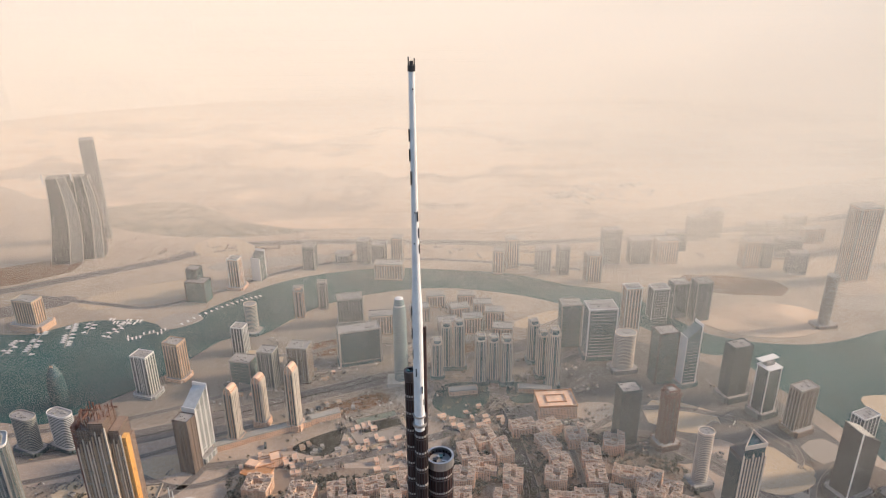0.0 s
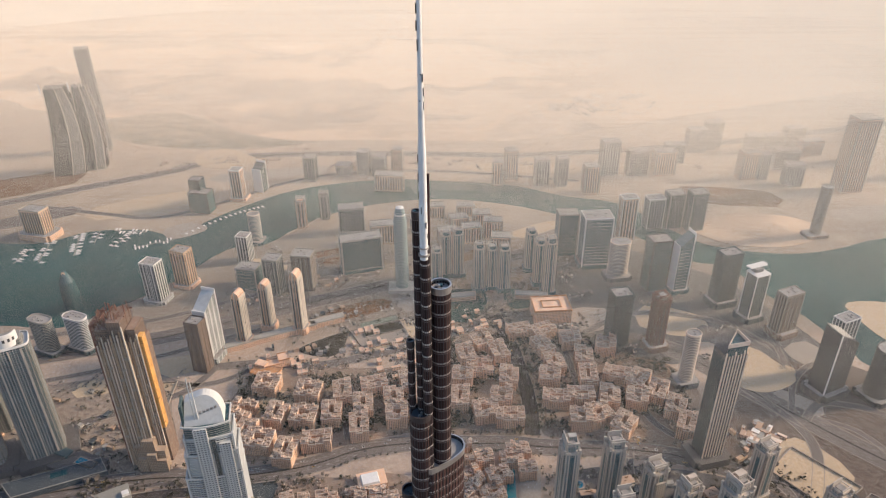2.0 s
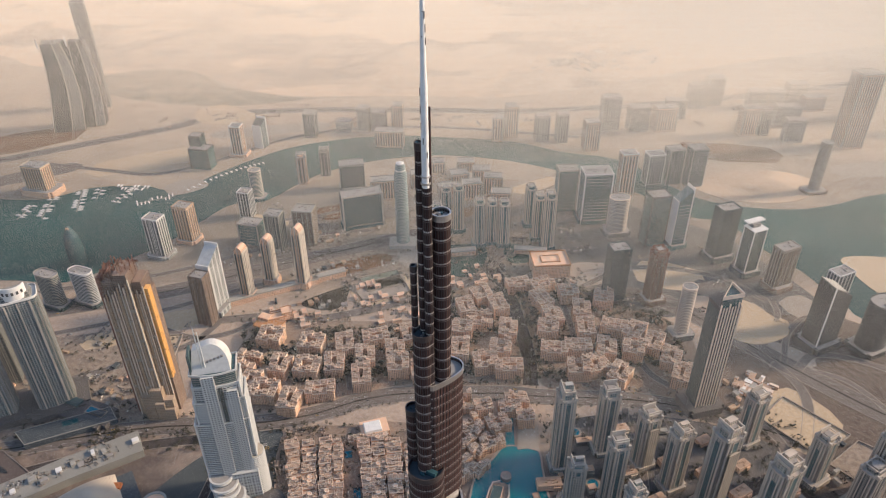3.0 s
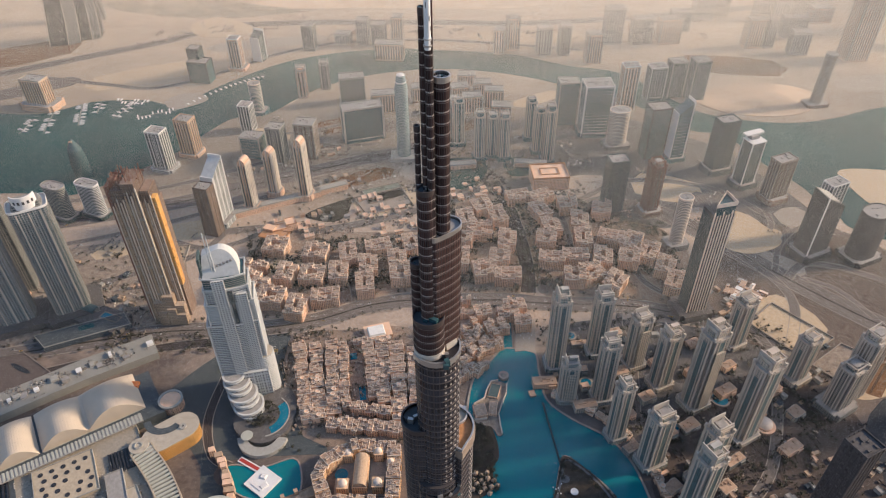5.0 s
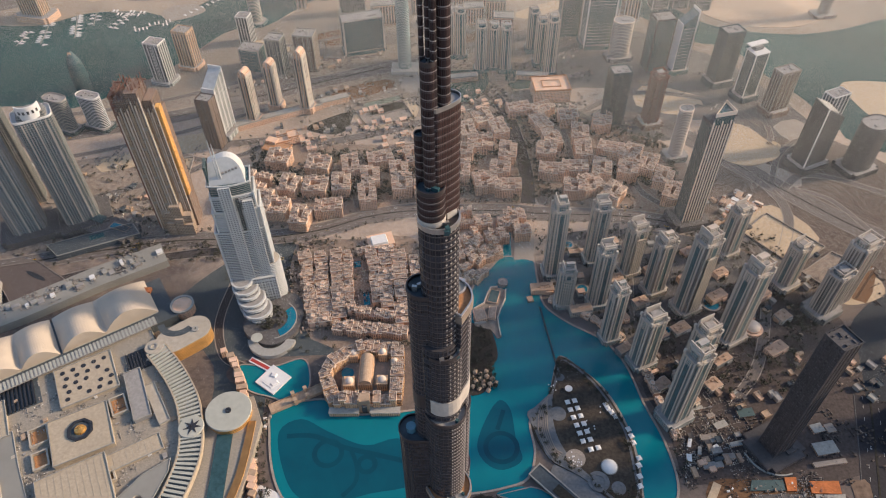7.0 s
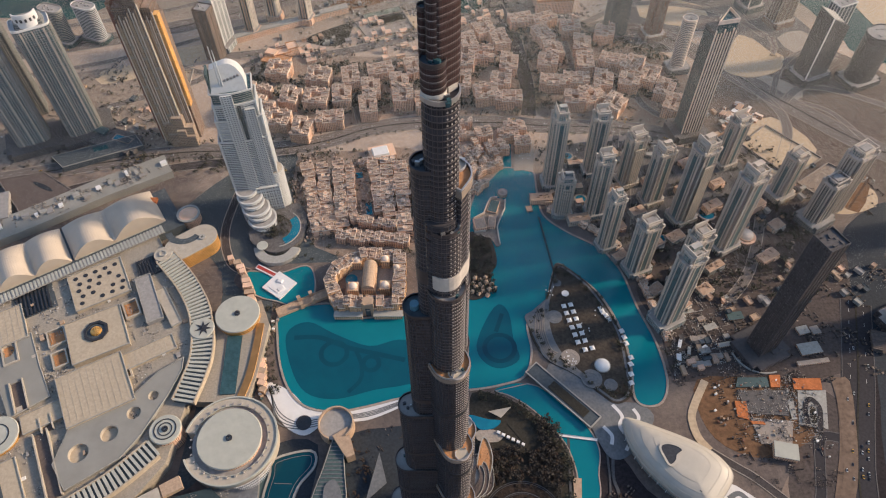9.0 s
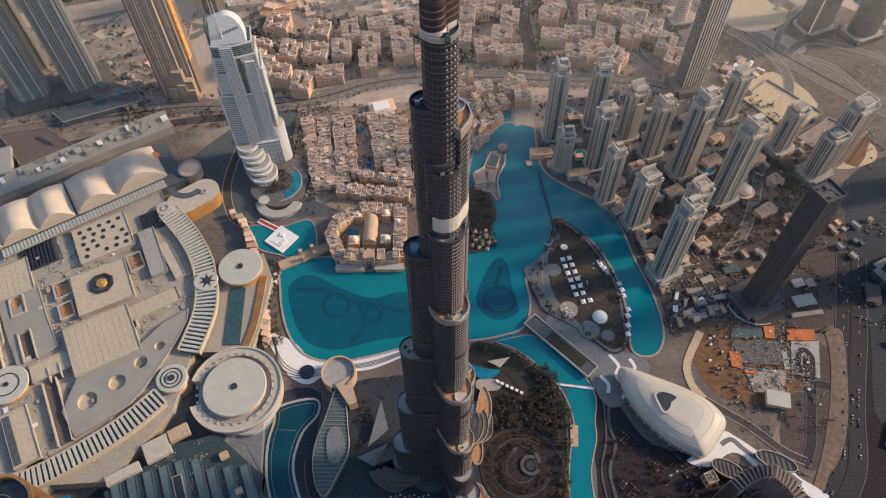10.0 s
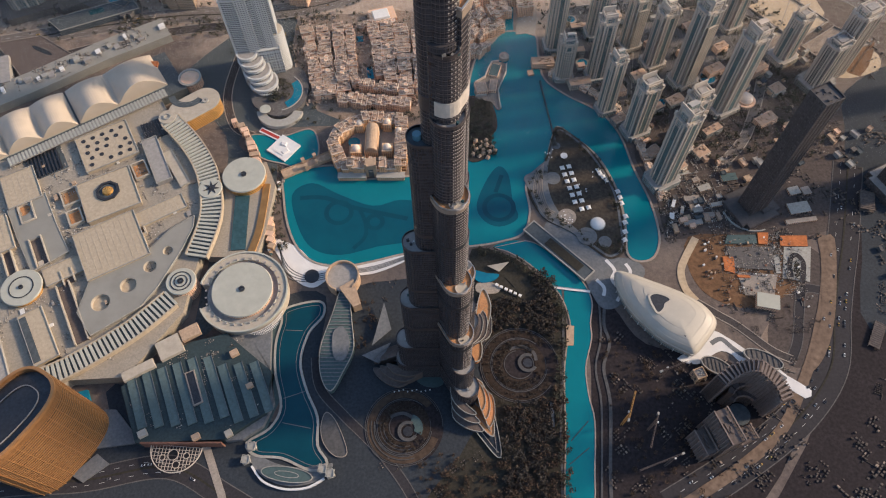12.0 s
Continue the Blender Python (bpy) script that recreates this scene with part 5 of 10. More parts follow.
WINGS = {
    180: [(592, 15.5, 7.6), (462, 26.0, 9.2), (318, 37.5, 11.0), (205, 47.0, 12.4), (98, 58.0, 13.0), (40, 62.0, 13.4)],
    -60: [(637.6, 9.6, 9.3), (548, 13.0, 10.2), (490, 17.0, 11.6), (402, 23.0, 13.4), (276, 33.0, 12.8), (170, 41.0, 13.6), (95, 48.0, 13.5), (45, 60.0, 14)],
    60: [(577, 20.0, 12.2), (480, 22.0, 12.4), (400, 24.0, 12.7), (310, 28.0, 13.0), (209, 44.0, 13.4), (110, 52.0, 13.0), (50, 62.0, 14)],
}
DECK = {592: "dark_roof", 402: "terracotta", 276: "terracotta", 577: "terracotta", 170: "terracotta", 209: "terracotta", 462: "dark_roof", 637.6: "shade_brown"}
for angle, tiers in WINGS.items():
    c, s = math.cos(radians(angle)), math.sin(radians(angle))
    for i, (top, reach, half) in enumerate(tiers):
        bottom = tiers[i + 1][0] - 1.0 if i + 1 < len(tiers) else -0.5
        plan = wing_plan(reach, half, angle)
        tier = part("tier", Geo().prism(plan, bottom, top), "burj_glass", burj)
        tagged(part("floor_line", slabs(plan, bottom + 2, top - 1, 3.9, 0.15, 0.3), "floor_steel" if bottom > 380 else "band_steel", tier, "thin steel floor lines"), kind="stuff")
        tagged(part("fin", fins(plan, bottom, top + 0.6, 1.9, 0.2), "band_steel", tier, "steel fins between the windows"), kind="stuff")
        # sun glints as pale panels, only on wing faces turned to the sun
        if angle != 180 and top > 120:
            tagged(part("panel", dashes(plan, bottom + 3.2, top - 1, 3.9, 2.0, 0.8, 0.8, 0.24, 1, len(plan) - 2, 0.2), "panel_steel", tier, "pale steel panels at each floor, coloured as sunlit"), kind="stuff")
        terrace(plan, top, tier, DECK.get(top, "grey_roof"), False, top, reach * 0.72 * c, reach * 0.72 * s, half * 0.8)
part("core", Geo().cyl(-1.0, -1.0, 10.5, -0.5, 556, 32), "burj_glass", burj)
part("tank", Geo().cyl(-18.5, -1, 3.0, 462, 467, 24), "tank_blue", burj, "round blue tank on a terrace")
for z, k, m in ((497, 13, "plant_band"), (340, 5, "dark_metal"), (150, 6, "dark_metal"), (240, 5, "dark_metal")):
    for angle in (180, -60, 60):
        r, h = next(((r, h) for t, r, h in reversed(WINGS[angle]) if t > z + 2), (0, 0))
        if r:
            # the wing away from the sun takes dark steel, its shade painted in
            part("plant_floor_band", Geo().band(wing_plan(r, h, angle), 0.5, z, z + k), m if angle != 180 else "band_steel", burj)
# the pale plant storey behind the highest broad terrace, and curling seats on the lower ones
tagged(part("plant_panel", dashes(circle(-2.5, -1.6, 6.0, 44), 638.2, 641, 4, 1.3, 0.95, 3.0, 0.16).box(6.2, -0.2, 5.4, 0.5, 638.2, 641.4, 40), "plant_band", burj, "pale louvre panels"), kind="stuff")
for angle, reach, half, z in ((-60, 23.0, 13.4, 402), (-60, 33.0, 12.8, 276), (-60, 41.0, 13.6, 170), (60, 20.0, 12.2, 577), (60, 44.0, 13.4, 209)):
    c, q = math.cos(radians(angle)), math.sin(radians(angle))
    x, y = (reach - half * 0.35) * c, (reach - half * 0.35) * q
    part("terrace_floor", Geo().cyl(x, y, half * 0.42, z + 0.1, z + 0.5, 24), "cream_roof", burj, "pale round terrace floor")
    part("terrace_wall", Geo().ring(x, y, half * 0.42, half * 0.42 + 0.7, z + 0.1, z + 1.5, 28, angle - 150, angle + 60), "panel_steel", burj)
    part("nose_rim", Geo().band(offset(wing_plan(reach, half, angle), 0.1), 0.9, z - 4.5, z + 0.6), "nose_rim", burj, "pale stone-like rim below a terrace")
# leaf-shaped podium terraces stepping down beside each wing
for angle in (180, -60, 60):
    c, q = math.cos(radians(angle)), math.sin(radians(angle))
    for side in (-1, 1):
        for i in range(3):
            leaf = smooth([(30 + 6 * i, side * (12 + i)), (46 + 7 * i, side * (19 + 4 * i)), (66 + 8 * i, side * (14 + 2 * i)), (74 + 9 * i, side * 4), (56 + 6 * i, side * 9)], 4)
            leaf = [(a * c - b * q, a * q + b * c) for a, b in leaf]
            # dull brown and dark rims put the 180 wing's shade into the colour
            o = part("podium_terrace", Geo().prism(leaf, -0.4, 24 - 8 * i), "terracotta" if angle == -60 and side > 0 else "shade_brown", burj)
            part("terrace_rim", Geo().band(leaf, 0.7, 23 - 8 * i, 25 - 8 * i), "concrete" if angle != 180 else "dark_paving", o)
# spire: tapering white pipe with a lower sleeve, small brackets and dark patches
spire = part("spire", Geo().cyl(0, 0, 0.55, 806, 828, 20, 0.48).cyl(0, 0, 0.72, 792, 806, 20, 0.55).cyl(0, 0, 0.92, 788, 792, 20, 0.72).cyl(0, 0, 0.95, 762, 788, 20, 0.92), "spire", burj, "smooth white steel spire",
             at=pose(-0.55, -2.6, 0))
part("spire_tip", Geo().cyl(0, 0, 0.3, 828, 828.8, 12).cyl(-0.45, 0, 0.1, 827.4, 829.4, 8).cyl(0.45, 0, 0.1, 827.4, 829.2, 8).ring(0, 0, 0.45, 0.6, 827.3, 828.2, 16), "dark_metal", spire)
part("spire_collar", Geo().ring(0, 0, 0.95, 1.3, 763, 763.5, 20), "steel", spire)
part("spire_collar", Geo().ring(0, 0, 0.9, 1.2, 765, 765.3, 20), "steel", spire)
for z, side, tall in ((816.6, -1, 1.9), (813.4, -1, 1.9), (809.6, -0.75, 2.2), (803.4, 0.8, 1.6), (800.4, 1, 1.7), (797.6, 1.05, 1.6), (786, -1, 1.8), (781.5, -1, 2.0), (777.5, -0.9, 1.8), (774.0, -0.4, 1.6), (770.4, 0.7, 1.4), (767.6, 0.9, 1.2)):
    r = 0.6 if z > 792 else 0.92
    part("hatch", Geo().box(r * side, -r * (0.3 if abs(side) > 0.85 else 0.85), 0.18, 0.4, z, z + tall), "dark_metal", spire)
for z, side in ((824.6, 0.3), (804.8, 0.1), (799.4, -0.3), (790.5, 0.2)):
    part("port", Geo().cyl(0.55 * side, -0.62, 0.1, z, z + 0.22, 10), "dark_metal", spire)


# ---- the white hotel tower with a curved crown ----
def white_hotel():
    ob = thing("hotel_tower", "tall white hotel with gridded balconies, curved crown and twin masts", "hotel", pose(-297, 624, 0, 0, 0, 12))

    def bowed(x0, x1, depth, bow=4.0, n=12):
        """A slab plan with a gently curved front."""
        front = [(x0 + (x1 - x0) * i / n, -depth / 2 - bow * math.sin(math.pi * i / n)) for i in range(n + 1)]
        return front + [(x1, depth / 2), (x0, depth / 2)]
    # the slab steps in at its ends as it rises
    for x0, x1, z0, z1, depth in ((-35, 33, -0.5, 153, 36), (-30, 33, 153, 191, 34), (-27, 30, 191, 217, 32)):
        plan = bowed(x0, x1, depth)
        part("shaft", Geo().prism(plan, z0, z1), "white_fac", ob)
        tagged(part("balcony_band", slabs(plan, z0 + 3.6, z1, 3.6, 1.2, 1.3), "hotel_white", ob, "white balcony bands"), kind="stuff")
        part("cornice", Geo().band(plan, 1.8, z1 - 1.4, z1 + 1.4), "hotel_white", ob)
        for x in (x0, x1):
            part("end_fin", Geo().box(x, -depth / 2 - 0.8, 2.2, 4.4, max(z0, 28), z1 + 2), "hotel_white", ob)
        part("roof", Geo().prism(offset(plan, -1), z1, z1 + 0.6), "concrete", ob)
    # bays of square windows standing out of the balconies
    for x, w, z0, z1, out in ((-6, 15, 40, 236, 24.6), (20, 13, 58, 208, 23.2)):
        part("window_bay", Geo().box(x, -out / 2, w, out, z0, z1), "hotel_grid", ob, "white bay of square windows")
        g = Geo()
        for k in range(5):
            g.box(x - w / 2 + w * k / 4, -out - 0.2, 0.9, 0.9, z0, z1 + 1)
        tagged(part("mullion", g, "hotel_white", ob), kind="stuff")
        tagged(part("window_ledge", slabs([(x - w / 2, -out), (x + w / 2, -out), (x + w / 2, -1), (x - w / 2, -1)], z0 + 2, z1, 3.6, 0.5, 0.7), "hotel_white", ob), kind="stuff")
    # no recess here: a dark strip gives its shade
    part("tall_slot", Geo().box(7, -21.5, 5, 2.5, 150, 214), "dark_bay", ob, "dark plate standing in for a recessed slot")
    part("neck", Geo().prism(bowed(-26, 28, 30, 5), 217, 237), "teal_glass", ob, "recessed dark glass storey")
    tagged(part("neck_louvre", slabs(bowed(-26, 28, 30, 5), 219, 236, 3.2, 0.3, 0.6), "grey_roof", ob), kind="stuff")
    part("neck_eave", Geo().band(bowed(-27, 29, 32, 5), 1.4, 236, 238.4), "hotel_white", ob)
    # crown: a tall white shell, round towards one side, with its thick edge turned to the other
    prof = [(-24, 237), (24, 237)] + [(2 + 21 * math.cos(math.pi * i / 16), 243 + 29 * math.sin(math.pi * i / 16)) for i in range(10)] + [(-20, 266)]
    m = len(prof)
    g = Geo()
    g.v = [(a, -17 + (b - 237) * 0.42, b) for a, b in prof] + [(a, 12, b - 2) for a, b in prof]
    g.f = [(i, (i + 1) % m, m + (i + 1) % m, m + i) for i in range(m)] + [tuple(range(m)), tuple(range(2 * m - 1, m - 1, -1))]
    part("crown", g, "hotel_white", ob, "smooth pale curved crown")
    part("crown_edge", Geo().box(-24, -4, 3.0, 22, 236, 268), "slate", ob, "dark edge of the crown")
    for k in range(5):
        part("sign_bar", Geo().box(-3 + 4.6 * k, -11.4 + 0.5 * k, 2.8, 1.6, 250.5 + 1.1 * k, 253.5 + 1.1 * k), "grey_roof", ob, "grey bar where a sign stands")
    for a, top in ((-10, 308), (-6.5, 302)):
        part("mast", Geo().cyl(a, -13, 1.1, 240, top, 10, 0.5), "hotel_white", ob)
    # the gridded block and banded drum at the foot
    part("grid_block", Geo().box(14, -20, 34, 16, -0.5, 58), "hotel_grid", ob, "low block of large square openings")
    g = Geo()
    for k in range(7):
        g.box(-3 + 34 * k / 6, -28.3, 1.2, 1.2, -0.5, 59)
    tagged(part("block_pier", g, "hotel_white", ob), kind="stuff")
    tagged(part("block_band", slabs([(14 + a, -20 + b) for a, b in rect(34, 16)], 4, 59, 6.0, 0.9, 1.0), "hotel_white", ob), kind="stuff")
    part("drum", Geo().cyl(28, -9, 14, -0.5, 80, 32), "white_fac", ob)
    tagged(part("drum_band", slabs(circle(28, -9, 14, 32), 5, 80, 3.6, 1.0, 1.3), "hotel_white", ob), kind="stuff")
    part("drum_roof", Geo().cyl(28, -9, 13.4, 80, 81, 32), "cream_roof", ob)
    # the lower round wing stepping down towards the lake
    for i, (r, z1) in enumerate(((15, 56), (18, 48), (16.5, 41), (20, 33), (18, 26), (21, 18), (17, 10))):
        cx, cy = -19 + 3.0 * i, -23 - 5.4 * i
        part("terrace_tier", Geo().cyl(cx, cy, r, -0.5, z1, 32), "white_fac", ob)
        part("terrace_rim", Geo().ring(cx, cy, r - 1, r + 1.6, z1 - 1.2, z1 + 0.8, 32), "hotel_white", ob)
        part("terrace_rim", Geo().ring(cx, cy, r - 1, r + 1.2, z1 - 4, z1 - 3, 32), "hotel_white", ob)
        part("terrace_deck", Geo().cyl(cx, cy, r - 1.2, z1, z1 + 0.4, 32), "grey_roof", ob)
    return ob


white_hotel()
garden = [(-310, 560), (-300, 530), (-262, 512), (-228, 535), (-222, 580), (-240, 612), (-270, 600), (-290, 580)]
land("hotel_terrace", garden, 0.0, 8.0, "dark_paving", "curving hotel pool terrace with planting", "terrace")
solid("pool", Geo().ring(-268, 560, 24, 37, 8.0, 8.5, 30, -60, 42), "pool", "crescent-shaped blue swimming pool on the hotel terrace", "pool")
solid("pool_surround", Geo().ring(-268, 560, 37.1, 38.6, 8.0, 9.0, 30, -75, 55), "concrete", "pale rim of the crescent pool", "kerb", kind="structure")
solid("canopy", Geo().cyl(-283, 522, 8.5, 12, 13, 28), "disc_roof", "oval white canopy by the hotel", "canopy")
solid("terrace_arc", Geo().ring(-262, 528, 22, 36, 0, 7, 30, 190, 350), "concrete", "curved restaurant terrace beside the basin", "terrace", kind="structure")


# ---- the glass tower with two curved shafts ----
def grid_tower(x, y, w, d, h, rot, label, wall="teal_fac"):
    ob = thing("tower_block", label, "tower", pose(x, y, 0, 0, 0, rot))
    plan = [(math.copysign(abs(math.cos(a)) ** 0.35, math.cos(a)) * w / 2, math.copysign(abs(math.sin(a)) ** 0.35, math.sin(a)) * d / 2) for a in [2 * math.pi * (i + 0.5) / 36 for i in range(36)]]
    part("shaft", Geo().prism(plan, -0.5, h), wall, ob)
    tagged(part("floor_band", slabs(plan, 5, h, 3.8, 0.3, 0.4), "grey_roof", ob), kind="stuff")
    pier = Geo().box(0, 0, 0.6, 0.6, -0.5, h + 1.5).mesh("pier")
    pier.materials.append(M["slim_trim"])
    for a, b in plan[::2]:
        part("pier", pier, None, ob, at=pose(a * 1.02, b * 1.02, 0))
    for k in (-0.3, 0.0, 0.3):
        part("upright_rib", Geo().box(k * w, 0, w * 0.035, d + 2.6, -0.4, h - 4), "tower_trim", ob, "pale upright rib")
    part("crown", Geo().prism([(a * .8, b * .8) for a, b in plan], h - 1, h + 9, [(a * .7, b * .7) for a, b in plan]), "grey_fac", ob)
    part("crown_fin", Geo().ring(0, -2, w * 0.30, w * 0.33, h + 2, h + 24, 20, 200, 340), "white", ob, "pale curved sign wall")
    for k in range(5):
        a = radians(228 + 21 * k)
        part("sign_bar", Geo().box(w * 0.335 * math.cos(a), -2 + w * 0.335 * math.sin(a), 0.6, 3.2, h + 12, h + 17, math.degrees(a)), "dark_metal", ob, "dark bar where a sign stands")
    part("parapet", Geo().band(plan, 0.8, h - 1, h + 2.5), "white", ob)
    part("podium", Geo().prism(rect(w * 1.7, d * 1.9, 8), -0.5, 9 + (h - 200) * 0.1), "dark_paving", ob)
    return ob


grid_tower(-642, 796, 56, 40, 222, 28, "blue-grey glass tower with a fine balcony grid and pale crown", "near_teal")
grid_tower(-722, 768, 54, 40, 236, 24, "dark glass tower with pale vertical ribs", "near_teal")
tower(-752, 850, 40, 30, 215, 24, "grey_fac", "concrete", "frame", "grey tower at the edge of the towers row", None, 150)


# ---- the golden tower under construction ----
def golden():
    ob = thing("tower_block", "tall brown and gold tower, its top still under construction", "tower", pose(-468, 790, 0, 0, 0, 2))
    body = facade("brown_grey_ribs", (0.43, 0.325, 0.24), (0.10, 0.07, 0.05), 3.6, 2.6, 0.5, 0.66)
    for cx, cy, w, d, h in ((-16, 0, 22, 40, 262), (4, -2, 22, 44, 276), (22, 2, 16, 36, 258)):
        part("shaft", Geo().box(cx, cy, w, d, -0.5, h - 34), body, ob)
        part("open_storey", Geo().box(cx, cy, w - 3, d - 3, h - 34, h), "brown_fac", ob, "brown open storeys")
        tagged(part("floor_band", slabs([(cx + a, cy + b) for a, b in rect(w, d)], h - 34, h, 5.0, 0.35, 0.7), "shade_brown", ob), kind="stuff")
        for k, q in enumerate((-0.5, -0.3, -0.1, 0.1, 0.3, 0.5)):
            part("rib", Geo().box(cx + q * w, cy - d / 2, 1.1 + 0.5 * (k % 2), 2.4, -0.5, h - 22 + 10 * q + 5 * (k % 3)), ("pale_trim", "sandstone", "tower_trim")[k % 3], ob)
        g = Geo()
        for k in range(9):
            g.box(cx + (k % 3 - 1) * w * 0.3, cy - d / 2 - 1, w * 0.22, 2.2, 60 + 19 * k, 64 + 19 * k)
        tagged(part("balcony", g, "slim_trim", ob), kind="stuff")
    part("lower_bay", Geo().box(32, 2, 4, 30, -0.5, 236), "brown_fac", ob, "brown lower storeys of the side bay")
    part("gold_edge", Geo().box(33, -9, 7, 12, 72, 246), "gold_win", ob, "polished golden side bay, lit by the sun")
    tagged(part("gold_band", slabs([(33 + a, -9 + b) for a, b in rect(7, 12)], 74, 246, 4.0, 0.4, 0.6), "gold", ob), kind="stuff")
    part("brown_edge", Geo().box(-30, 2, 6, 36, -0.5, 268), "rust", ob)
    rng = random.Random(5)
    g = Geo()
    for _ in range(34):
        g.box(rng.uniform(-26, 14), rng.uniform(-18, 18), 1.2, 1.2, 258, rng.uniform(276, 290), rng.uniform(0, 40))
    for _ in range(12):
        g.box(rng.uniform(-24, 12), rng.uniform(-18, 18), rng.uniform(8, 22), 1.0, 274, 276.5, rng.choice((0, 90)))
    part("scaffold", g, "rust", ob, "rusty steel frames of the unfinished top")
    for i, (cx, h) in enumerate(((-6, 46), (10, 60), (24, 40))):
        part("stepped_base", Geo().box(cx, -26, 18, 12, -0.5, h).box(cx + 3, -33, 14, 8, -0.5, h * 0.6), body, ob)
    return ob


golden()
b = thing("pointed_tower", "dark curved glass tower with a pointed tip beside the water", "tower", pose(-786, 1207, 0))
part("shaft", Geo().cyl(0, 0, 17, -0.5, 40, 28, 19).cyl(0, 0, 19, 40, 72, 28, 15).cyl(0, 0, 15, 72, 97, 28, 3), "teal_glass", b)
part("crown", Geo().box(0, -4, 14, 5, 76, 95, 0, 0.4), "sandstone", b)
from mathutils.geometry import tessellate_polygon
# ---- low courtyard houses ----
def wing_mesh(rng, w, d, h):
    """One wing of a courtyard house: walls, flat roof with stair huts, pale parapet."""
    wall = Geo().box(0, 0, w, d, -0.5, h)
    for s in (-1, 1):
        wall.box(s * w * 0.28, 0, w * 0.2, d + 1.6, -0.5, h - rng.uniform(0.5, 4))
    roof = Geo().box(0, 0, w - 0.8, d - 0.8, h - 0.4, h + 0.15)
    rim = Geo().band(rect(w - 0.3, d - 0.3), 0.5, h - 0.5, h + 1.1)
    for _ in range(rng.randint(2, 5)):
        a, b, e = rng.uniform(-0.38, 0.38) * w, rng.uniform(-0.38, 0.38) * d, rng.uniform(1.0, 3.8)
        q, t = rng.uniform(2, 4.5), rng.uniform(2, 4)
        roof.box(a, b, q, t, h, h + e)
        rim.band([(a + x, b + y) for x, y in rect(q - .2, t - .2)], 0.3, h + e - 0.2, h + e + 0.5)
    if rng.random() < 0.45:
        a, b, e = rng.choice((-1, 1)) * (w / 2 - 1.6), rng.choice((-1, 1)) * (d / 2 - 1.6), rng.uniform(2, 4.5)
        wall.box(a, b, 3.6, 3.6, h - 3, h + e)
        rim.band([(a + x, b + y) for x, y in rect(3.4, 3.4)], 0.4, h + e - 0.4, h + e + 0.8)
    return wall.mesh("wing"), roof.mesh("roof"), rim.mesh("parapet")


def courtyard_house(seed, w, d, low, high, wall="tan_fac", roof="house_roof", deep=12.0, seg_len=11.0):
    """Wings of uneven height round a yard, a turret at some corners."""
    rng = random.Random(seed)
    ob = thing("courtyard_house", "tan courtyard apartment house with flat parapet roofs and small turrets", "apartment house", pose(0, -900 - seed * 90, 0), "courtyard houses")
    sides = [(0, -d / 2 + deep / 2, w, 0), (0, d / 2 - deep / 2, w, 180), (-w / 2 + deep / 2, 0, d - 2 * deep, 90), (w / 2 - deep / 2, 0, d - 2 * deep, 270)]
    for i, (cx, cy, length, rot) in enumerate(sides):
        if i == 3 and seed % 3 == 0:
            continue
        n = max(1, round(length / seg_len))
        for k in range(n):
            seg = length / n
            off = (k + 0.5) * seg - length / 2 if rot in (0, 180) else (k + 0.5) * seg - length / 2
            px, py = (cx + off, cy) if rot in (0, 180) else (cx, cy + off)
            push = rng.uniform(-1.2, 1.2)
            px, py = (px, py + push) if rot in (0, 180) else (px + push, py)
            a, b, e = wing_mesh(rng, seg - rng.uniform(0.0, 0.8), deep + rng.uniform(-1.5, 1.5), rng.uniform(low, high))
            a.materials.append(M[wall])
            b.materials.append(M[roof])
            e.materials.append(M["pale_trim"])
            o = part("wing", a, None, ob, at=pose(px, py, 0, 0, 0, 0 if rot in (0, 180) else 90))
            part("roof", b, None, o)
            tagged(part("parapet", e, None, o), kind="stuff")
    return ob


HOUSES = [courtyard_house(s, w, d, lo, hi) for s, w, d, lo, hi in ((1, 44, 36, 20, 28), (2, 34, 46, 18, 27), (3, 48, 34, 18, 27), (4, 36, 36, 23, 32), (5, 32, 50, 19, 27), (6, 42, 40, 16, 24))]
DENSE = [courtyard_house(s, w, d, lo, hi, "sandstone_fac", "house_roof", 8.5, 8.0) for s, w, d, lo, hi in ((11, 36, 30, 9, 21), (12, 30, 36, 10, 22), (13, 38, 27, 9, 20), (14, 27, 30, 12, 24))]


def settle(kinds, places, label=""):
    for i, (x, y, rot) in enumerate(places):
        c = copy_thing(kinds[(i * 5 + int(abs(x))) % len(kinds)], pose(x, y, 0, 0, 0, rot))
        tagged(c, label)


settle(HOUSES, [(-300, 805, -8), (-254, 782, -8), (-208, 808, 4), (-286, 868, -10), (-238, 862, -6), (-192, 870, 4), (-142, 838, 8), (-140, 890, 6), (-180, 922, 10), (-88, 905, 8),
                (-126, 944, 12), (-80, 862, 4), (-240, 925, -8), (-62, 950, 14), (-330, 822, -14), (-30, 905, 6), (-28, 960, 14), (-346, 878, -14)])
settle(HOUSES, [(28, 905, -4), (34, 962, -6), (42, 1026, 12), (72, 1066, 24), (104, 1034, 14), (70, 992, 0), (72, 872, 8), (100, 905, -6), (112, 860, -4), (118, 962, -8)])
settle(HOUSES, [(190, 1050, 20), (206, 1000, 10), (196, 905, -10), (192, 960, -8), (240, 912, -6), (264, 1020, -6), (262, 962, -4), (290, 908, -10), (316, 968, -20), (336, 900, -16), (262, 862, 20),
                (300, 840, -34), (376, 918, -28), (398, 880, -24), (196, 1104, 20), (246, 1072, 6), (350, 950, -34), (230, 852, -4)])
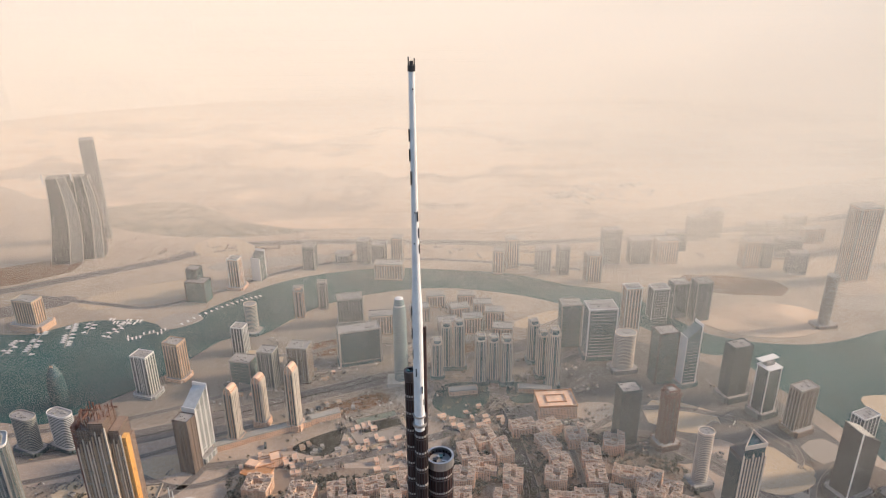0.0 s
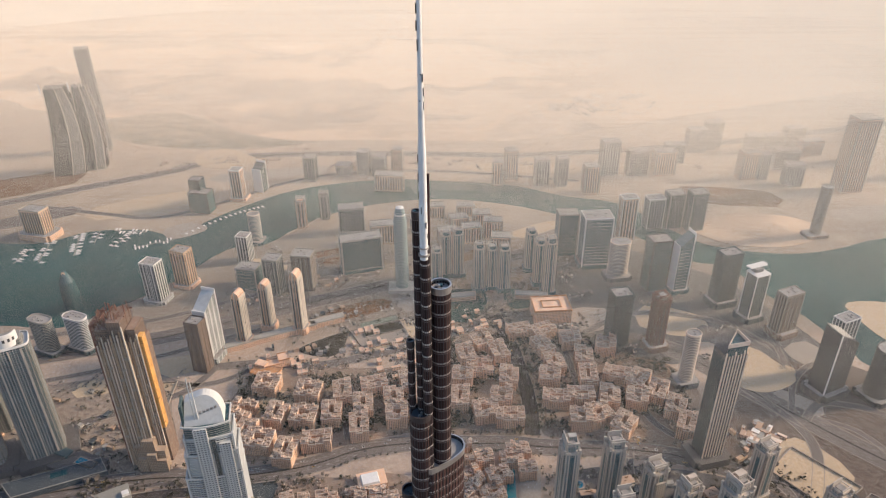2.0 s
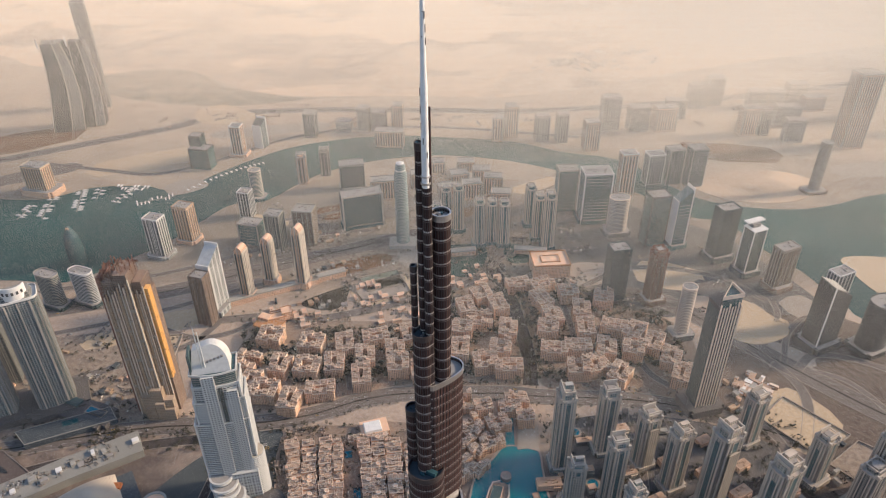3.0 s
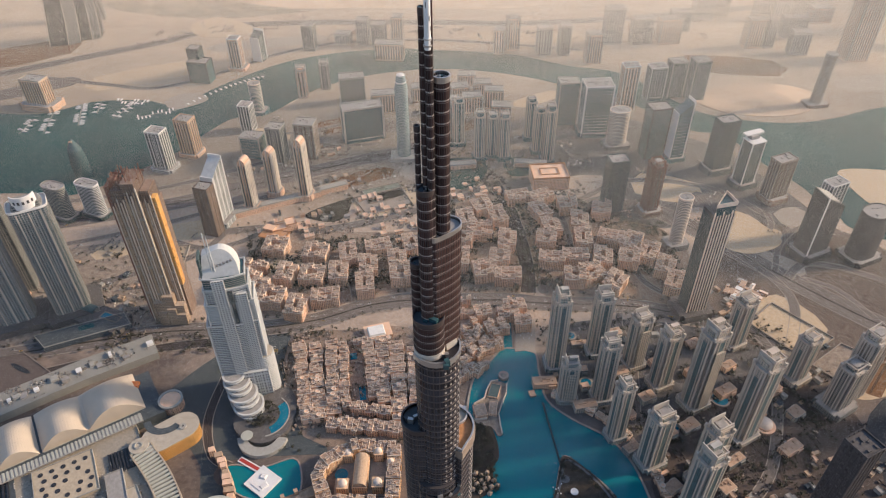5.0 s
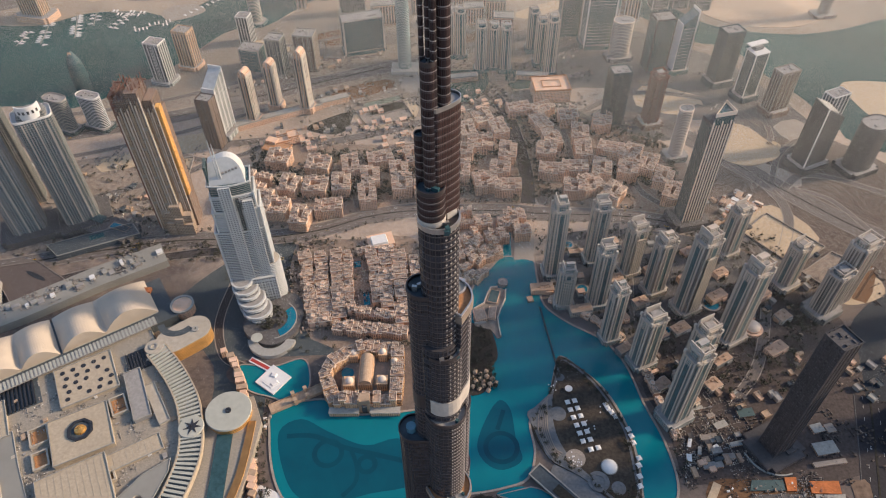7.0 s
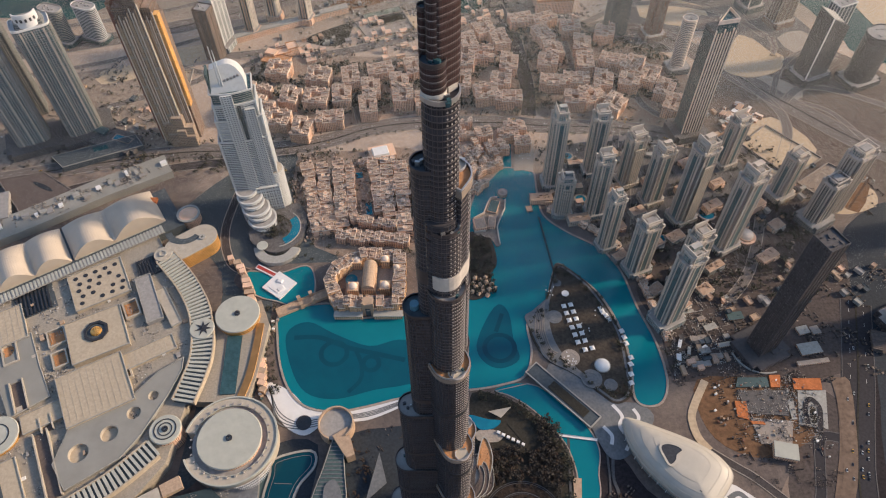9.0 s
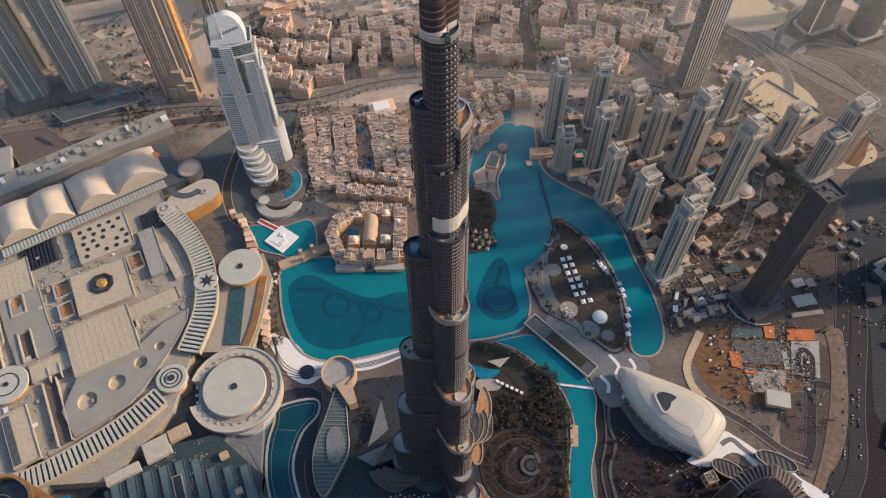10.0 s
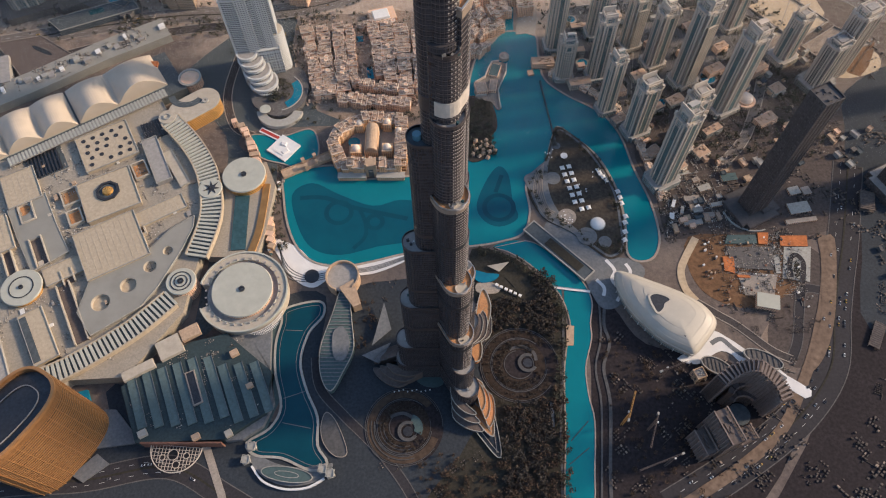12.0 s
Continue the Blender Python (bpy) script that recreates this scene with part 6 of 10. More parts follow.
settle(DENSE, [(40, 728, 30), (62, 768, 10), (84, 735, 14), (50, 690, 40), (72, 700, 20), (44, 655, 50), (106, 770, 4), (30, 780, 6), (0, 760, 10), (-8, 720, 20), (10, 690, 20), (128, 745, 2)],
       "tan low-rise house with small turrets beside the lake")
def rimmed(deck, rim):
    """A flat roof and its pale rim as one mesh of two materials."""
    bm = bmesh.new()
    bm.from_mesh(deck)
    n = len(bm.faces)
    bm.from_mesh(rim)
    for k, face in enumerate(bm.faces):
        face.material_index = int(k >= n)
    me = bpy.data.meshes.new("roof")
    bm.to_mesh(me)
    bm.free()
    me.materials.append(M["house_roof"])
    me.materials.append(M["pale_trim"])
    return me


def row_house(ax, ay, bx, by, deep, low, high, seed, wall="sandstone_fac", label="ochre old-town terrace with turrets and stepped flat roofs", seg=7.5):
    """A long terrace of narrow houses of uneven height."""
    rng = random.Random(seed)
    length, a = math.hypot(bx - ax, by - ay), math.degrees(math.atan2(by - ay, bx - ax))
    ob = thing("terrace_row", label, "terraced houses", pose(ax, ay, 0, 0, 0, a), "terraces")
    n = max(1, round(length / seg))
    for k in range(n):
        x, off = (k + 0.5) * length / n, rng.uniform(-1.6, 1.6)
        e = rng.uniform(low, high)
        m1, m2, m3 = wing_mesh(rng, length / n + 0.3, deep + rng.uniform(-3, 2), e)
        m1.materials.append(M[wall])
        o = part("house", m1, None, ob, at=pose(x, off, 0))
        part("roof", rimmed(m2, m3), None, o)
        if rng.random() < 0.16:
            t = part("turret", Geo().cyl(x, off, 3.0, e - 4, e + 4, 14), wall, ob)
            part("turret_rim", Geo().ring(x, off, 2.6, 3.5, e + 3.4, e + 4.6, 14), "pale_trim", t)
    return ob


for k, (ax, ay, bx, by, dp, lo, hi) in enumerate(((-238, 704, -202, 550, 19, 9, 19), (-212, 704, -184, 552, 19, 8, 16), (-186, 704, -164, 562, 19, 10, 20), (-166, 700, -148, 572, 13, 9, 19), (-127, 706, -107, 592, 17, 10, 21),
                                                  (-104, 704, -92, 580, 19, 10, 21), (-80, 704, -66, 546, 21, 10, 22), (-172, 544, -60, 532, 17, 13, 19), (-140, 573, -80, 563, 13, 12, 21), (-150, 706, -90, 712, 10, 8, 15), (-55, 690, -48, 560, 12, 9, 18))):
    row_house(ax, ay, bx, by, dp, lo * 0.85, hi * 0.8, 200 + k)
SHORE = smooth([(160, 600), (196, 578), (244, 540), (276, 488), (290, 420), (304, 352)], 2, False)
for k, ((ax, ay), (bx, by)) in enumerate(zip(SHORE, SHORE[1:])):
    row_house(ax, ay, ax + (bx - ax) * 0.86, ay + (by - ay) * 0.86, 9, 4, 9, 230 + k, "tan_fac", "low pale row of lakeside shops and villas", 6.5)
for k, ob in enumerate(HOUSES + DENSE):
    # the first of each kind stands at the edge of the quarter
    x, y, r = ((-318, 945, -10), (-372, 838, -16), (150, 1105, 10), (312, 1050, -10), (404, 836, -24), (-36, 852, 6), (20, 640, 30), (4, 655, 14), (118, 785, 2), (-16, 680, 6))[k]
    ob.matrix_basis = pose(x, y, 0, 0, 0, r)
for px, py, pw, pd in ((-148, 681, 11, 13), (-127, 606, 10, 26)):
    solid("pool", Geo().box(px, py, pw, pd, 0.2, 1.0, 9), "pool", "blue swimming pool in an old-town courtyard", "pool", "courtyard pools")
b = thing("pavilion", "pale flat-roofed pavilion with a sunny sloping canopy", "pavilion", pose(-112, 730, 0, 0, 0, 16))
part("hall", Geo().box(0, 0, 44, 30, -0.5, 9), "sandstone_fac", b)
part("canopy", Geo().box(-3, -2, 28, 22, 9, 13, 0, 0.9), "white", b)
b = thing("market_hall", "orange-brown stone block with a roof court", "building", pose(222, 1172, 0, 0, 0, 4))
part("hall", Geo().box(0, 0, 76, 56, -0.5, 30), "sandstone_fac", b)
part("roof_rim", Geo().band(rect(74, 54), 1.4, 29.5, 33).band(rect(36, 22), 2, 29.5, 32), "terracotta", b)
b = thing("villa", "orange earth-coloured complex with stepped walls", "building", pose(-330, 985, 0, 0, 0, -20))
part("hall", Geo().box(0, 0, 50, 30, -0.5, 12).box(-16, 12, 22, 16, -0.5, 18).box(18, -10, 16, 14, -0.5, 15), "sandstone_fac", b)
part("roof", Geo().box(0, 0, 48, 28, 11.6, 12.3).band(rect(50, 30), 0.8, 11, 13.4), "terracotta", b)
for i, (x, y, rot, w) in enumerate(((-330, 1105, 24, 150), (-240, 1150, 24, 70), (40, 1236, 8, 60), (190, 1240, -6, 70), (-402, 1070, 26, 60))):
    b = thing("podium_block", "low cream arcaded podium linking the slim towers", "building", pose(x, y, 0, 0, 0, rot), "podium blocks")
    part("arcade", Geo().box(0, 0, w, 16, -0.5, 13), "tan_fac", b)
    part("roof", Geo().box(0, 0, w - 2, 14, 12.6, 13.3).band(rect(w, 16), 0.6, 12, 14.4), "concrete", b)
for i, (x, y, rot, h) in enumerate(((10, 1500, 10, 34), (70, 1500, 6, 44), (125, 1520, -4, 50), (40, 1580, 12, 30), (100, 1590, 0, 36), (-60, 1560, 8, 40), (-20, 1640, 4, 34), (60, 1650, 0, 30), (140, 1460, -6, 38))):
    tower(x, y, 46, 30, h, rot, "tan_fac", "concrete", "slab", "mid-rise tan apartment block by the canal", None, 160 + i, group="canal blocks")


# ---- the waterside fort-like market ----
def fort():
    ob = thing("souk", "ochre fort-like market with turrets round a domed courtyard", "market building", pose(-116, 456, 0))
    outline = [(-68, 0), (-52, -38), (-46, -50), (0, -50), (52, -50), (52, 0), (50, 50), (0, 54), (-34, 44), (-58, 22)]
    rng = random.Random(3)
    m = len(outline)
    for i in range(m):
        (ax, ay), (bx, by) = outline[i], outline[(i + 1) % m]
        length = math.hypot(bx - ax, by - ay)
        rot = math.degrees(math.atan2(by - ay, bx - ax))
        n = max(1, round(length / 9))
        for k in range(n):
            t = (k + 0.5) / n
            px, py = (ax + (bx - ax) * t) * 0.86, (ay + (by - ay) * t) * 0.86
            a, b, e = wing_mesh(rng, length / n + 0.6, 16 + rng.uniform(-2, 3), rng.uniform(13, 24))
            a.materials.append(M["fort_fac"])
            b.materials.append(M["house_roof"])
            e.materials.append(M["pale_trim"])
            o = part("wing", a, None, ob, at=pose(px, py, 0, 0, 0, rot))
            part("roof", b, None, o)
            tagged(part("parapet", e, None, o), kind="stuff")
    # arcade on the water, gate, inner halls and domes
    for x in (-26, 30):
        part("arcade", Geo().box(x, -56, 40, 9, -0.5, 8), "fort_fac", ob)
        part("arcade_roof", Geo().box(x, -56, 41.5, 10.5, 8, 9.2), "concrete", ob)
    part("gatehouse", Geo().box(2, -47, 15, 14, -0.5, 27).box(-5, -53, 3, 3, 20, 31).box(9, -53, 3, 3, 20, 31), "sandstone", ob)
    # dark plate in place of the archway's shade
    part("gate_arch", Geo().box(2, -54.3, 7, 0.8, 0, 17).cyl(2, -54.3, 3.5, 16.5, 18, 14), "dark_roof", ob)
    vault = Geo()
    prof = [(9 * math.cos(math.pi * i / 10), 9 * math.sin(math.pi * i / 10)) for i in range(11)]
    vault.v = [(a, y, 14 + max(b, 0)) for y in (-18, 30) for a, b in prof]
    vault.f = [(i, i + 1, 12 + i, 11 + i) for i in range(10)] + [tuple(range(11)), tuple(range(21, 10, -1))]
    hall = part("hall", Geo().box(0, 6, 20, 50, -0.5, 14), "fort_fac", ob)
    part("vault", vault, "sandstone", hall, "golden tan barrel vault")
    for x, y, r in ((-22, -14, 6), (24, -12, 6), (-20, 34, 5), (22, 36, 5), (40, 20, 4)):
        base = part("drum", Geo().box(x, y, r * 2.6, r * 2.6, -0.5, 17), "fort_fac", ob)
        dome = Geo()
        for i in range(5):
            dome.cyl(x, y, r * math.cos(i * 0.3), 17 + r * math.sin(i * 0.3), 17 + r * math.sin(i * 0.3 + 0.3), 18, max(0.05, r * math.cos(i * 0.3 + 0.3)))
        part("dome", dome, "pale_trim", base, "pale plaster dome")
    part("pool", Geo().cyl(-28, 10, 9, 0.2, 1.0, 24), "pool", ob)
    part("yard", Geo().box(2, 8, 74, 62, -0.4, 0.6), "paving", ob)
    return ob


fort()
b = thing("bridge", "sandstone footbridge with four gate turrets between lake and basin", "bridge", pose(-208, 424, 0, 0, 0, 27))
part("deck", Geo().box(0, 0, 84, 14, -0.5, 4.5), "sandstone", b)
for s in (-1, 1):
    part("parapet", Geo().box(0, s * 6.6, 84, 0.8, 4.5, 6), "sandstone", b)
    for x in (-6, 12):
        part("turret", Geo().box(x, s * 6, 4.4, 4.4, -0.5, 13).box(x, s * 6, 5.2, 5.2, 12, 13.2), "sandstone", b)
b = thing("stage", "square white floating platform with sculpted top on the basin", "platform", pose(-249, 455, 0, 0, 0, -36))
part("deck", Geo().box(0, 0, 36, 36, 0, 3.2), "white", b)
part("ridge", Geo().box(-4, 5, 10, 8, 3.2, 5.2, 20, 0.6).box(7, -4, 8, 12, 3.2, 4.6, -15, 0.7).box(0, -11, 18, 3, 3.2, 4.0), "pale_paving", b)
part("walkway", Geo().box(-33, 8, 40, 9, 0, 2.4, 6), "white", b)
part("carpet", Geo().box(-33, 8, 38, 5, 2.4, 2.6, 6), "red", b, "red carpet on the walkway")


# ---- the shopping mall ----
mall = thing("shopping_mall", "vast cream-roofed shopping mall with discs, vaults and louvred galleries", "shopping mall", pose(0, 0, 0))
part("body", Geo().prism([(-425, 505), (-375, 440), (-345, 385), (-330, 320), (-338, 255), (-345, 180), (-400, 92), (-470, 88), (-640, 30), (-900, 180), (-900, 400), (-620, 425), (-445, 540)], -0.5, 19), "mall_deck", mall)
part("east_hall", Geo().prism([(-330, 400), (-268, 420), (-250, 380), (-255, 300), (-262, 262), (-330, 262)], -0.5, 15), "mall_deck", mall)


def roof_box(x, y, w, d, rot, z0, z1, m="mall_roof", rim=True):
    ob = part("roof_hall", Geo().box(x, y, w, d, z0, z1, rot), m, mall)
    if rim:
        c, s = math.cos(radians(rot)), math.sin(radians(rot))
        part("parapet", Geo().band([(x + a * c - b * s, y + a * s + b * c) for a, b in rect(w - 0.6, d - 0.6)], 0.9, z1 - 0.6, z1 + 1.2), "concrete", ob)
    return ob


h = roof_box(-504, 444, 76, 68, 29, 18, 25, "mall_roof")
rng = random.Random(8)
pit = Geo().cyl(0, 0, 3.3, 25.0, 25.5, 14).mesh("skylight")
pit.materials.append(M["dark_metal"])
for i in range(5):
    for j in range(5):
        if (i * 5 + j) % 6 != 5:
            a, b2 = -28 + 14 * i + (3.5 if j % 2 else 0), -24 + 12 * j
            c, s = math.cos(radians(29)), math.sin(radians(29))
            part("skylight", pit, None, h, "round dark rooflight", pose(-504 + a * c - b2 * s, 444 + a * s + b2 * c, 0))
h = roof_box(-480, 358, 74, 70, 27, 18, 27)
part("skylight_rim", Geo().ring(-482, 362, 13, 17, 27, 29, 8), "dark_metal", h)
part("skylight_well", Geo().cyl(-482, 362, 13, 26.9, 27.3, 8), "dark_roof", h)
part("gold_dome", Geo().cyl(-482, 362, 8, 27, 30, 24, 6.5).cyl(-482, 362, 6.5, 30, 32, 24, 2), "gold", h)
h = roof_box(-457, 275, 84, 78, 29, 18, 28)
for x0, y0, w0, d0, z0, hall in ((-457, 275, 80, 74, 28, h), (-405, 330, 70, 20, 24, h), (-610, 372, 42, 56, 24, h), (-620, 290, 36, 56, 26, h), (-655, 210, 56, 56, 24, h)):
    c, s = math.cos(radians(29)), math.sin(radians(29))
    for k in range(int(w0 // 8)):
        a = -w0 / 2 + 4 + k * 8
        part("seam", Geo().box(x0 + a * c, y0 + a * s, 0.35, d0, z0 - 0.1, z0 + 0.3, 29), "cream_roof", hall)
roof_box(-405, 330, 74, 24, 30, 18, 24)
roof_box(-425, 418, 22, 84, 27, 18, 26, "grey_roof")
roof_box(-395, 405, 14, 70, 33, 18, 23, "cream_roof")
roof_box(-610, 372, 46, 60, 29, 18, 24)
roof_box(-620, 290, 40, 60, 29, 18, 26)
roof_box(-680, 340, 60, 90, 29, 18, 22, "grey_roof")
roof_box(-655, 210, 60, 60, 29, 18, 24)
roof_box(-514, 239, 50, 27, 30, 18, 23.4)
roof_box(-521, 145, 30, 78, 32, 18, 24, "mall_roof")
part("roof_slot", Geo().box(-531, 139, 11, 70, 24, 24.6, 32), "dark_roof", mall)
roof_box(-575, 110, 40, 90, 29, 18, 24, "grey_roof")
for x, y, w, d in ((-555, 268, 14, 46), (-487, 178, 15, 92), (-506, 230, 12, 20), (-590, 250, 10, 40)):
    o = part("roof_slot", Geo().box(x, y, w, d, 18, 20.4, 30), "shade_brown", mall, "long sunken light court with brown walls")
    for s in (-1, 1):
        part("slot_wall", Geo().box(x + s * (w / 2 + 1) * math.cos(radians(30)), y + s * (w / 2 + 1) * math.sin(radians(30)), 1.6, d + 3, 18, 25, 30), "cream_roof", o)


def pierced_deck(outline, z0, z1, wells, slots=()):
    """A roof slab with round and long openings cut right through it."""
    loops = [outline]
    loops += [[(x + r * math.cos(i * math.pi / 16), y + r * math.sin(i * math.pi / 16)) for i in range(32)] for x, y, r in wells]
    for x, y, w, d in slots:
        c, s = math.cos(radians(30)), math.sin(radians(30))
        loops.append([(x + a * c - b * s, y + a * s + b * c) for a, b in rect(w, d)])
    g = Geo()
    flat = [p for loop in loops for p in loop]
    g.v = [(x, y, z1) for x, y in flat] + [(x, y, z0) for x, y in flat]
    g.f = [tuple(t) for t in tessellate_polygon([[Vector((x, y, 0.0)) for x, y in loop] for loop in loops])]
    k, n = 0, len(flat)
    for loop in loops:
        m = len(loop)
        g.f += [(k + i, k + (i + 1) % m, n + k + (i + 1) % m, n + k + i) for i in range(m)]
        k += m
    ob = part("roof_deck", g, "plain_deck", mall, "smooth grey roof deck with sunken round light wells")
    part("parapet", Geo().band(offset(outline, -0.2), 0.8, z1 - 0.6, z1 + 0.8), "concrete", ob)
    for x, y, r in wells:
        part("well_lining", Geo().ring(x, y, r - 0.5, r - 0.02, z0 - 0.2, z1 - 0.3, 32), "cream_roof", ob)
        part("well_floor", Geo().cyl(x, y, r - 0.5, z0 - 0.2, z0 + 0.35, 32), "mall_roof", ob, "tan floor of a light well")


pierced_deck([(-474, 221), (-407, 266), (-383, 300), (-354, 322), (-352, 305), (-361, 270), (-374, 236), (-382, 215), (-400, 184), (-454, 145), (-479, 176)], 18.8, 24.6,
             ((-452.5, 190.5, 12.4), (-422, 215.5, 11), (-399, 243, 9), (-380, 267, 7)))
pierced_deck([(-624, 343), (-574, 363), (-544, 312), (-515, 268), (-556, 237), (-591, 289)], 18.8, 22.6, ((-596, 334, 10),), ((-555, 268, 16, 46),))
# ragged plant and small roofs
for i in range(70):
    x, y = rng.uniform(-690, -345), rng.uniform(120, 480)
    if (x + 425) * 0.5 + (y - 505) * -0.86 > -10 and x < -350 - abs(y - 320) * 0.25:
        part("roof_plant", Geo().box(x, y, rng.uniform(2, 7), rng.uniform(2, 9), 18.5, rng.uniform(20, 23), 29), ("cream_roof", "grey_roof", "white", "sandstone")[i % 4], mall)
# dark glazed strips beside the canopy
for a in range(9):
    t = a / 9
    part("glazed_bay", Geo().box(-608 + 40 * t, 405 + 24 * t, 2.4, 44, 19, 22.5, 29), "dark_metal", mall)
    part("glazed_bay", Geo().box(-455 + 34 * t, 470 + 18 * t, 2.4, 34, 19, 22.5, 29), "dark_metal", mall)
part("glazed_roof", Geo().box(-588, 417, 52, 46, 18, 20, 30), "dark_roof", mall)
part("glazed_roof", Geo().box(-438, 480, 40, 36, 18, 20, 30), "dark_roof", mall)
# white striped canopy
can = part("canopy", Geo().strip([(-640, 413), (-436, 546)], 15, 24, 26), "grey_roof", mall, "long canopy of white slats")
slat = Geo().box(0, 0, 2.6, 15.5, 26, 26.8).mesh("slat")
slat.materials.append(M["disc_roof"])
for i in range(48):
    t = (i + 0.5) / 48
    part("slat", slat, None, can, at=pose(-640 + 204 * t, 413 + 133 * t, 0, 0, 0, 33))


membrane = plain("cream_membrane", (0.55, 0.46, 0.36), 0.6, 0, 0.05, 0.02, 0.08)
HUMPS = ((-34, 27, 20), (20, 27, 21), (72, 27, 21), (134, 32, 23), (203, 40, 28))


def wave_height(u):
    return 15 + max([0.0] + [h * math.cos(math.pi / 2 * min(1.0, abs(u - c) / w)) ** 0.9 for c, w, h in HUMPS])


wave = None
for c, w, hh in HUMPS:
    g, n, m = Geo(), 18, 7
    for i in range(n + 1):
        u = c - w + 2 * w * i / n
        for j in range(m + 1):
            v = 10 + 76 * j / m
            z = 15 + (wave_height(u) - 15) * (1 - 0.75 * (j / m) ** 3)
            g.v.append((-640 + 0.838 * u - 0.546 * v, 430 + 0.546 * u + 0.838 * v, z))
    g.f = [(a * (m + 1) + b, (a + 1) * (m + 1) + b, (a + 1) * (m + 1) + b + 1, a * (m + 1) + b + 1) for a in range(n) for b in range(m)]
    k = len(g.v)
    g.v += [(-640 + 0.838 * (c - w + 2 * w * i / n) - 0.546 * 10, 430 + 0.546 * (c - w + 2 * w * i / n) + 0.838 * 10, 10) for i in range(n + 1)]
    g.f += [(k + i, k + i + 1, (i + 1) * (m + 1), i * (m + 1)) for i in range(n)]
    o = part("wave_roof", g, membrane, mall, "smooth cream wave-shaped roof")
    part("ridge_rib", Geo().strip([(-640 + 0.838 * c - 0.546 * v, 430 + 0.546 * c + 0.838 * v) for v in (9, 11)], 2 * w - 4, 14.5, 15.4), "disc_roof", o)
part("wave_base", Geo().strip([(-690, 438), (-640, 470), (-436, 603)], 92, -0.5, 14.6), "dark_roof", mall)
part("back_strip", Geo().strip([(-760, 520), (-660, 580), (-560, 648), (-470, 700)], 46, -0.5, 14), "plain_deck", mall)
for i in range(20):
    t = i / 20
    part("roof_plant", Geo().box(-750 + 280 * t + rng.uniform(-8, 8), 524 + 176 * t + rng.uniform(-14, 14), rng.uniform(4, 12), rng.uniform(4, 12), 13.5, rng.uniform(16, 20), 33), ("grey_roof", "white", "concrete")[i % 3], mall)
part("cinema_roof", Geo().box(-755, 590, 110, 60, -0.5, 16, 20), "grey_roof", mall)
part("cinema_roof_well", Geo().cyl(-740, 590, 14, 16, 16.6, 20), "dark_roof", mall)
# louvred galleries
ARC = smooth([(-420, 492), (-376, 442), (-346, 390), (-331, 325), (-340, 258)], 12, False)
ARC2 = smooth([(-362, 196), (-404, 152), (-470, 104), (-520, 80)], 12, False)
for line, wide in ((ARC, 26), (ARC2, 24)):
    o = part("gallery", Geo().strip(line, wide, 18, 24), "dark_roof", mall, "curved gallery roof of white louvres")
    bar = Geo().box(0, 0, 3.4, wide + 1, 24, 26.2).mesh("louvre")
    bar.materials.append(M["disc_roof"])
    s = 0.0
    for (ax, ay), (bx, by) in zip(line, line[1:]):
        m = math.hypot(bx - ax, by - ay)
        while s < m:
            t = s / m
            part("louvre", bar, None, o, at=pose(ax + (bx - ax) * t, ay + (by - ay) * t, 0, 0, 0, math.degrees(math.atan2(by - ay, bx - ax))))
            s += 6.2
        s -= m
    for q in (-1, 1):
        part("gallery_rim", Geo().strip(line, 2, 18, 26.6, q * (wide / 2 + 1.5)), "mall_roof", o)


def disc(x, y, r, z, wall, roof, label, hub=2.5, rings=()):
    o = part("disc_hall", Geo().cyl(x, y, r - 1.5, -0.5, z, 48), wall, mall, label)
    part("disc_roof", Geo().cyl(x, y, r, z, z + 1.6, 48, r - 1), roof, o)
    part("hub", Geo().ring(x, y, hub * 0.4, hub, z + 1.5, z + 3.4, 20), "dark_metal", o)
    for a in rings:
        part("roof_ring", Geo().ring(x, y, a - 1.3, a, z + 1.5, z + 2.2, 40), "dark_metal", o)
    return o


gold_wall = stripes("gold_screen", (0.80, 0.44, 0.14), (0.35, 0.19, 0.07), 3.0, 0.6, 2, 0, 0.35, 0.4)
d1 = disc(-271, 208, 40, 25, "sandstone_fac", "disc_roof", "great round hall with a pale disc roof", 4)
part("inner_ring", Geo().ring(-271, 208, 38, 47, -0.5, 18, 56), "grey_roof", d1)
part("outer_ring", Geo().ring(-271, 208, 46.5, 57, -0.5, 20.5, 56, 206, 530), "cream_roof", d1)
part("outer_rim", Geo().ring(-271, 208, 56.5, 58.5, 18, 22.4, 56, 206, 530), "disc_roof", d1)
part("inner_rim", Geo().ring(-271, 208, 45.8, 46.6, 18, 21.4, 56, 206, 530), "disc_roof", d1)
g = Geo()
for i in range(30):
    a = math.radians(i * 12)
    g.box(-271 + 48 * math.cos(a), 208 + 48 * math.sin(a), 2.5, 2, 20, 22.5, math.degrees(a))
part("roof_plant", g, "grey_roof", d1)
g = Geo()
for i in range(26):
    a = math.radians(284 + 2 * i)
    b = 9 * math.sin(math.pi * (i + 0.5) / 26)
    g.box(-271 + (59 + b / 2) * math.cos(a), 208 + (59 + b / 2) * math.sin(a), b + 0.6, 0.5, 14, 14.6, math.degrees(a))
for r in (59.3, 62, 64.6):
    g.ring(-271, 208, r, r + 0.5, 14.1, 14.7, 24, 284 + (r - 59) * 3, 336 - (r - 59) * 3)
part("lattice_canopy", g, "white", d1, "white lattice canopy")
disc(-294, 390, 31, 25, gold_wall, "disc_roof", "round hall with a golden screened wall", 4)
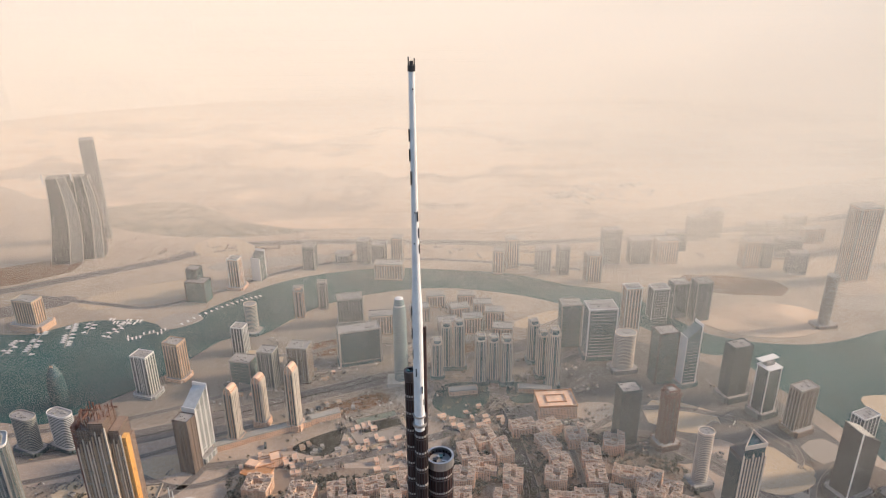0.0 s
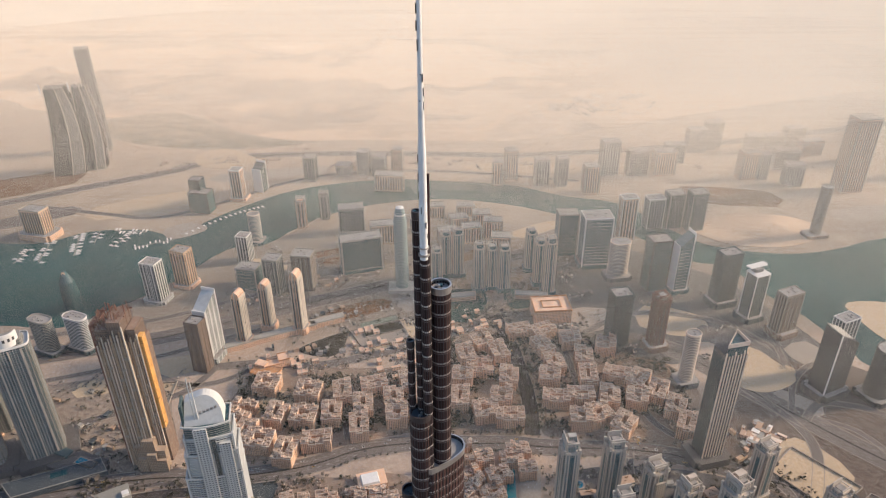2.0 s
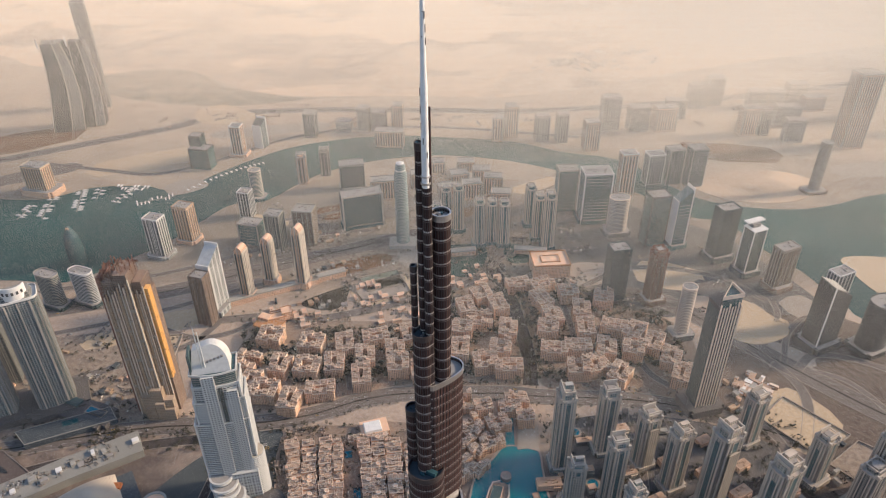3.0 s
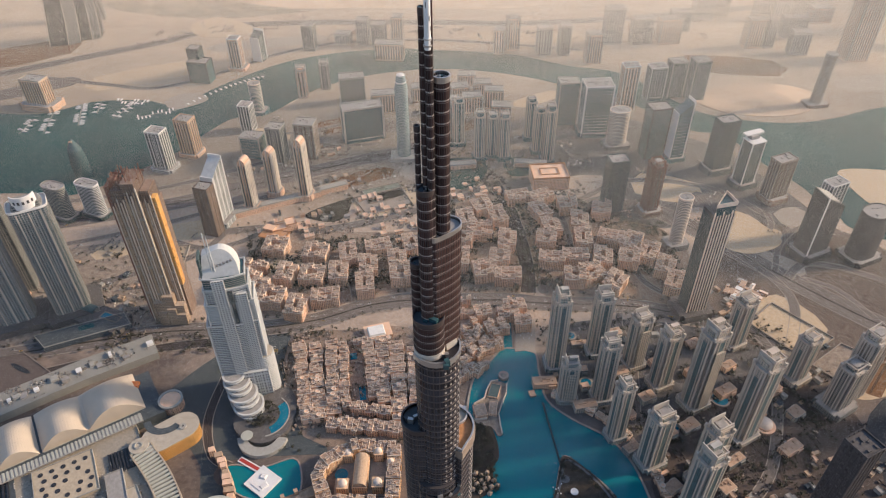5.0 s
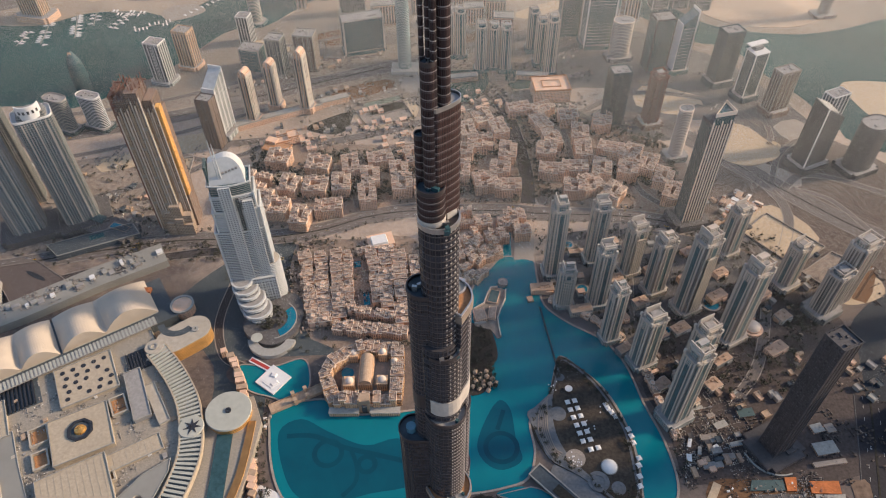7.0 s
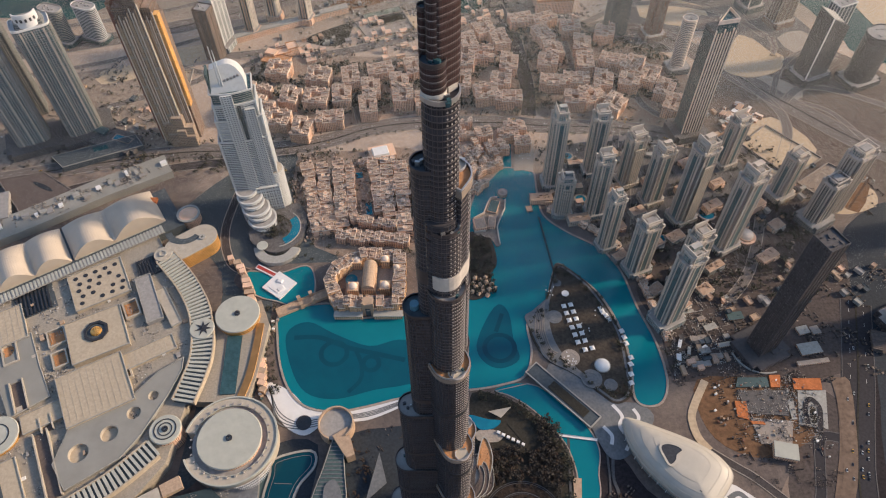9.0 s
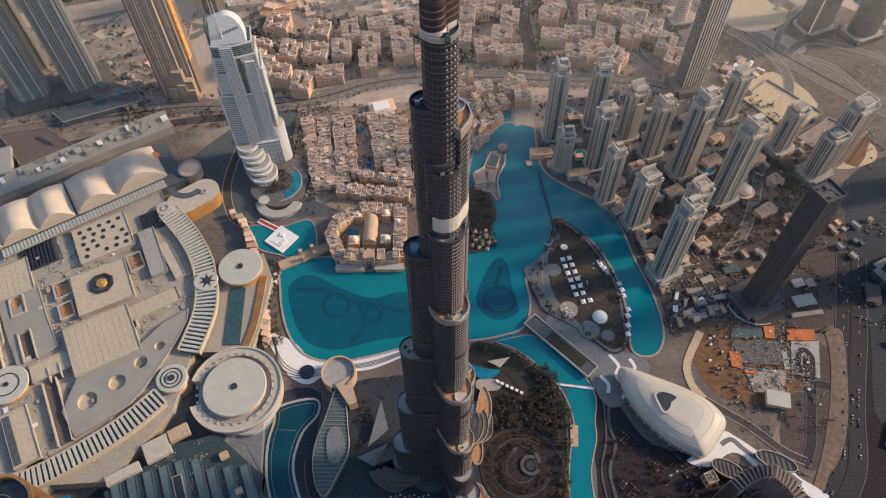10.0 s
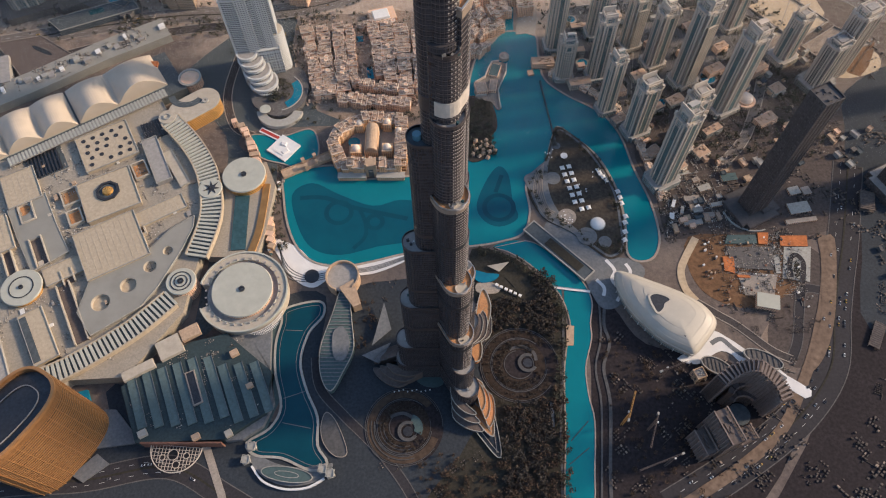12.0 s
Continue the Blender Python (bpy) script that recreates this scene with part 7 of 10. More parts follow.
o = disc(-338, 366, 17, 26, "sandstone_fac", "disc_roof", "small round hall with a star on its roof", 1.5)
star = Geo()
star.prism([((12 if i % 2 == 0 else 4.5) * math.cos(math.pi * i / 7) - 336, (12 if i % 2 == 0 else 4.5) * math.sin(math.pi * i / 7) + 366) for i in range(14)], 27.3, 28.2)
part("roof_star", star, "dark_metal", o, "dark seven-pointed star")
disc(-353, 220, 20, 25, "sandstone_fac", "disc_roof", "small round hall with dark roof rings", 4, (9, 14))
disc(-561, 212, 27, 25, gold_wall, "disc_roof", "round hall with a dark roof ring", 3, (16,))
disc(-700, 150, 24, 25, gold_wall, "disc_roof", "round hall with a dark roof ring", 3, (15,))
f = part("rounded_hall", Geo().prism([(-388 + a * math.cos(radians(38)) - b * math.sin(radians(38)), 520 + a * math.sin(radians(38)) + b * math.cos(radians(38))) for a, b in stadium(80, 44, 12)], -0.5, 24), gold_wall, mall)
part("rounded_roof", Geo().prism([(-388 + a * math.cos(radians(38)) - b * math.sin(radians(38)), 520 + a * math.sin(radians(38)) + b * math.cos(radians(38))) for a, b in stadium(82, 46, 12)], 24, 25.6), "cream_roof", f)
part("roof_crescent", Geo().ring(-402, 545, 20, 30, 25.6, 26.2, 24, 200, 330), "dark_roof", f)
part("hub", Geo().ring(-372, 528, 2, 5, 25.5, 28, 20), "concrete", f)
part("round_tower", Geo().cyl(-424, 496, 13, -0.5, 27, 28), "cream_roof", f)
part("hub", Geo().ring(-424, 496, 4, 6, 27, 28.6, 20), "concrete", f)
part("side_rotunda", Geo().cyl(-409, 584, 17, -0.5, 16, 30), "sandstone_fac", mall)
part("side_rotunda_rim", Geo().ring(-409, 584, 15, 18, 15, 18, 30), "concrete", mall)
part("tent", Geo().box(-471, 612, 12, 10, -0.5, 19), "orange", mall, "orange awning")
# waterfront shops stepping down to the lake
for i in range(26):
    t = i / 26
    x, y = -352 + 100 * min(1, t * 1.3), 500 - 225 * t
    x = -342 + 84 * t ** 0.6
    part("shop", Geo().box(x + 14, y, rng.uniform(8, 15), 8, -0.5, rng.uniform(7, 14), 20 - 40 * t), ("sandstone_fac", "sandstone", "tan_fac")[i % 3], mall)
part("gold_arcade", Geo().strip(smooth([(-262, 380), (-262, 340), (-264, 300), (-270, 268)], 5, False), 10, -0.5, 17), gold_wall, mall, "golden lit arcade wall")
for x, y, w, d in ((-446, 402, 17, 26), (-536, 356, 20, 24), (-520, 322, 16, 22), (-426, 300, 12, 16), (-590, 330, 16, 30)):
    o = part("sunken_court", Geo().box(x, y, w, d, 18.6, 19.3, 29), "terracotta", mall, "reddish sunken roof court")
    c, s = math.cos(radians(29)), math.sin(radians(29))
    part("court_rim", Geo().band([(x + a * c - b * s, y + a * s + b * c) for a, b in rect(w, d)], 2.2, 18.6, 24.5), "cream_roof", o)
part("glazed_gallery", Geo().box(-291, 316, 20, 88, 14.8, 17, 4), "teal_glass", mall, "dark glass gallery roof")

# parking deck with ribs
deck = thing("parking_deck", "grey-blue parking deck with raised ribs and a central slot", "parking deck", pose(0, 0, 0))
part("deck", Geo().prism([(-404, 80), (-330, 138), (-285, 150), (-222, 100), (-222, 48), (-268, 16), (-372, 12)], -0.5, 17), "deck_lane", deck)
part("deck_terrace", Geo().prism([(-285, 150), (-262, 156), (-232, 172), (-229, 140), (-226, 104), (-216, 62), (-226, 34), (-248, 18), (-268, 16), (-222, 48), (-222, 100)], -0.5, 9), "plaza_grey", deck)
for i in range(9):
    x = -380 + 18.6 * i
    part("rib", Geo().box(x, 60 + 4 * i - (i > 5) * 12, 11.0, 88 - 5 * abs(i - 4), 17, 18.6, 24), "deck_rib", deck)
    part("rib_edge", Geo().box(x + 5.2, 62.3 + 4 * i - (i > 5) * 12, 0.5, 88 - 5 * abs(i - 4), 19.0, 19.6, 24), "plaza_grey", deck)
part("slot", Geo().box(-313, 78, 9, 42, 17, 20.2, 24), "dark_metal", deck)
part("slot_rim", Geo().band([(-313 + a * math.cos(radians(24)) - b2 * math.sin(radians(24)), 78 + a * math.sin(radians(24)) + b2 * math.cos(radians(24))) for a, b2 in rect(9, 42)], 1.4, 17, 21), "step_stone", deck)
for x, y, w, d2, m in ((-352, 130, 30, 26, "cream_roof"), (-330, 150, 24, 16, "sandstone"), (-385, 100, 40, 12, "cream_roof"), (-270, 122, 10, 8, "sandstone"), (-300, 18, 9, 7, "sandstone"), (-262, 22, 8, 8, "cream_roof"), (-245, 80, 8, 6, "sandstone"), (-364, 22, 10, 8, "concrete")):
    part("stair_hut", Geo().box(x, y, w, d2, 16.8, 23, 30), m, deck)
part("front_wall", Geo().box(-318, 12, 96, 2, -0.5, 18), "rust", deck, "thin brown front parapet")
o = thing("lattice_canopy", "pale lattice half-disc canopy with round holes over the car drop-off", "canopy", pose(-325, 10, 0, 0, 0, -4))
holes = ((-2, -10, 6.5), (4, -21, 4.5), (14, -10, 4.0), (-14, -14, 3.5))
g = Geo()
for a in range(-28, 29, 4):
    n = int(math.sqrt(max(0, 31 * 31 - a * a)) // 4)
    for q in range(n):
        if all(math.hypot(a - hx, -4 * q - 2 - hy) > r for hx, hy, r in holes):
            g.box(a, -4 * q - 2, 0.5, 4.0, 8, 8.7)
for a in range(0, 29, 4):
    n = int(math.sqrt(31 * 31 - a * a) // 4)
    for q in range(-n, n):
        if all(math.hypot(4 * q + 2 - hx, -a - hy) > r for hx, hy, r in holes):
            g.box(4 * q + 2, -a, 4.0, 0.5, 8.1, 8.6)
tagged(part("lattice", g, "tower_trim", o), kind="stuff")
for hx, hy, r in holes:
    part("hole_rim", Geo().ring(hx, hy, r - 0.7, r, 7.9, 9.0, 20), "tower_trim", o)
part("rim", Geo().ring(0, 0, 30, 31, 7.6, 9.2, 30, 180, 360), "tower_trim", o)
for a in (200, 240, 300, 340):
    part("post", Geo().cyl(24 * math.cos(radians(a)), 24 * math.sin(radians(a)), 0.6, -0.3, 8.2, 10), "concrete", o)
# low roofs between the mall, the deck and the hotel
o = solid("disc_hall", Geo().cyl(-487, 100, 20, -0.5, 18, 36), "cream_roof", "low round hall with a pale disc roof beside the hotel", "building")
part("disc_roof", Geo().cyl(-487, 100, 19, 18, 19, 36), "disc_roof", o)
solid("pool", Geo().prism([(-474, 74), (-451, 81), (-444, 67), (-460, 60)], -0.3, 5.0), "pool", "small turquoise rooftop pool beside the hotel", "pool", "tower pools")
solid("hotel_terrace_deck", Geo().prism([(-410, 56), (-370, 16), (-423, 9), (-440, 36), (-424, 56)], -0.3, 4.0), "plaza_grey", "grey terrace deck between the hotel and the parking deck", "terrace")
solid("hotel_terrace_deck", Geo().prism([(-445, -22), (-421, 3), (-404, -9), (-430, -30)], -0.3, 3.0), "plaza_grey", "small grey forecourt roof below the hotel", "terrace")

# the oval golden hotel
o = thing("oval_hotel", "oval golden-brown hotel wrapped in horizontal louvres", "hotel", pose(-460, 10, 0, 0, 0, 57))
plan = [(math.copysign(abs(math.cos(a)) ** 0.7, math.cos(a)) * 56, math.copysign(abs(math.sin(a)) ** 0.7, math.sin(a)) * 32) for a in [2 * math.pi * (i + 0.5) / 56 for i in range(56)]]
part("shaft", Geo().prism(plan, -0.5, 128), "gold_fac", o)
for i in range(0, 56, 2):
    part("rib", Geo().box(plan[i][0] * 1.012, plan[i][1] * 1.015, 0.7, 0.7, -0.5, 134), "gold_louvre", o)
for i in range(30):
    part("louvre_band", Geo().band(plan, 0.55, 4 + 4.0 * i, 5.5 + 4.0 * i), "gold_louvre", o)
for i in range(5):
    part("crown_rail", Geo().band(plan, 1.0, 124 + 2.4 * i, 124.8 + 2.4 * i), "gold_louvre", o)
part("crown", Geo().band([(a * .95, b * .93) for a, b in plan], 3.4, 133, 138), "gold_louvre", o)
part("roof_deck", Geo().prism([(a * .94, b * .9) for a, b in plan], 127, 131), "dark_metal", o)
part("roof_ridge", Geo().band([(a * .66, b * .55) for a, b in plan], 0.8, 131, 132.5), "grey_roof", o)
for i in range(14):
    a = plan[i * 4]
    part("crown_post", Geo().box(a[0] * .98, a[1] * .97, 0.8, 0.8, 127, 134), "gold_louvre", o)
# ---- parks, island and opera ----
land("park", [(30, 280), (80, 270), (118, 238), (146, 196), (150, 150), (138, 110), (136, 60), (136, -70), (-30, -70), (10, 0), (40, 60), (44, 150), (30, 220)], -0.3, 0.35, "lawn", "dark planted park beside the tower", "park")
land("plaza", [(-140, 210), (-60, 235), (20, 250), (40, 200), (50, 60), (-20, -40), (-100, 20), (-150, 70)], -0.3, 0.3, "shade_black_paving", "stone forecourt round the tower foot, coloured dark for shade", "plaza")
land("promenade", [(-252, 300), (-236, 270), (-212, 236), (-184, 222), (-160, 238), (-130, 240), (-100, 244), (-58, 264), (-56, 276), (-106, 262), (-144, 254), (-183, 259), (-212, 285)], -0.3, 0.8, "pale_paving", "white curving lakeside promenade", "promenade")
# site ground darkened by colour where shade lies
land("yard", [(180, 140), (182, 40), (190, -70), (330, -70), (420, 30), (430, 70), (340, 120), (250, 140), (215, 190), (195, 200)], -0.3, 0.2, "umber", "building-site ground with shade painted in as dark umber", "building site")
land("quarter", [(300, 300), (294, 380), (275, 450), (320, 560), (480, 640), (600, 560), (580, 420), (540, 310), (330, 296)], -0.3, 0.2, "street_umber", "dark streets between the lakeside towers", "street")
land("quarter", [(-440, 560), (-420, 620), (-345, 705), (-262, 735), (-256, 660), (-205, 545), (-176, 520), (-170, 500), (-206, 498), (-300, 490), (-318, 462), (-275, 430), (-255, 420), (-262, 250), (-330, 150), (-330, 300), (-340, 480)], -0.3, 0.2, "cool_paving", "dark grey hotel drive and promenade paving", "street")
land("quarter", [(160, 570), (170, 720), (260, 760), (420, 740), (520, 680), (470, 640), (320, 560), (260, 480), (235, 530)], -0.3, 0.25, "dark_paving", "streets and gardens between the lakeside towers", "street")
land("quarter", [(580, 440), (620, 560), (760, 620), (900, 480), (700, 200), (540, 160), (570, 300)], -0.3, 0.16, "shade_black_paving", "dark open ground beyond the road", "street")
land("quarter", [(470, 700), (450, 860), (540, 1010), (760, 1010), (900, 800), (860, 600), (640, 600), (560, 690)], -0.3, 0.1, "brown_yard", "dusty brown ground beside the bay highway", "street")
land("quarter", [(-900, -120), (-880, 20), (-520, -10), (-420, 10), (-260, 10), (-150, -20), (-60, -120)], -0.3, 0.16, "shade_black_paving", "forecourt below the hotel with shade painted into its colour", "street")
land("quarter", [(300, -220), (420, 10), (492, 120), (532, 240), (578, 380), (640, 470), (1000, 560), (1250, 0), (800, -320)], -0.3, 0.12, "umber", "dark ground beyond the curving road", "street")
land("quarter", [(-420, 90), (-400, 10), (-440, -60), (-250, -90), (-110, -70), (-130, 60), (-168, 110), (-166, 210), (-232, 200), (-228, 100), (-212, 40)], -0.3, 0.11, "shade_black_paving", "paving round the winding pond, coloured dark for shade", "street")
o = solid("road_deck", Geo().prism([(-749, 671), (-675, 687), (-609, 641), (-681, 590)], -0.3, 8.6), "shade_brown", "dark brown car-park deck with an oval opening beside the mall", "deck")
part("deck_rim", Geo().band([(-747, 670), (-676, 685), (-612, 641), (-681, 593)], 0.8, 8.4, 9.6), "slim_trim", o)
# solid plate, coloured dark like the shade inside an opening
part("deck_opening", Geo().prism([(-667 + 19 * math.cos(q * math.pi / 10) - 5 * math.sin(q * math.pi / 10), 653 - 12 * math.cos(q * math.pi / 10) * 0.7 + 7 * math.sin(q * math.pi / 10)) for q in range(20)], 8.5, 9.0), "shade_black_paving", o, "dark plate standing in for an oval opening")
o = solid("pool_deck", Geo().prism([(-676, 722), (-546, 775), (-525, 748), (-648, 694)], -0.3, 10.0), "dark_roof", "dark grey-green podium deck between the boulevard and the towers", "deck")
part("deck_rim", Geo().band([(-675, 721), (-547, 774), (-527, 748), (-648, 696)], 0.8, 9.8, 11.0), "concrete", o)
part("deck_court", Geo().prism([(-612, 742), (-590, 751), (-584, 741), (-606, 732)], 10.0, 10.5), "deep_teal", o, "dark teal sunken court")
solid("pool", Geo().prism(smooth([(-612, 778), (-596, 790), (-580, 786), (-590, 776), (-602, 772)], 4), 0.3, 1.4), "pool", "curving turquoise pool beside the grid tower", "pool", "tower pools")
land("quarter", [(-170, 60), (-120, 60), (-60, 0), (-20, -60), (-60, -140), (-240, -140), (-200, -20)], -0.3, 0.19, "shade_black_paving", "paving of the lower forecourt, coloured dark for shade", "street")
o = solid("pond_terrace", Geo().prism(smooth([(-157, 35), (-152, 52), (-138, 38), (-124, 4), (-137, 0), (-152, 15)], 4), -0.3, 1.6), "garden_path", "leaf-shaped grey terrace beside the pond", "terrace")
part("rim", Geo().band(smooth([(-157, 35), (-152, 52), (-138, 38), (-124, 4), (-137, 0), (-152, 15)], 4), 0.8, 1.4, 2.4), "step_stone", o)
land("deck_court", [(-262, 168), (-205, 172), (-196, 120), (-214, 60), (-232, 20), (-262, 30), (-240, 90)], -0.3, 0.24, "slate", "grey-green paving between the parking deck and the pond", "paving")
land("quarter", [(-258, 716), (-205, 528), (-60, 516), (-40, 540), (-46, 730), (-150, 740)], -0.3, 0.3, "town_paving", "ochre paving of the old-town lanes", "street")
land("quarter", [(-380, 790), (-340, 990), (-60, 1010), (10, 1090), (110, 1110), (135, 830), (-60, 835), (-230, 785)], -0.3, 0.12, "town_paving", "dusty lanes between the tan houses", "street")
land("quarter", [(165, 830), (160, 1100), (260, 1120), (440, 990), (440, 800), (300, 815)], -0.3, 0.12, "town_paving", "dusty lanes between the tan houses", "street")
land("quarter", [(-1000, 650), (-930, 880), (-560, 990), (-470, 880), (-440, 770), (-560, 735), (-720, 700)], -0.3, 0.14, "dusty_yard", "dusty yards between the western towers", "street")
# beds and rings of the two round gardens
for cx, cy, r0, sx, sy in ((86, 113, 50, 11, 2), (-57, 35, 48, 5, -6)):
    o = thing("round_garden", "round sunken garden of concentric paths and planting", "garden", pose(cx, cy, 0))
    part("ground", Geo().cyl(0, 0, r0, -0.2, 0.62, 48), "umber", o)
    for i, (a, b) in enumerate(((0.74, 0.92), (0.40, 0.66))):
        part("bed", Geo().ring(0, 0, r0 * a, r0 * b, 0.3, 1.0, 44, 40 - 70 * i, 340 - 40 * i), "rust_bed" if cx > 0 or i else "dark_earth", o, "ring-shaped bed of russet planting")
    for i, (a, b) in enumerate(((0.97, 0.99), (0.93, 0.945), (0.70, 0.72), (0.67, 0.68), (0.36, 0.38))):
        part("path", Geo().ring(0, 0, r0 * a, r0 * b, 0.3, 1.15, 48, 25 * i, 25 * i + 300), "garden_path", o)
    part("spiral_ramp", Geo().ring(sx, sy, 8.5, 12.5, 0.2, 2.6, 30, 60, 330), "garden_path", o)
    part("ramp_tail", Geo().strip(smooth([(sx + 11, sy + 3), (sx + 8, sy + 14), (sx - 6, sy + 22), (sx - 22, sy + 18)], 6, False), 4.0, 0.3, 1.3), "garden_path", o)
    part("well", Geo().cyl(sx, sy, 6, 0.4, 1.1, 24), "dark_metal", o)
    if cx < 0:
        part("fan", Geo().ring(sx + 1, sy + 4, 7, 17, 0.4, 1.5, 16, -30, 75), "slate", o, "pale teal fan-shaped canopy")
        for k in range(5):
            part("step_arc", Geo().ring(0, 0, r0 * (0.5 + 0.08 * k), r0 * (0.5 + 0.08 * k) + 0.9, 0.5, 1.35 + 0.1 * k, 24, 170, 290), "garden_path", o)
solid("oval_pad", Geo().prism([(-26 + 17 * math.cos(i * math.pi / 14) + 6 * math.sin(i * math.pi / 14), 95 + 10 * math.sin(i * math.pi / 14) - 6 * math.cos(i * math.pi / 14)) for i in range(28)], 0.1, 1.2), "slate", "blue-grey oval canopy on the forecourt", "canopy")
for k in range(9):
    solid("bollard", Geo().cyl(-70 + 5.5 * k, 78 + 1.2 * (k % 3), 0.9, 0.2, 1.6, 8), "pale_paving", "small pale bollard on the forecourt", "bollard", "forecourt bollards")
b = thing("pool_deck", "curved hotel pool with a pale terrace", "pool", pose(0, 0, 0))
part("water", Geo().prism(smooth([(25, 248), (50, 242), (66, 240), (56, 230), (38, 229)]), 0.3, 2.2), "pool", b)
part("terrace", Geo().prism(smooth([(36, 227), (56, 228), (68, 222), (60, 212), (36, 214)]), 0.3, 1.6), "paving", b)
part("shade", Geo().prism([(50, 252), (80, 258), (66, 243)], 4, 4.5), "cream_roof", b)
part("lawn_court", Geo().prism([(74, 236), (88, 250), (112, 226), (95, 208)], 0.3, 0.9), "lawn", b)
for i in range(6):
    part("cabana", Geo().box(62 + 6 * i, 224 - 3.2 * i, 4, 3.4, 0.4, 4, -25), "white", b)
for pts in ([(43, 214), (52, 190), (46, 160), (36, 148), (34, 180)], [(22, 150), (38, 140), (36, 116), (20, 120)], [(22, 92), (38, 86), (43, 64), (36, 56), (26, 68)]):
    o = solid("terrace_shell", Geo().prism(smooth(pts), -0.3, 9), "terracotta", "curling copper-coloured terrace roof at the tower foot", "terrace", "copper terraces")
    part("rim", Geo().band(smooth(pts), 1.2, 8.5, 10.4), "concrete", o)
for k, pts in enumerate(([(16, 74), (44, 72), (53, 44), (58, -2), (38, 18), (22, 44)], [(19, 84), (43, 78), (50, 50), (50, 22), (35, 36), (22, 58)])):
    o = solid("leaf_terrace", Geo().prism(smooth(pts), -0.3, 2.4 + 3 * k), ("shade_black_paving", "terracotta")[k], "pointed leaf-shaped terrace at the tower foot", "terrace", "leaf terraces")
    part("rim", Geo().band(smooth(pts), 1.0, 2.0 + 3 * k, 3.6 + 3 * k), "concrete", o)
    part("inner_leaf", Geo().band(offset(smooth(pts), -5), 0.8, 2.2 + 3 * k, 3.2 + 3 * k), "step_stone", o)
# leaf-shaped office hall with a round end
o = thing("leaf_hall", "leaf-shaped ribbed glass hall with a round sandstone end", "building", pose(0, 0, 0))
leaf = smooth([(-143, 214), (-153, 175), (-164, 130), (-160, 94), (-147, 76), (-134, 100), (-123, 130), (-127, 165), (-133, 200)], 5)
part("hall", Geo().prism(leaf, -0.5, 13), "slate", o)
part("rim", Geo().band(leaf, 0.8, 12, 14.6), "concrete", o)
for i in range(26):
    y = 84 + 4.9 * i
    xs = [p[0] for p in leaf if abs(p[1] - y) < 9]
    if len(xs) > 1:
        part("rib", Geo().box((min(xs) + max(xs)) / 2, y, max(xs) - min(xs) - 2, 1.2, 13, 13.8), "plaza_grey", o)
part("hub_roof", Geo().prism(smooth([(-150, 150), (-138, 160), (-128, 140), (-132, 116), (-146, 118)]), 13.5, 15), "plaza_grey", o)
part("rotunda", Geo().ring(-143, 231, 20.5, 22.5, -0.5, 20, 36, -50, 250), "sandstone", o)
part("rotunda_roof", Geo().cyl(-143, 231, 20.8, 12, 15, 36), "grey_roof", o)
part("wedge", Geo().prism([(-146, 214), (-128, 226), (-116, 190), (-126, 186)], -0.5, 18), "sandstone", o)
for pts in ([(-87, 196), (-100, 136), (-76, 158)], [(-112, 123), (-76, 140), (-90, 112)], [(-80, 120), (-60, 134), (-58, 110)]):
    solid("sail_canopy", Geo().prism(pts, 8, 9), "plaza_grey", "pointed sail-like canopy beside the tower", "canopy", "sail canopies")
for k in range(4):
    solid("paving_wave", Geo().strip(smooth([(-240 + 2 * k, 292 - 5 * k), (-222, 256 - 5 * k), (-196, 240 - 3 * k), (-170, 244 - 3 * k), (-146, 247 - 1.5 * k), (-104, 254 - 2 * k), (-62, 269 - 1.5 * k)], 6, False), 1.3, 0.5, 1.05), "plaza_grey", "dark wavy line in the white promenade", "paving", "promenade lines")
solid("sculpture_pool", Geo().cyl(-187, 239, 8, 0.5, 1.6, 30).ring(-187, 239, 8, 10, 0.5, 2.2, 30), "dark_metal", "round dark pool on the white promenade", "pool")

ISLAND = [(163, 493), (192, 471), (218, 434), (240, 374), (243, 316), (240, 277), (218, 263), (197, 278), (168, 306), (131, 331), (112, 384), (137, 420), (153, 466)]
land("island_park", ISLAND, -0.3, 1.7, "island_turf", "dark lawn island with paths and white tents", "island")
solid("island_path", Geo().band(offset(smooth(ISLAND), -6), 3.2, 1.2, 2.0), "plaza_grey", "grey path round the island lawn", "path", kind="structure")
land("island_terrace", [(108, 396), (120, 408), (137, 424), (146, 430), (142, 395), (146, 360), (160, 330), (186, 300), (196, 282), (168, 306), (131, 331), (122, 360)], 1.0, 2.1, "plaza_grey", "grey terrace along the island shore", "terrace")
for i in range(6):
    solid("shore_step", Geo().strip(smooth([(139 - 0.6 * i, 422 - 3.4 * i), (126 + 1.6 * i, 404 - 3.6 * i), (121 + 2.6 * i, 372), (127 + 2.6 * i, 346), (136 + 2.6 * i, 328 + 2 * i)], 6, False), 1.1, 1.5, 2.5 + 0.1 * i), "step_stone", "pale stone step along the island shore", "step", "shore steps")
land("plaza", [(150, 330), (190, 290), (220, 268), (250, 262), (262, 240), (226, 196), (200, 190), (186, 215), (176, 240), (130, 300)], 0.4, 1.0, "plaza_grey", "curving stone plaza in front of the opera", "plaza")
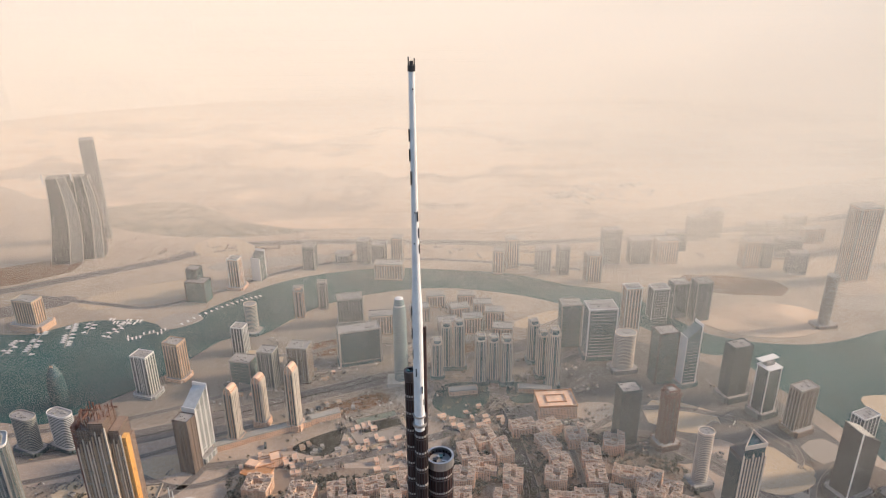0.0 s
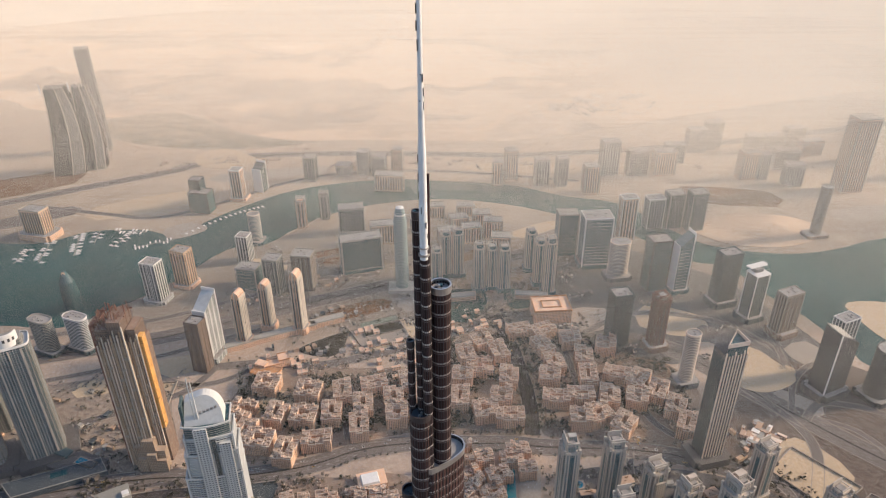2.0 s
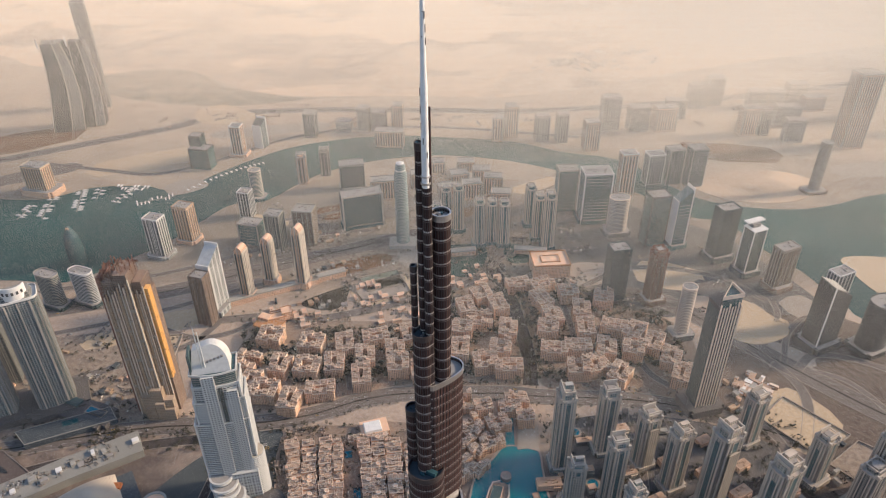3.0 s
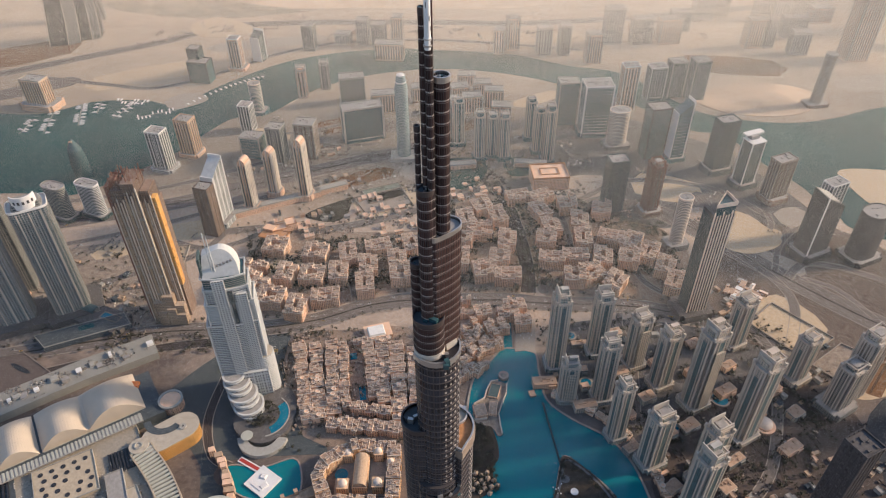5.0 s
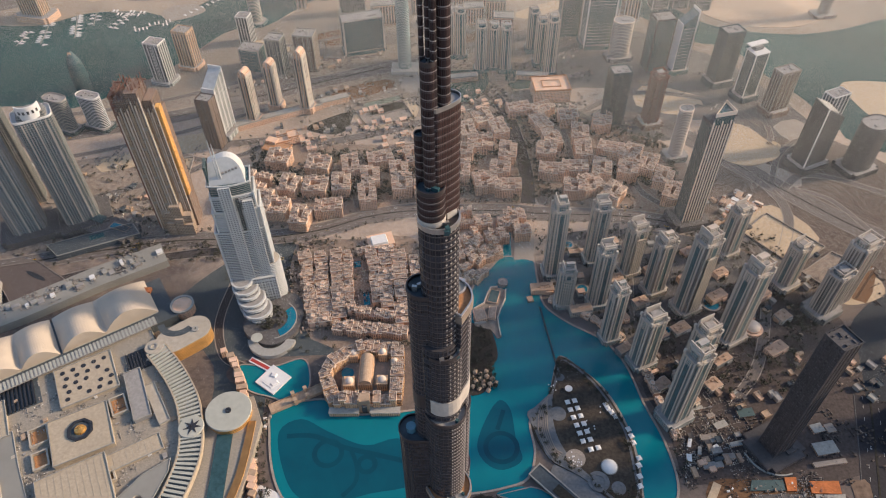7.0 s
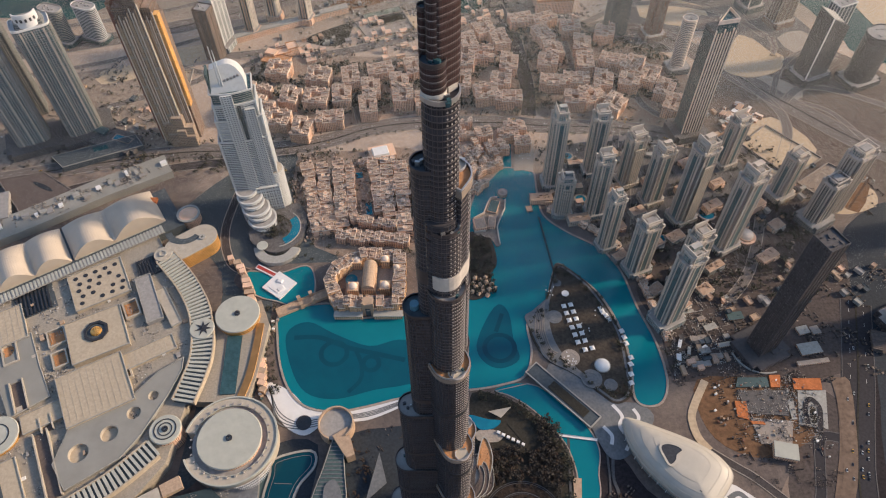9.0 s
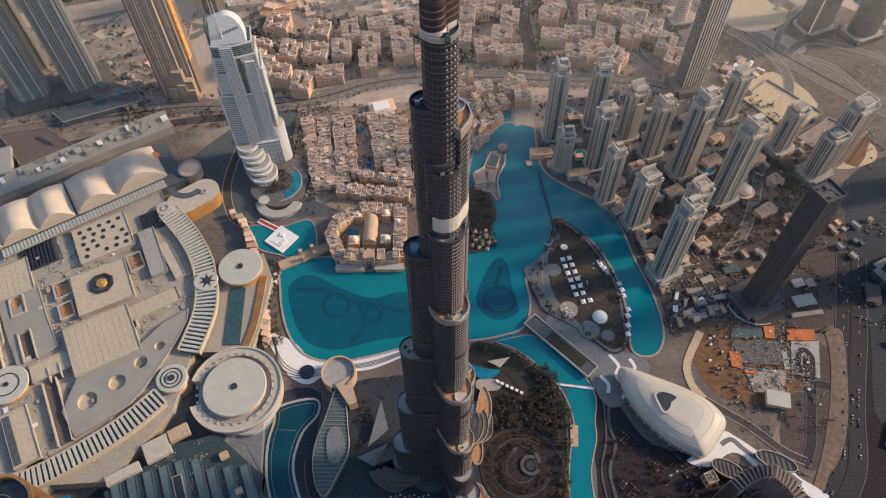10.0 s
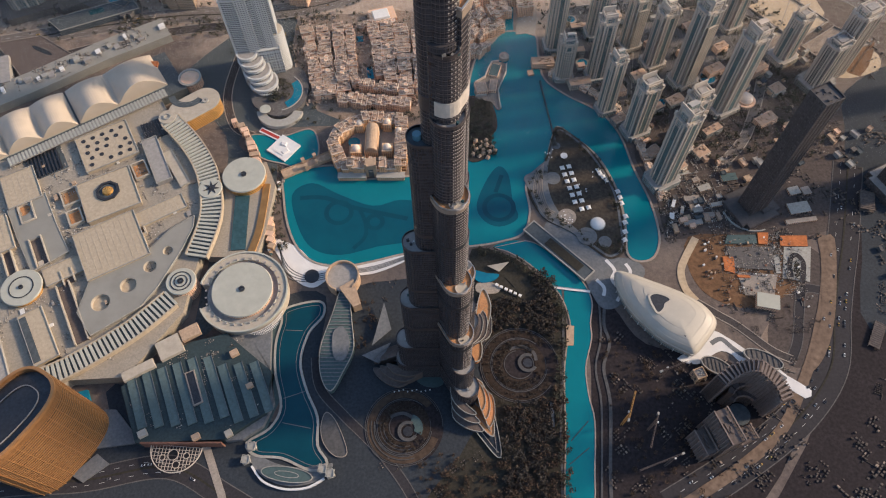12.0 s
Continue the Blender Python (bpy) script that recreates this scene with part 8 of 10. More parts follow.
for pts in ([(212, 262), (222, 246), (217, 232), (226, 214), (220, 200)], [(238, 256), (243, 244), (236, 232), (232, 218)], [(196, 232), (205, 220), (203, 208)]):
    solid("paving_wave", Geo().strip(smooth(pts, 6, False), 4.5, 0.6, 1.25), "pale_paving", "white wavy band in the opera plaza", "paving", "paving waves")
for x, y, r, m in ((150, 397, 11, "plaza_grey"), (165, 331, 13, "step_stone"), (190, 299, 14, "plaza_grey"), (214, 290, 9, "plaza_grey"), (160, 456, 6, "plaza_grey")):
    solid("round_terrace", Geo().cyl(x, y, r, 1.0, 2.4, 30).ring(x, y, r * 0.55, r * 0.7, 2.3, 2.8, 30), m, "round paved terrace on the island", "terrace", "round terraces")
tent = thing("tent", "square white event tent on the island lawn", "tent", pose(165, 414, 0, 0, 0, 12), "white tents")
for a in (-1, 1):
    for c in (-1, 1):
        part("post", Geo().box(a * 3, c * 3, 0.3, 0.3, 1.5, 4.0), "white", tent)
part("roof", Geo().box(0, 0, 6.4, 6.4, 4.2, 5.6, 0, 0.15).box(0, 0, 6.6, 6.6, 3.8, 4.2), "white", tent)
for i in range(7):
    for j in range(2):
        if i + j:
            copy_thing(tent, pose(165 + 2.6 * i + 10.0 * j + (6 if i == 6 else 0), 414 - 11.9 * i + 2.4 * j, 0, 0, 0, 12))
table = Geo().cyl(0, 0, 0.9, 2.0, 3.2, 8).mesh("parasol")
table.materials.append(M["white"])
rng = random.Random(61)
for i in range(34):
    a, r = rng.uniform(0, 6.28), 11 * math.sqrt(rng.random())
    cx, cy = ((165, 331), (165, 331), (165, 331), (152, 440), (190, 375), (215, 398))[i % 6]
    solid("parasol", table, None, "small white parasol or table", "parasol", "small parasols", at=pose(cx + r * math.cos(a), cy + r * math.sin(a), 0))
for x, y in ((224, 404), (228, 398), (232, 391), (222, 410), (246, 372), (248, 362), (249, 352), (252, 330), (250, 320), (248, 305), (246, 292)):
    copy_thing(tent, pose(x - 5, y, -0.2, 0, 0, 20))
o = thing("shell_dome", "smooth white shell dome on the island", "pavilion", pose(207, 319, 1.5))
g = Geo()
for i in range(6):
    g.cyl(0, 0, 10 * math.cos(i * .25), 10 * math.sin(i * .25) * .7, 10 * math.sin(i * .25 + .25) * .7, 26, max(.1, 10 * math.cos(i * .25 + .25)))
part("shell", g, "white", o)
part("rim", Geo().ring(0, 0, 10, 11, -0.4, 1.2, 26), "concrete", o)
solid("canopy", Geo().cyl(169, 435, 5.2, 5, 5.6, 26), "white", "round white parasol roof on the island", "canopy")
o = thing("long_pavilion", "long low dark pavilion with a pale rim along the canal", "pavilion", pose(148, 275, 0, 0, 0, -46))
part("hall", Geo().box(0, 0, 108, 19, -0.3, 6), "dark_roof", o)
part("rim", Geo().band(rect(108, 19), 1.6, 4.5, 7), "concrete", o)
part("garden_roof", Geo().box(10, 0, 60, 13, 6, 6.6), "lawn", o)
for line, wide, m in (([(196, 205), (193, 150), (182, 108), (184, 62), (176, -16), (170, -70)], 2.6, "garden_path"), ([(205, 205), (199, 168), (203, 140), (192, 108), (195, 62), (186, -16), (182, -70)], 4.0, "garden_path"),
                      ([(150, 220), (146, 165), (142, 110), (134, 60), (130, -10), (126, -70)], 3.0, "garden_path")):
    solid("bank_path", Geo().strip(smooth(line, 6, False), wide, 0.2, 0.95), m, "paved walk along the narrow canal", "path", kind="structure")
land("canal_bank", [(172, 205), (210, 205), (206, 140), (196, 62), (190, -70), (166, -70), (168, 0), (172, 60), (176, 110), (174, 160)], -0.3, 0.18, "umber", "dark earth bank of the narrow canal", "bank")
for ax, ay, bx, by in ((143, 17, 166, 41), (138, -11, 164, 9)):
    solid("weir", Geo().strip([(ax, ay), (bx, by)], 0.9, -0.4, 1.0), "dark_metal", "thin dark weir crossing the narrow canal", "weir", "canal weirs")
solid("light_slot", Geo().prism([(121, 66), (126, 66), (124.5, 34), (122, 34)], 0.2, 2.2), "plaza_grey", "slim pale tapering pavilion among the park trees", "pavilion")
solid("quay", Geo().prism([(150, 166), (160, 165), (157, 138), (148, 138)], 0.2, 1.4), "sandstone", "tan quay beside the narrow canal", "quay")
# the bridges over the water
for x, y, l, r, lab in ((152, 520, 132, 97, "thin dark footbridge across the lake"), (162, 217, 48, -8, "slim white footbridge over the canal")):
    o = thing("footbridge", lab, "bridge", pose(x, y, 0, 0, 0, r))
    part("deck", Geo().box(0, 0, l, 2.2 if l > 100 else 3.4, 0.9, 1.6), "slate" if l > 100 else "white", o)
    for s in (-1, 1):
        part("railing", Geo().box(0, s * (1.0 if l > 100 else 1.6), l, 0.12, 1.6, 2.5), "slate" if l > 100 else "white", o)
    for i in range(6):
        part("pillar", Geo().cyl((i / 5 - 0.5) * l * 0.95, 0, 0.7, -0.5, 1.4, 10), "concrete", o)
# islet with its jetty
land("islet", [(57, 592), (63, 611), (69, 624), (80, 626), (91, 622), (92, 603), (83, 583), (77, 565), (78, 545), (80, 529), (73, 527), (65, 543), (43, 549), (40, 581)], -0.5, 2.2, "dusty_yard", "paved islet with low terraces in the lake", "islet", 2)
land("islet", [(20, 545), (58, 550), (70, 526), (73, 493), (64, 476), (62, 450), (46, 430), (24, 440)], -0.5, 1.8, "island_turf", "planted islet in the lake", "islet")
o = thing("island_restaurant", "cluster of low tan pavilions on the lake shore", "building", pose(46, 455, 0))
rng = random.Random(71)
for i in range(15):
    a, r = i * 2.4, 5.0 * math.sqrt(i)
    x, y, hh = 4 + r * math.cos(a), r * math.sin(a) - 6, rng.uniform(4, 7)
    p = part("pavilion", Geo().box(x, y, 5.5, 5, 0, hh, 15 + 4 * i), "sandstone_fac", o)
    part("roof", Geo().box(x, y, 6.2, 5.6, hh, hh + 1.8, 15 + 4 * i, 0.3), "sandstone", p)
solid("islet_wall", Geo().strip([(41, 581), (57, 592), (63, 611), (69, 624), (80, 626)], 1.6, 0, 6.2).strip([(92, 620), (91, 603), (83, 583), (77, 565), (78, 545), (80, 529)], 1.6, 0, 5.0), "tower_trim", "pale stone wall round the islet", "wall", kind="structure")
o = solid("jetty_house", Geo().box(50, 567, 18, 22, 1, 9, 12).box(73, 606, 16, 26, 1, 5, -16).box(69, 572, 12, 24, 1, 7, -8), "sandstone_fac", "flat-roofed tan terrace house on the islet", "building")
part("roof", Geo().box(50, 567, 16, 20, 9, 9.6, 12).box(69, 572, 10, 22, 7, 7.6, -8), "house_roof", o)
part("roof_deck", Geo().box(73, 606, 14, 24, 5, 5.6, -16), "slate", o, "grey-green roof deck")
part("round_end", Geo().cyl(89, 635, 8, -0.5, 7, 20).cyl(89, 635, 5, 7, 9.5, 20, 1.0), "step_stone", o, "round pavilion at the tip")
part("arcade", Geo().box(50, 554, 18, 1.2, 1, 6, 8).box(92, 612, 1.2, 18, 1, 6, -8), "tower_trim", o)
land("plaza", [(111, 688), (118, 762), (152, 762), (143, 684), (128, 690)], 0.0, 1.2, "paving", "pale fountain plaza at the lake head", "plaza", 1)
land("water_inlet", [(92, 684), (98, 755), (110, 755), (107, 684)], -1.0, 0.8, "lake", "narrow turquoise inlet beside the plaza", "water", 1)
for x, y, r in ((215, 623, 8), (205, 722, 7), (411, 590, 12), (248, 650, 6), (330, 540, 6)):
    solid("pool", Geo().cyl(x, y, r, 0.2, 1.6, 24), "pool", "round swimming pool at the foot of a tower", "pool", "tower pools")
    solid("pool_terrace", Geo().ring(x, y, r + 0.1, r + 3, 0.2, 2.0, 24), "step_stone", "pale terrace round a tower pool", "terrace", "pool terraces")
o = thing("dome_hall", "pale dome on a round hall at a tower foot", "building", pose(458, 540, 0))
part("drum", Geo().cyl(0, 0, 12, -0.5, 8, 28).ring(0, 0, 12, 16, -0.5, 5, 28), "tan_fac", o)
g = Geo()
for i in range(6):
    g.cyl(0, 0, 11 * math.cos(i * .25), 8 + 8 * math.sin(i * .25), 8 + 8 * math.sin(i * .25 + .25), 24, max(.1, 11 * math.cos(i * .25 + .25)))
part("dome", g, "pale_trim", o)
for i in range(6):
    a = i * math.pi / 3
    solid("fountain_jet", Geo().cyl(132 + 9 * math.cos(a), 723 + 7 * math.sin(a), 1.0, 0.5, 3.0, 8, 0.2), "white", "small white fountain jet", "fountain", "fountain jets")


def opera():
    ob = thing("opera_house", "pale ship-shaped opera house with a smooth domed shell", "opera house", pose(280, 178, 0))
    hull = smooth([(-58, 57), (-38, 52), (-17, 43), (6, 33), (25, 23), (44, 9), (56, -9), (54, -22), (40, -40), (24, -56), (14, -54), (-12, -39), (-30, -20), (-45, -1), (-57, 24), (-61, 44)], 4)
    g = Geo().prism([(x * 0.97, y * 0.97) for x, y in hull], -0.5, 8, hull)
    part("glass_wall", g, "resi_glass", ob)
    # one smooth shell, steep at the eave and flattening towards the crown
    lv = [(8, 1.0), (15, 1.02)] + [(15 + 15 * math.sin(q * math.pi / 28), 0.26 + 0.76 * math.cos(q * math.pi / 28)) for q in range(1, 15)]
    g, n = Geo(), len(hull)
    g.v = [(x * a, y * a, z) for z, a in lv for x, y in hull]
    g.f = [(r * n + i, r * n + (i + 1) % n, (r + 1) * n + (i + 1) % n, (r + 1) * n + i) for r in range(len(lv) - 1) for i in range(n)] + [tuple((len(lv) - 1) * n + i for i in range(n))]
    shell = part("shell", g, OPERA, ob)
    for face in shell.data.polygons:
        face.use_smooth = True
    for i in range(0, len(hull), 2):
        x, y = hull[i]
        part("mullion", Geo().box(x * 1.0, y * 1.0, 0.7, 0.7, -0.5, 8.2), "white", ob)
    part("eave", Geo().band([(x * 1.01, y * 1.01) for x, y in hull], 1.6, 14.4, 16.2), OPERA, ob)
    for q in (5, 8, 11):
        a, z = 0.26 + 0.76 * math.cos(q * math.pi / 28), 15 + 15 * math.sin(q * math.pi / 28)
        part("seam_ring", Geo().band([(x * a, y * a) for x, y in hull], 0.4, z - 0.2, z + 0.22), OPERA, ob)
    bean = smooth([(-25, 14), (-17, 18), (-6, 15), (-1, 10), (-8, 5), (-11, -2), (-18, -7), (-22, 1)], 4)
    # opening and slit are solid dark pieces that imitate shaded depth
    part("roof_opening", Geo().prism(bean, 27.0, 30.3), "dark_metal", ob)
    part("opening_rim", Geo().band(bean, 2.6, 28.0, 30.9), OPERA, ob)
    part("roof_slit", Geo().strip(smooth([(35, -11), (27, -24), (11, -38)], 6, False), 3.2, 22.0, 27.6), "dark_metal", ob)


OPERA = plain("pale_opera_shell", (0.47, 0.425, 0.355), 0.5, 0, 0.08, 0.02, 0.08)
opera()
land("white_path", [(338, 158), (352, 150), (365, 140), (379, 128), (402, 115), (419, 97), (444, 78), (434, 68), (412, 86), (395, 103), (380, 106), (366, 112), (356, 125), (344, 130), (330, 124), (318, 114), (300, 113),
                    (286, 120), (300, 128), (316, 134), (328, 144)], 0.1, 1.0, "pale_paving", "white winding footpath", "path", 2)
solid("paving_wave", Geo().strip(smooth([(332, 140), (346, 146), (358, 134), (370, 124), (384, 118), (398, 108), (416, 92)], 6, False), 6.0, 0.4, 1.15), "plaza_grey", "grey wavy band in the white footpath", "paving", "paving waves")
for x, y, a, b in ((331, 108, 17, 10), (391, 117, 22, 10)):
    pl = [(x + a * math.cos(i * math.pi / 14), y + b * math.sin(i * math.pi / 14) - 0.36 * a * math.cos(i * math.pi / 14)) for i in range(28)]
    o = solid("oval_building", Geo().prism(pl, -0.3, 7), "dark_paving", "low oval pavilion with a dark ribbed roof", "pavilion", "oval pavilions")
    part("rim", Geo().band(pl, 1.2, 6, 8.4), "concrete", o)
    for k in range(7):
        t = (k - 3) / 3.6
        part("roof_rib", Geo().box(x + a * t, y - 0.36 * a * t, 0.7, 1.7 * b * math.sqrt(1 - t * t), 7, 7.7), "dim_frame", o)
# curved apartment block with framed galleries
o = thing("curved_block", "curved brown apartment block with framed galleries round a court", "building", pose(0, 0, 0))
BEND = smooth([(311, 70), (326, 79), (342, 82), (358, 76), (373, 64), (381, 47)], 4, False)
for k, ((ax, ay), (bx, by)) in enumerate(zip(BEND, BEND[1:])):
    rot, long = math.degrees(math.atan2(by - ay, bx - ax)), math.hypot(bx - ax, by - ay)
    mx, my, h = (ax + bx) / 2, (ay + by) / 2, 82 - 3.4 * abs(k - 10) * 0.6
    c, q = math.cos(radians(rot)), math.sin(radians(rot))
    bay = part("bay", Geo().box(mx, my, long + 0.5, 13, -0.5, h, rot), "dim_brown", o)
    for side in (-1, 1):
        part("pier", Geo().box(ax - side * 7.2 * q, ay + side * 7.2 * c, 1.2, 1.6, -0.5, h + 4, rot), "gallery_frame", bay)
    g = Geo()
    for z in range(6, int(h), 4):
        g.box(mx + 7.4 * q, my - 7.4 * c, long + 0.3, 2.4, z, z + 1.1, rot)
    tagged(part("balcony", g, "gallery_frame", bay), kind="stuff")
    part("roof_frame", Geo().box(mx, my, long * 0.5, 14.6, h + 2.6, h + 3.8, rot), "gallery_frame", bay)
# terraces of lower wings stepping down inside the bend
for k, (r, h) in enumerate(((21, 44), (14, 26))):
    for m in range(6):
        a = 34 + 20 * m
        w = part("terrace_wing", Geo().ring(348, 50, r, r + 6.5, -0.5, h, 4, a, a + 17), "dim_brown", o)
        part("terrace_frame", Geo().ring(348, 50, r - 0.6, r + 0.5, h - 4, h + 1.4, 4, a, a + 17), "gallery_frame", w)
part("court", Geo().cyl(348, 48, 13.5, -0.4, 3, 30), "dark_roof", o)


def gallery_slab(x, y, w, d, h, rot, label):
    """An apartment slab with open framed galleries along both sides."""
    o = thing("apartment_slab", label, "building", pose(x, y, 0, 0, 0, rot))
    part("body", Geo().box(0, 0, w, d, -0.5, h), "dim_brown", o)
    part("roof", clutter(Geo().box(0, 0, w - 2, d - 2, h - 0.2, h + 0.3), w, d, h, random.Random(int(h)), 7), "shade_brown", o)
    for s in (-1, 1):
        n = int(d // 4)
        for k in range(n + 1):
            part("pier", Geo().box(s * (w / 2 + 0.8), -d / 2 + d * k / n, 1.6, 0.8, -0.5, h + 3.4), "gallery_frame", o)
        g = Geo()
        for z in range(5, int(h), 4):
            g.box(s * (w / 2 + 0.7), 0, 2.0, d, z, z + 1.0)
        tagged(part("gallery", g, "gallery_frame", o), kind="stuff")
        part("roof_beam", Geo().box(s * (w / 2 + 0.8), 0, 1.4, d + 1, h + 2.4, h + 3.6), "gallery_frame", o)


gallery_slab(309, 17, 15, 40, 65, 20, "brown framed apartment slab beside the site")
gallery_slab(342, 18, 20, 18, 24, 20, "low brown apartment wing")
gallery_slab(291, 8, 12, 30, 34, 20, "brown stepped wing of the apartment slab")
tower(306, 96, 12, 12, 14, 20, "sandstone_fac", "sandstone", "slab", "small sunlit cube building", None, 172)
# high-rises standing over the road, given dark colours in place of shade
tower(425, 345, 27, 26, 236, 26, "shade_glass", "dim_frame", "frame", "very tall tower above the road in shade-dark colours", (66, 60, 8), 173, "dim_frame")
tower(640, 380, 44, 40, 230, 26, "shade_glass", "dim_frame", "frame", "dark tower at the edge of the district", (70, 66, 12), 174)
tower(760, 560, 40, 36, 150, 26, "brown_fac", "concrete", "frame", "brown ribbed tower beside the highway", (66, 60, 10), 175)

# ---- the building site ----
for pts, m, lab, z in (([(378, 281), (443, 281), (436, 245), (384, 249)], "dark_paving", "dark formwork slab", 1.6), ([(386, 243), (439, 238), (428, 206), (390, 208)], "step_stone", "pale concrete slab", 1.2),
                       ([(371, 266), (386, 265), (383, 240), (370, 244)], "orange", "orange sheeting on the site", 1.9), ([(456, 298), (493, 298), (490, 281), (453, 282)], "orange", "orange sheeting on the site edge", 2.3),
                       ([(426, 303), (441, 303), (436, 285), (424, 285)], "orange", "orange concrete sheeting", 2.5), ([(384, 300), (423, 300), (422, 286), (378, 286)], "slate", "grey-green sheeted slab", 1.8),
                       ([(384, 238), (402, 237), (402, 233), (386, 234)], "orange", "orange sheeting on the site", 2.1), ([(440, 268), (448, 268), (445, 240), (438, 240)], "concrete", "pale concrete slab", 1.5)):
    solid("site_slab", Geo().prism(pts, 0.1, z), m, lab, "slab", "site slabs")
for x, y, w, d, r, m in ((366, 378, 18, 9, 20, "concrete"), (356, 392, 10, 6, 22, "step_stone"), (333, 414, 26, 14, 12, "terracotta"), (334, 402, 30, 5, 12, "concrete"), (493, 372, 16, 12, 14, "concrete"), (510, 372, 12, 12, 14, "step_stone"),
                         (493, 343, 30, 17, 10, "concrete"), (491, 322, 44, 6, 8, "step_stone"), (310, 376, 10, 5, 60, "white"), (318, 352, 14, 4, 70, "white"), (328, 340, 12, 4, 75, "concrete"), (345, 360, 22, 7, 8, "step_stone"),
                         (380, 350, 20, 6, 12, "concrete"), (364, 332, 16, 7, 4, "step_stone"), (340, 320, 26, 8, 6, "grey_roof"), (405, 396, 22, 12, 8, "slate"), (312, 330, 10, 6, 80, "white"), (350, 345, 9, 5, 30, "white")):
    o = solid("site_cabin", Geo().box(0, 0, w, d, -0.3, 3.6), "tan_fac", "low flat-roofed site cabin beside the tower", "cabin", "site cabins", at=pose(x, y, 0, 0, 0, r))
    part("roof", Geo().box(0, 0, w + 0.6, d + 0.6, 3.6, 4.0).box(w * .2, 0, 1.6, 1.4, 4.0, 4.8), m, o)
solid("arc_wall", Geo().ring(425, 345, 38, 40, 0, 2.2, 24, 190, 290), "concrete", "pale curved wall at the foot of the dark tower", "wall", kind="structure")
land("ramp_court", [(458, 281), (495, 281), (480, 227), (445, 233)], -0.3, 0.9, "concrete", "pale concrete court of the loop ramp", "court", 1)
solid("ramp", Geo().strip(smooth([(457, 234), (459, 252), (464, 264), (472, 268), (478, 257), (475, 242), (470, 226)], 6, False), 6.5, 0.1, 1.3), "asphalt_dark", "dark loop ramp on a pale court", "ramp", kind="structure")
land("court_garden", [(462, 236), (464, 250), (469, 259), (473, 252), (469, 236)], 0.4, 1.1, "lawn", "dark green garden inside the loop ramp", "garden", 2)


def building_shell(x, y, w, d, rot, floors, label="unfinished brown concrete frame with open floors"):
    """An open concrete frame of slabs on columns."""
    o = thing("building_shell", label, "building frame", pose(x, y, 0, 0, 0, rot), "building shells")
    for f in range(floors):
        part("slab", Geo().box(0, 0, w - (2 if f == floors - 1 else 0), d, 3.6 * f + 3.2, 3.6 * f + 3.6), "dim_slab", o)
    for a in range(int(w // 7) + 1):
        for b in (-1, 1):
            part("column", Geo().box(-w / 2 + 0.8 + a * (w - 1.6) / int(w // 7), b * (d / 2 - 0.8), 0.8, 0.8, -0.3, 3.6 * floors + 1.2), "dim_slab", o)
    g = Geo()
    for a in range(int(w // 3)):
        g.box(-w / 2 + 1.5 + 3 * a, 0, 0.4, d - 1.5, 3.6 * floors, 3.6 * floors + 0.45)
    tagged(part("rebar_joists", g, "shade_brown", o), kind="stuff")


for x, y, w, d, rot, n in ((590, 352, 34, 20, 75, 2), (545, 150, 40, 14, 60, 1), (630, 285, 40, 26, 80, 1)):
    building_shell(x, y, w, d, rot, n)
rng = random.Random(21)
for i in range(80):
    x, y = rng.uniform(340, 470), rng.uniform(190, 296)
    if y > 300 - (x - 300) * 0.9 - 60:
        solid("site_material", Geo().box(x, y, rng.uniform(1.2, 4), rng.uniform(1.0, 2.6), 0.2, rng.uniform(2.4, 3.6), rng.uniform(0, 90)), ("step_stone", "rust", "sandstone", "dark_metal", "concrete", "white")[i % 6],
              "stacked building material on the site", "building material", "site material")
o = solid("site_office", Geo().box(415, 196, 28, 20, -0.3, 8, -12), "sandstone_fac", "pale-roofed office on the building site", "building")
part("roof", Geo().box(415, 196, 29, 21, 8, 9, -12), "disc_roof", o)


def crane(x, y, h, rot, jib, paint="shade_brown", label="slim dark lattice tower crane"):
    o = thing("tower_crane", label, "crane", pose(x, y, 0, 0, 0, rot), "cranes")
    g = Geo()
    for a in (-1, 1):
        for b in (-1, 1):
            g.box(a, b, 0.4, 0.4, 0, h)
    for z in range(0, int(h), 3):
        g.box(0, 1, 2.2, 0.25, z, z + 0.3).box(0, -1, 2.2, 0.25, z + 1.5, z + 1.8).box(1, 0, 0.25, 2.2, z, z + 0.3)
    part("mast", g, paint, o)
    j = Geo()
    j.box(jib / 2 - 6, 0.8, jib, 0.35, h, h + 0.4).box(jib / 2 - 6, -0.8, jib, 0.35, h, h + 0.4).box(jib / 2 - 6, 0, jib, 0.35, h + 1.8, h + 2.2)
    for i in range(int(jib // 3)):
        j.box(i * 3 - 6, 0, 0.25, 1.8, h, h + 2)
    part("jib", j, paint, o)
    part("counterweight", Geo().box(-8, 0, 3.5, 2.2, h - 2, h + 1.5), "concrete", o)
    part("cab", Geo().box(1.8, 1.6, 2, 2, h - 2.4, h - 0.2), "white", o)


crane(205, 36, 50, 70, 34, "ochre", "slim ochre lattice tower crane")
crane(236, 30, 44, 250, 40)
crane(250, -12, 50, 200, 52)
crane(262, 96, 30, 20, 34)
crane(640, 600, 70, 120, 40)


